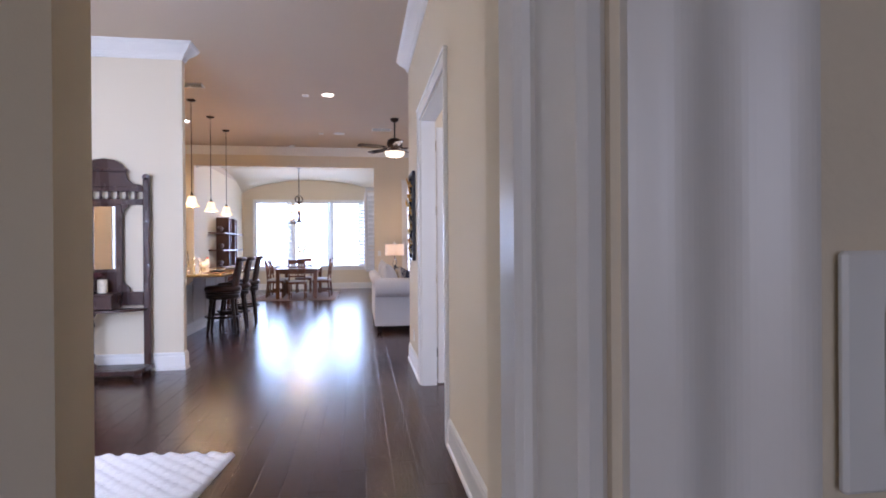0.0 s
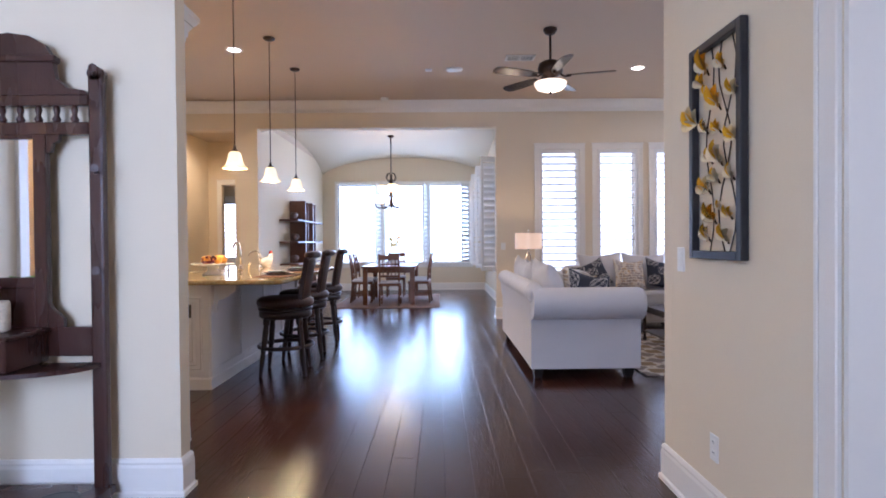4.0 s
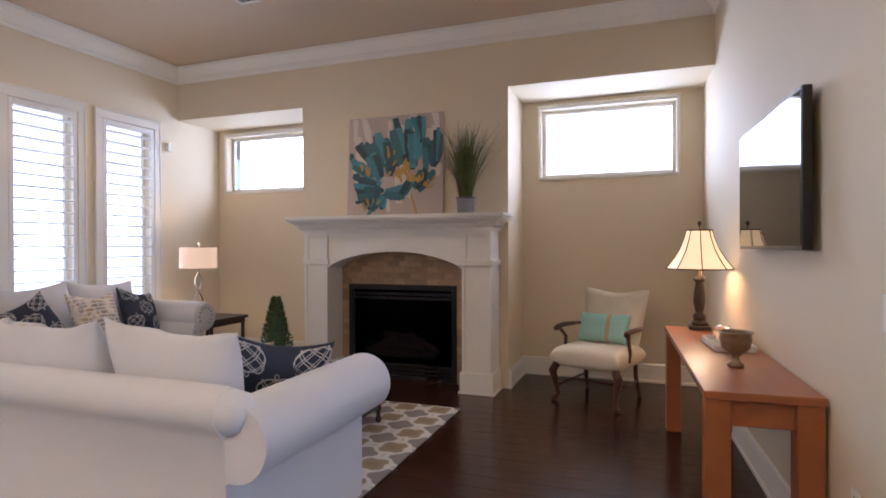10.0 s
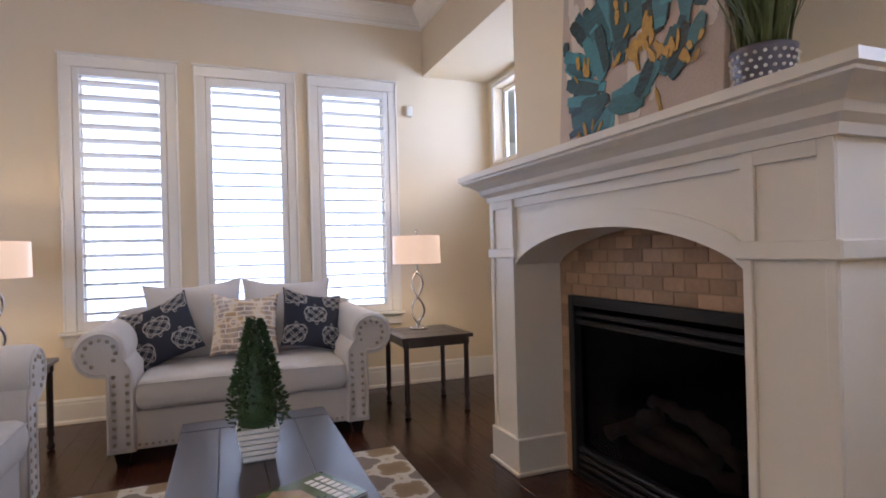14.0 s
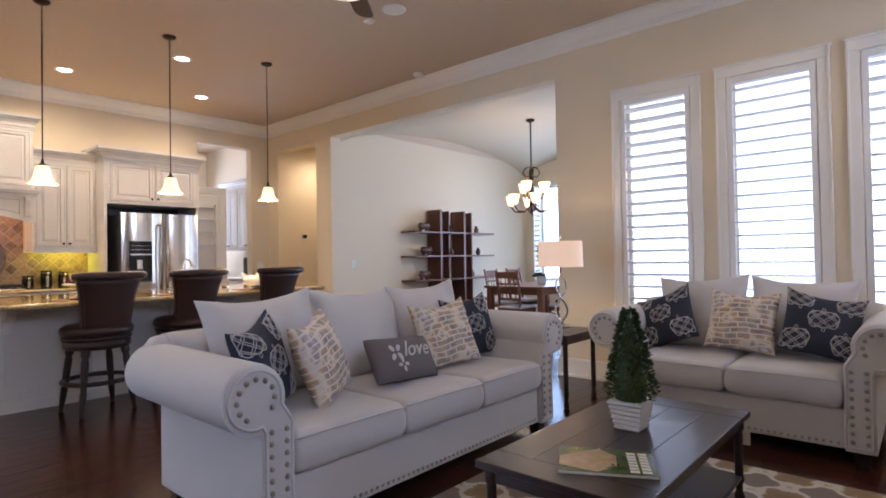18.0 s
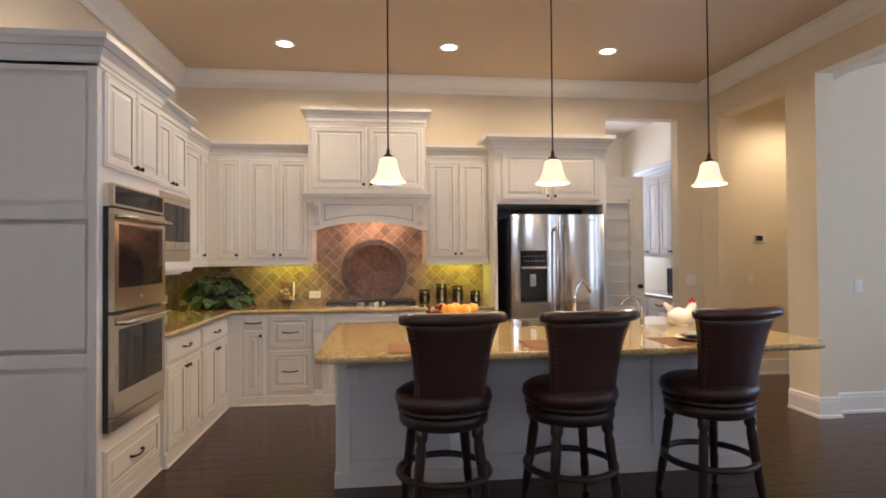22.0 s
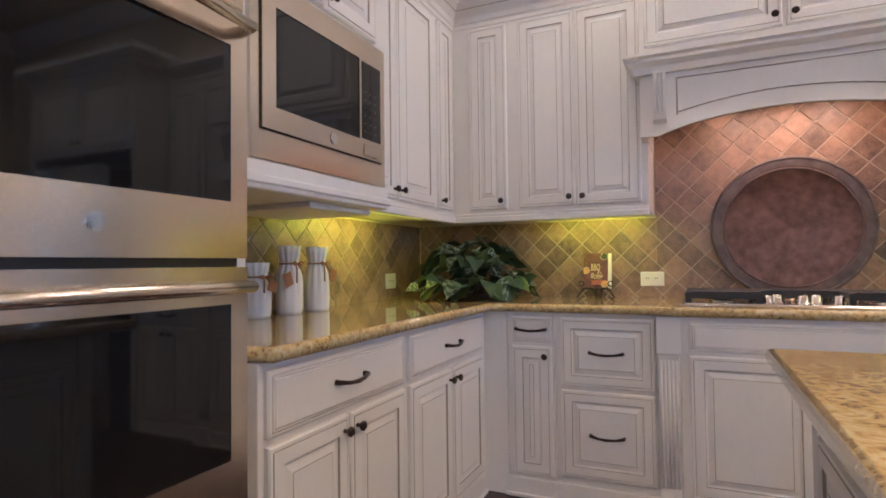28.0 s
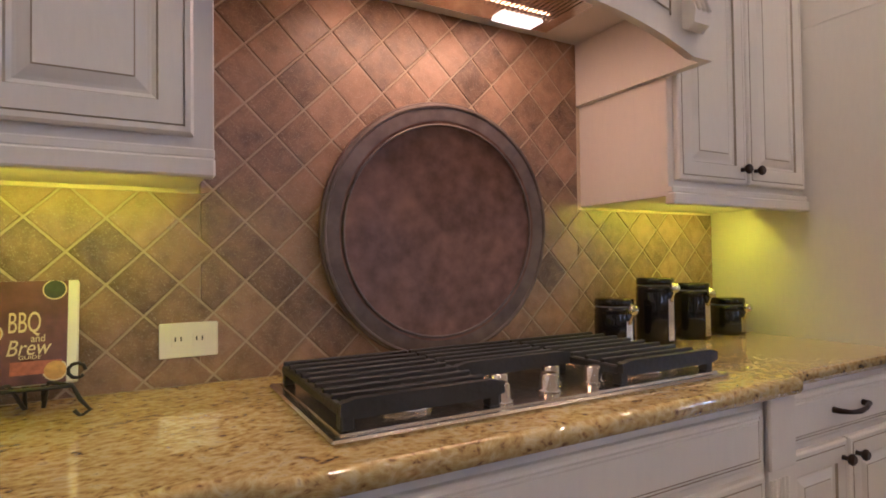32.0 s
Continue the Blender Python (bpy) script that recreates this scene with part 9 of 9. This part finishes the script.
rnd = random.Random(14)
BLOSSOMS = ((-0.07, 0.83, 1, 0.09), (0.07, 0.80, 1, 0.06), (-0.10, 0.765, 1, 0.06), (-0.055, 0.71, 0, 0.05), (0.03, 0.66, 1, 0.09), (0.155, 0.67, 0, 0.06), (-0.16, 0.62, 0, 0.09), (-0.075, 0.565, 0, 0.06), (0.033, 0.545, 1, 0.05), (0.155, 0.495, 0, 0.06), (-0.037, 0.433, 1, 0.06), (0.043, 0.43, 0, 0.09), (0.022, 0.345, 0, 0.06), (0.137, 0.345, 0, 0.06), (-0.052, 0.31, 0, 0.07), (-0.007, 0.187, 1, 0.08), (0.05, 0.22, 0, 0.04), (0.12, 0.187, 1, 0.05), (-0.056, 0.107, 0, 0.07), (0.091, 0.10, 0, 0.07))
for x, z, g, size in BLOSSOMS:
    flower = part("flower", tubed([(x, -0.012, z - size * 0.5), (x, -0.022, z - size * 0.2)], 0.004, 6), BRONZE, ar, "gold metal blossom" if g else "champagne metal blossom")
    lean = rnd.uniform(-0.5, 0.5)
    for k, a in enumerate((25, 62, 100, 150)):
        bm = bmesh.new()
        cup_petal(bm, Vector((x, -0.02 - 0.002 * k, z - size * 0.3)), radians(a) + lean, size * (1.0 if k in (1, 2) else 0.85), rnd.uniform(0.5, 0.9))
        part("petal", bm, PEARL if (k == 3 and g) or (k != 2 and not g) else GILT, flower)

# French door, casings, first doorway, small hall rug
bm = bmesh.new()
casing(bm, -5.55, -4.02, 0.0, 2.52, 0.09, 0.02)
o = tagged(part("doorway_trim", bm, TRIM, None, "white casing round the French door opening"), category="trim", kind="structure")
o.matrix_basis = pose(0.76, 0, 0, 0, 0, -90)
bm = box(box(boxed(0.762, 0.898, 5.53, 5.549, 0, 2.5), 0.762, 0.898, 4.021, 4.04, 0, 2.5), 0.762, 0.898, 4.04, 5.53, 2.5, 2.519)
tagged(part("door_jamb", bm, TRIM, None, "white door jamb"), category="trim", kind="structure")
fd = thing("french_door", pose(0.912, 5.60, 0.012), "open white French door with many glass panes", "door")
W, Hh, cols, rows_ = 0.745, 2.44, 3, 6
sx, bz, tz = 0.105, 0.235, 0.12
bm = boxed(0, sx, -0.035, 0, 0, Hh, 0.003)
box(bm, W - sx, W, -0.035, 0, 0, Hh, 0.003)
box(bm, sx, W - sx, -0.035, 0, 0, bz, 0.003)
box(bm, sx, W - sx, -0.035, 0, Hh - tz, Hh, 0.003)
part("door_frame", bm, TRIM, fd)
cw, chh = (W - 2 * sx) / cols, (Hh - bz - tz) / rows_
for i in range(1, cols):
    part("muntin", boxed(sx + cw * i - 0.011, sx + cw * i + 0.011, -0.03, -0.005, bz, Hh - tz, 0.002), TRIM, fd)
for j in range(1, rows_):
    for i in range(cols):
        part("muntin", boxed(sx + cw * i + 0.012, sx + cw * (i + 1) - 0.012, -0.03, -0.005, bz + chh * j - 0.011, bz + chh * j + 0.011, 0.002), TRIM, fd)
for j in range(rows_):
    for i in range(cols):
        part("pane", boxed(sx + cw * i + 0.011, sx + cw * (i + 1) - 0.011, -0.020, -0.016, bz + chh * j + 0.011, bz + chh * (j + 1) - 0.011), GLASS, fd)
for z in (0.25, 0.95, 1.6, 2.22):
    part("hinge", boxed(-0.016, 0.0, -0.04, 0.005, z, z + 0.09, 0.002), STEEL, fd)
bm = bmesh.new()
casing(bm, 4.45, 5.40, 0.0, 2.44, 0.10, 0.02)
o = tagged(part("doorway_trim", bm, TRIM, None, "white casing round a hall door"), category="trim", kind="structure")
o.matrix_basis = pose(-3.29, 0, 0, 0, 0, 90)
hd2 = thing("door_1", pose(-3.60, 5.37, 0, 0, 0, 172), "open white panelled door of the side room", "door")
for z0, z1 in ((1.1, 2.42), (0.01, 1.098)):
    part("leaf", panel(bmesh.new(), 0.0, 0.90, z0, z1, 0, 0.035, 0.12), [TRIM, TRIM], hd2)
# first doorway, right beside the starting point
bm = bmesh.new()
prof = [(0.0, 0.0)] + [(0.085 * k / 30, -0.011 - 0.007 * k / 30 - 0.005 * math.sin(2 * math.pi * (k / 30) * 1.5 - 0.8)) for k in range(31)] + [(0.085, 0.0)]
prism(bm, [(0.305 + u, 0.60 + v) for u, v in prof], "z", 0.0, 2.9)
prism(bm, [(0.305 + u, 0.74 - v) for u, v in prof], "z", 0.0, 2.9)
box(bm, 0.285, 0.2995, 0.60, 0.74, 0, 2.9, 0.004)
box(bm, 0.272, 0.285, 0.66, 0.70, 0, 2.9, 0.004)
tagged(part("doorway_trim", fixed(bm), TRIM, None, "white moulded casing of the first doorway"), category="trim", kind="structure")
SHAG = material("white_shag", (0.72, 0.68, 0.64), 0.95, vary=0.08, grain=120, bump=0.1)
hr = thing("hall_rug", pose(-1.65, 3.35, 0.002, 0, 0, -6), "cream quilted rug on the hall floor", "rug")
bm = bmesh.new()
n, m_ = 120, 92
grid = {}
for i in range(n + 1):
    for j in range(m_ + 1):
        x, y = (i / n - 0.5) * 1.95, (j / m_ - 0.5) * 1.5
        z = 0.012 + 0.024 * abs(math.sin(x * 24 + y * 30) * math.sin(x * 24 - y * 30)) ** 0.45 + 0.003 * math.sin(71 * x + 3 * y) * math.sin(67 * y)
        grid[i, j] = bm.verts.new((x, y, z if 0 < i < n and 0 < j < m_ else 0.002))
for i in range(n):
    for j in range(m_):
        bm.faces.new((grid[i, j], grid[i + 1, j], grid[i + 1, j + 1], grid[i, j + 1])).smooth = True
part("quilted_top", bm, SHAG, hr, "diamond-quilted cream top")

# outside: patio, brick porch, neighbour
CONC = material("patio_concrete", (0.42, 0.40, 0.37), 0.85, vary=0.12, grain=30, bump=0.05)
BRICK = material("porch_brick", (0.36, 0.24, 0.18), 0.85, vary=0.3, grain=16, bump=0.1, large=9)
tagged(part("patio", boxed(0.95, 9.0, 13.1, 18.8, -0.13, -0.05), CONC, None, "pale concrete patio outside the windows"), category="patio", kind="structure")
for x, y in ((1.35, 17.6), (4.6, 17.6), (7.8, 17.6)):
    ob = thing("porch_column", pose(x, y, -0.05), "tan brick porch column", "column", "porch columns")
    for k in range(40):
        off = 0.012 * (k % 2)
        part("brick_course", boxed(-0.24 + off, 0.24 - off, -0.24 + off, 0.24 - off, 0.075 * k, 0.075 * k + 0.066, 0.004), BRICK, ob)
tagged(part("porch_beam", boxed(1.0, 9.0, 17.3, 17.8, 2.95, 3.3), TRIM, None, "white porch beam on brick columns"), category="beam", kind="structure")
tagged(part("porch_roof", boxed(0.98, 9.0, 13.10, 18.2, 3.35, 3.45), TRIM, None, "white boarded porch ceiling"), category="roof", kind="structure")
nb = thing("neighbour_house", pose(13, 9, -0.12), "pale brick neighbouring house with a hipped roof", "house")
part("wall", boxed(0, 8, -8, 9, 0, 3.6), material("pale_brick", (0.5, 0.42, 0.36), 0.85, vary=0.2, grain=12, large=6), nb)
part("roof", fixed(prism(bmesh.new(), [(-0.5, 3.6), (8.5, 3.6), (5.0, 6.4), (3.0, 6.4)], "y", -8.5, 9.5)), material("shingle_roof", (0.16, 0.14, 0.13), 0.9, vary=0.2), nb)
for y in (-4, 0, 4):
    w_ = part("window", boxed(-0.03, 0.0, y - 0.6, y + 0.6, 0.9, 2.5), BLACKGLASS, nb)
    part("window_frame", boxed(-0.06, -0.03, y - 0.68, y - 0.6, 0.85, 2.55), TRIM, w_)
ob = thing("fence", pose(0, 32, -0.12), "weathered cedar board fence behind the lawn", "fence")
WOODF = material("cedar_board", (0.30, 0.21, 0.14), 0.85, vary=0.2, grain=8, stretch=(8, 8, 1), random_tint=0.2)
fb = part("board", boxed(-0.09, 0.09, 0, 0.02, 0, 1.8), WOODF, ob)
fb.location = (-14, 0, 0)
for k in range(1, 150):
    o = fb.copy()
    o.location = (-14 + 0.19 * k, 0, 0)
    scene.collection.objects.link(o)

# floor planks: those the walk passes nearest are parts, the rest is joined
rnd = random.Random(31)
PW = 0.152
near, far = [], []
x = -8.15
while x < 5.25:
    y = -4.15 - rnd.uniform(0, 1.6)
    while y < 18.85:
        length = rnd.uniform(1.3, 2.1)
        y0, y1 = max(y, -4.15), min(y + length, 18.85)
        if y1 - y0 > 0.05:
            cx, cy = x + PW / 2, (y0 + y1) / 2
            hot = (-3.3 < cx < 0.8 and 2.0 < cy < 6.6) or (-2.4 < cx < 4.1 and 6.6 < cy < 12.9)
            (near if hot and len(near) < 300 else far).append((x, min(x + PW, 5.25), y0, y1))
        y += length
    x += PW
meshes = {}
for x0, x1, y0, y1 in near:
    key = (round(x1 - x0, 3), round(y1 - y0, 1))
    w, l = key
    if key not in meshes:
        me = bpy.data.meshes.new("plank")
        bm = bmesh.new()
        rows = [ring(bm, [(sx * (w / 2 - i), sy * (l / 2 - i), z) for sx, sy in ((-1, -1), (1, -1), (1, 1), (-1, 1))]) for i, z in ((0.0006, -0.0018), (0.0006, -0.0008), (0.0022, 0.0))]
        for a, b in zip(rows, rows[1:]):
            bridge(bm, a, b, smooth=False)
        bm.faces.new(rows[-1])
        bm.to_mesh(me)
        bm.free()
        me.materials.append(PLANK)
        meshes[key] = me
    o = new("plank", meshes[key])
    o.parent = floor_slab
    o.location = ((x0 + x1) / 2, (y0 + y1) / 2, 0.0)
    o.scale = (1, (y1 - y0) / l, 1)


def island_tint(m):
    """The joined planks vary piece by piece."""
    c = m.copy()
    c.name = m.name + "_joined"
    n, l = c.node_tree.nodes, c.node_tree.links
    for k in list(n):
        if k.type == "OBJECT_INFO":
            g = n.new("ShaderNodeNewGeometry")
            to = k.outputs["Random"].links[0].to_socket
            l.new(g.outputs["Random Per Island"], to)
            n.remove(k)
    return c


verts, faces = [], []
for x0, x1, y0, y1 in far:
    b = len(verts)
    for i, z in ((0.0006, -0.0018), (0.0022, 0.0)):
        verts += [(x0 + i, y0 + i, z), (x1 - i, y0 + i, z), (x1 - i, y1 - i, z), (x0 + i, y1 - i, z)]
    faces += [(b + 4, b + 5, b + 6, b + 7)] + [(b + k, b + (k + 1) % 4, b + 4 + (k + 1) % 4, b + 4 + k) for k in range(4)]
me = bpy.data.meshes.new("floor_planks")
me.from_pydata(verts, [], faces)
me.materials.append(island_tint(PLANK))
o = new("floor_planks", me)
o.parent = floor_slab
tagged(o, "dark stained hardwood planks further off", kind="stuff")

# diamond backsplash
SPLASH = material("tumbled_stone_tile", (0.25, 0.158, 0.103), 0.38, vary=0.55, grain=30, bump=0.25, large=12, random_tint=0.36, rough_vary=0.14)
sn, sl = SPLASH.node_tree.nodes, SPLASH.node_tree.links
fleck, keep, blend = sn.new("ShaderNodeTexNoise"), sn.new("ShaderNodeMapRange"), sn.new("ShaderNodeMix")
fleck.inputs["Scale"].default_value, fleck.inputs["Detail"].default_value, fleck.inputs["Distortion"].default_value = 34, 5, 1.6
for key, value in (("From Min", 0.57), ("From Max", 0.66), ("To Min", 0.0), ("To Max", 0.6)):
    keep.inputs[key].default_value = value
blend.data_type = "RGBA"
blend.inputs["B"].default_value = (0.50, 0.43, 0.35, 1)
sl.new(sn["Principled BSDF"].inputs["Base Color"].links[0].from_socket, blend.inputs["A"])
sl.new(fleck.outputs["Fac"], keep.inputs["Value"])
sl.new(keep.outputs["Result"], blend.inputs["Factor"])
sl.new(blend.outputs["Result"], sn["Principled BSDF"].inputs["Base Color"])
bs = thing("backsplash", pose(0, 0, 0), "tumbled travertine diamond tile backsplash", "tiles")
bm = boxed(-5.0995, -5.092, 6.80, 10.16, CT - 0.03, 1.402)
box(bm, -5.0995, -5.092, 8.275, 9.455, 1.402, 1.966)
box(bm, -5.09, -2.857, 6.7905, 6.798, CT - 0.03, 1.402)
part("grout", bm, material("pale_tile_grout", (0.46, 0.37, 0.27), 0.9, vary=0.1, grain=120), bs)


def clip(poly, x0, x1, z0, z1):
    for axis, value, keep in ((0, x0, 1), (0, x1, -1), (1, z0, 1), (1, z1, -1)):
        out = []
        for i, p in enumerate(poly):
            q = poly[i - 1]
            inp, inq = (p[axis] - value) * keep >= 0, (q[axis] - value) * keep >= 0
            if inp != inq:
                t = (value - q[axis]) / (p[axis] - q[axis])
                out.append((q[0] + (p[0] - q[0]) * t, q[1] + (p[1] - q[1]) * t))
            if inp:
                out.append(p)
        poly = out
        if len(poly) < 3:
            return []
    return poly


DG, count = 0.146, 0
for region, put in ((((6.803, 10.158, CT, 1.40), (8.278, 9.452, 1.40, 1.964)), "w"), (((2.859, 5.085, CT, 1.40),), "s")):
    whole = {}
    for i in range(-2, 52):
        for j in range(-2, 18):
            cx, cz = (6.7 if put == "w" else 2.8) + DG / 2 * i, 0.90 + DG / 2 * j
            if (i + j) % 2:
                continue
            h = DG / 2 - 0.0038
            tile = [(cx - h, cz), (cx, cz - h), (cx + h, cz), (cx, cz + h)]
            if put == "s":
                cut = [clip(tile, *region[0])]
            elif 8.278 < cx < 9.452:
                cut = [clip(tile, 8.278, 9.452, CT, 1.964), clip(tile, 6.803, 8.276, CT, 1.40), clip(tile, 9.454, 10.158, CT, 1.40)]
            else:
                cut = [clip(tile, 6.803, 10.158, CT, 1.40), clip(tile, 8.278, 9.452, 1.402, 1.964)]
            cut = [p for p in cut if len(p) > 2 and abs(sum(a[0] * b[1] - b[0] * a[1] for a, b in zip(p, p[1:] + p[:1]))) > 0.0004]
            if not cut:
                continue
            for p in cut:
                bm = bmesh.new()
                mx, mz = sum(q[0] for q in p) / len(p), sum(q[1] for q in p) / len(p)
                d = rnd.uniform(0.0022, 0.0036)
                place = (lambda u, v, e: (-5.092 + e, u, v)) if put == "w" else (lambda u, v, e: (-u, 6.798 + e, v))
                rows = [ring(bm, [place(mx + (u - mx) * k, mz + (v - mz) * k, e) for u, v in p]) for k, e in ((1.0, -0.001), (1.0, d - 0.0012), (0.96, d))]
                for a, b in zip(rows, rows[1:]):
                    bridge(bm, a, b, smooth=False)
                bm.faces.new(rows[-1])
                part("tile", fixed(bm), SPLASH, bs)
                count += 1
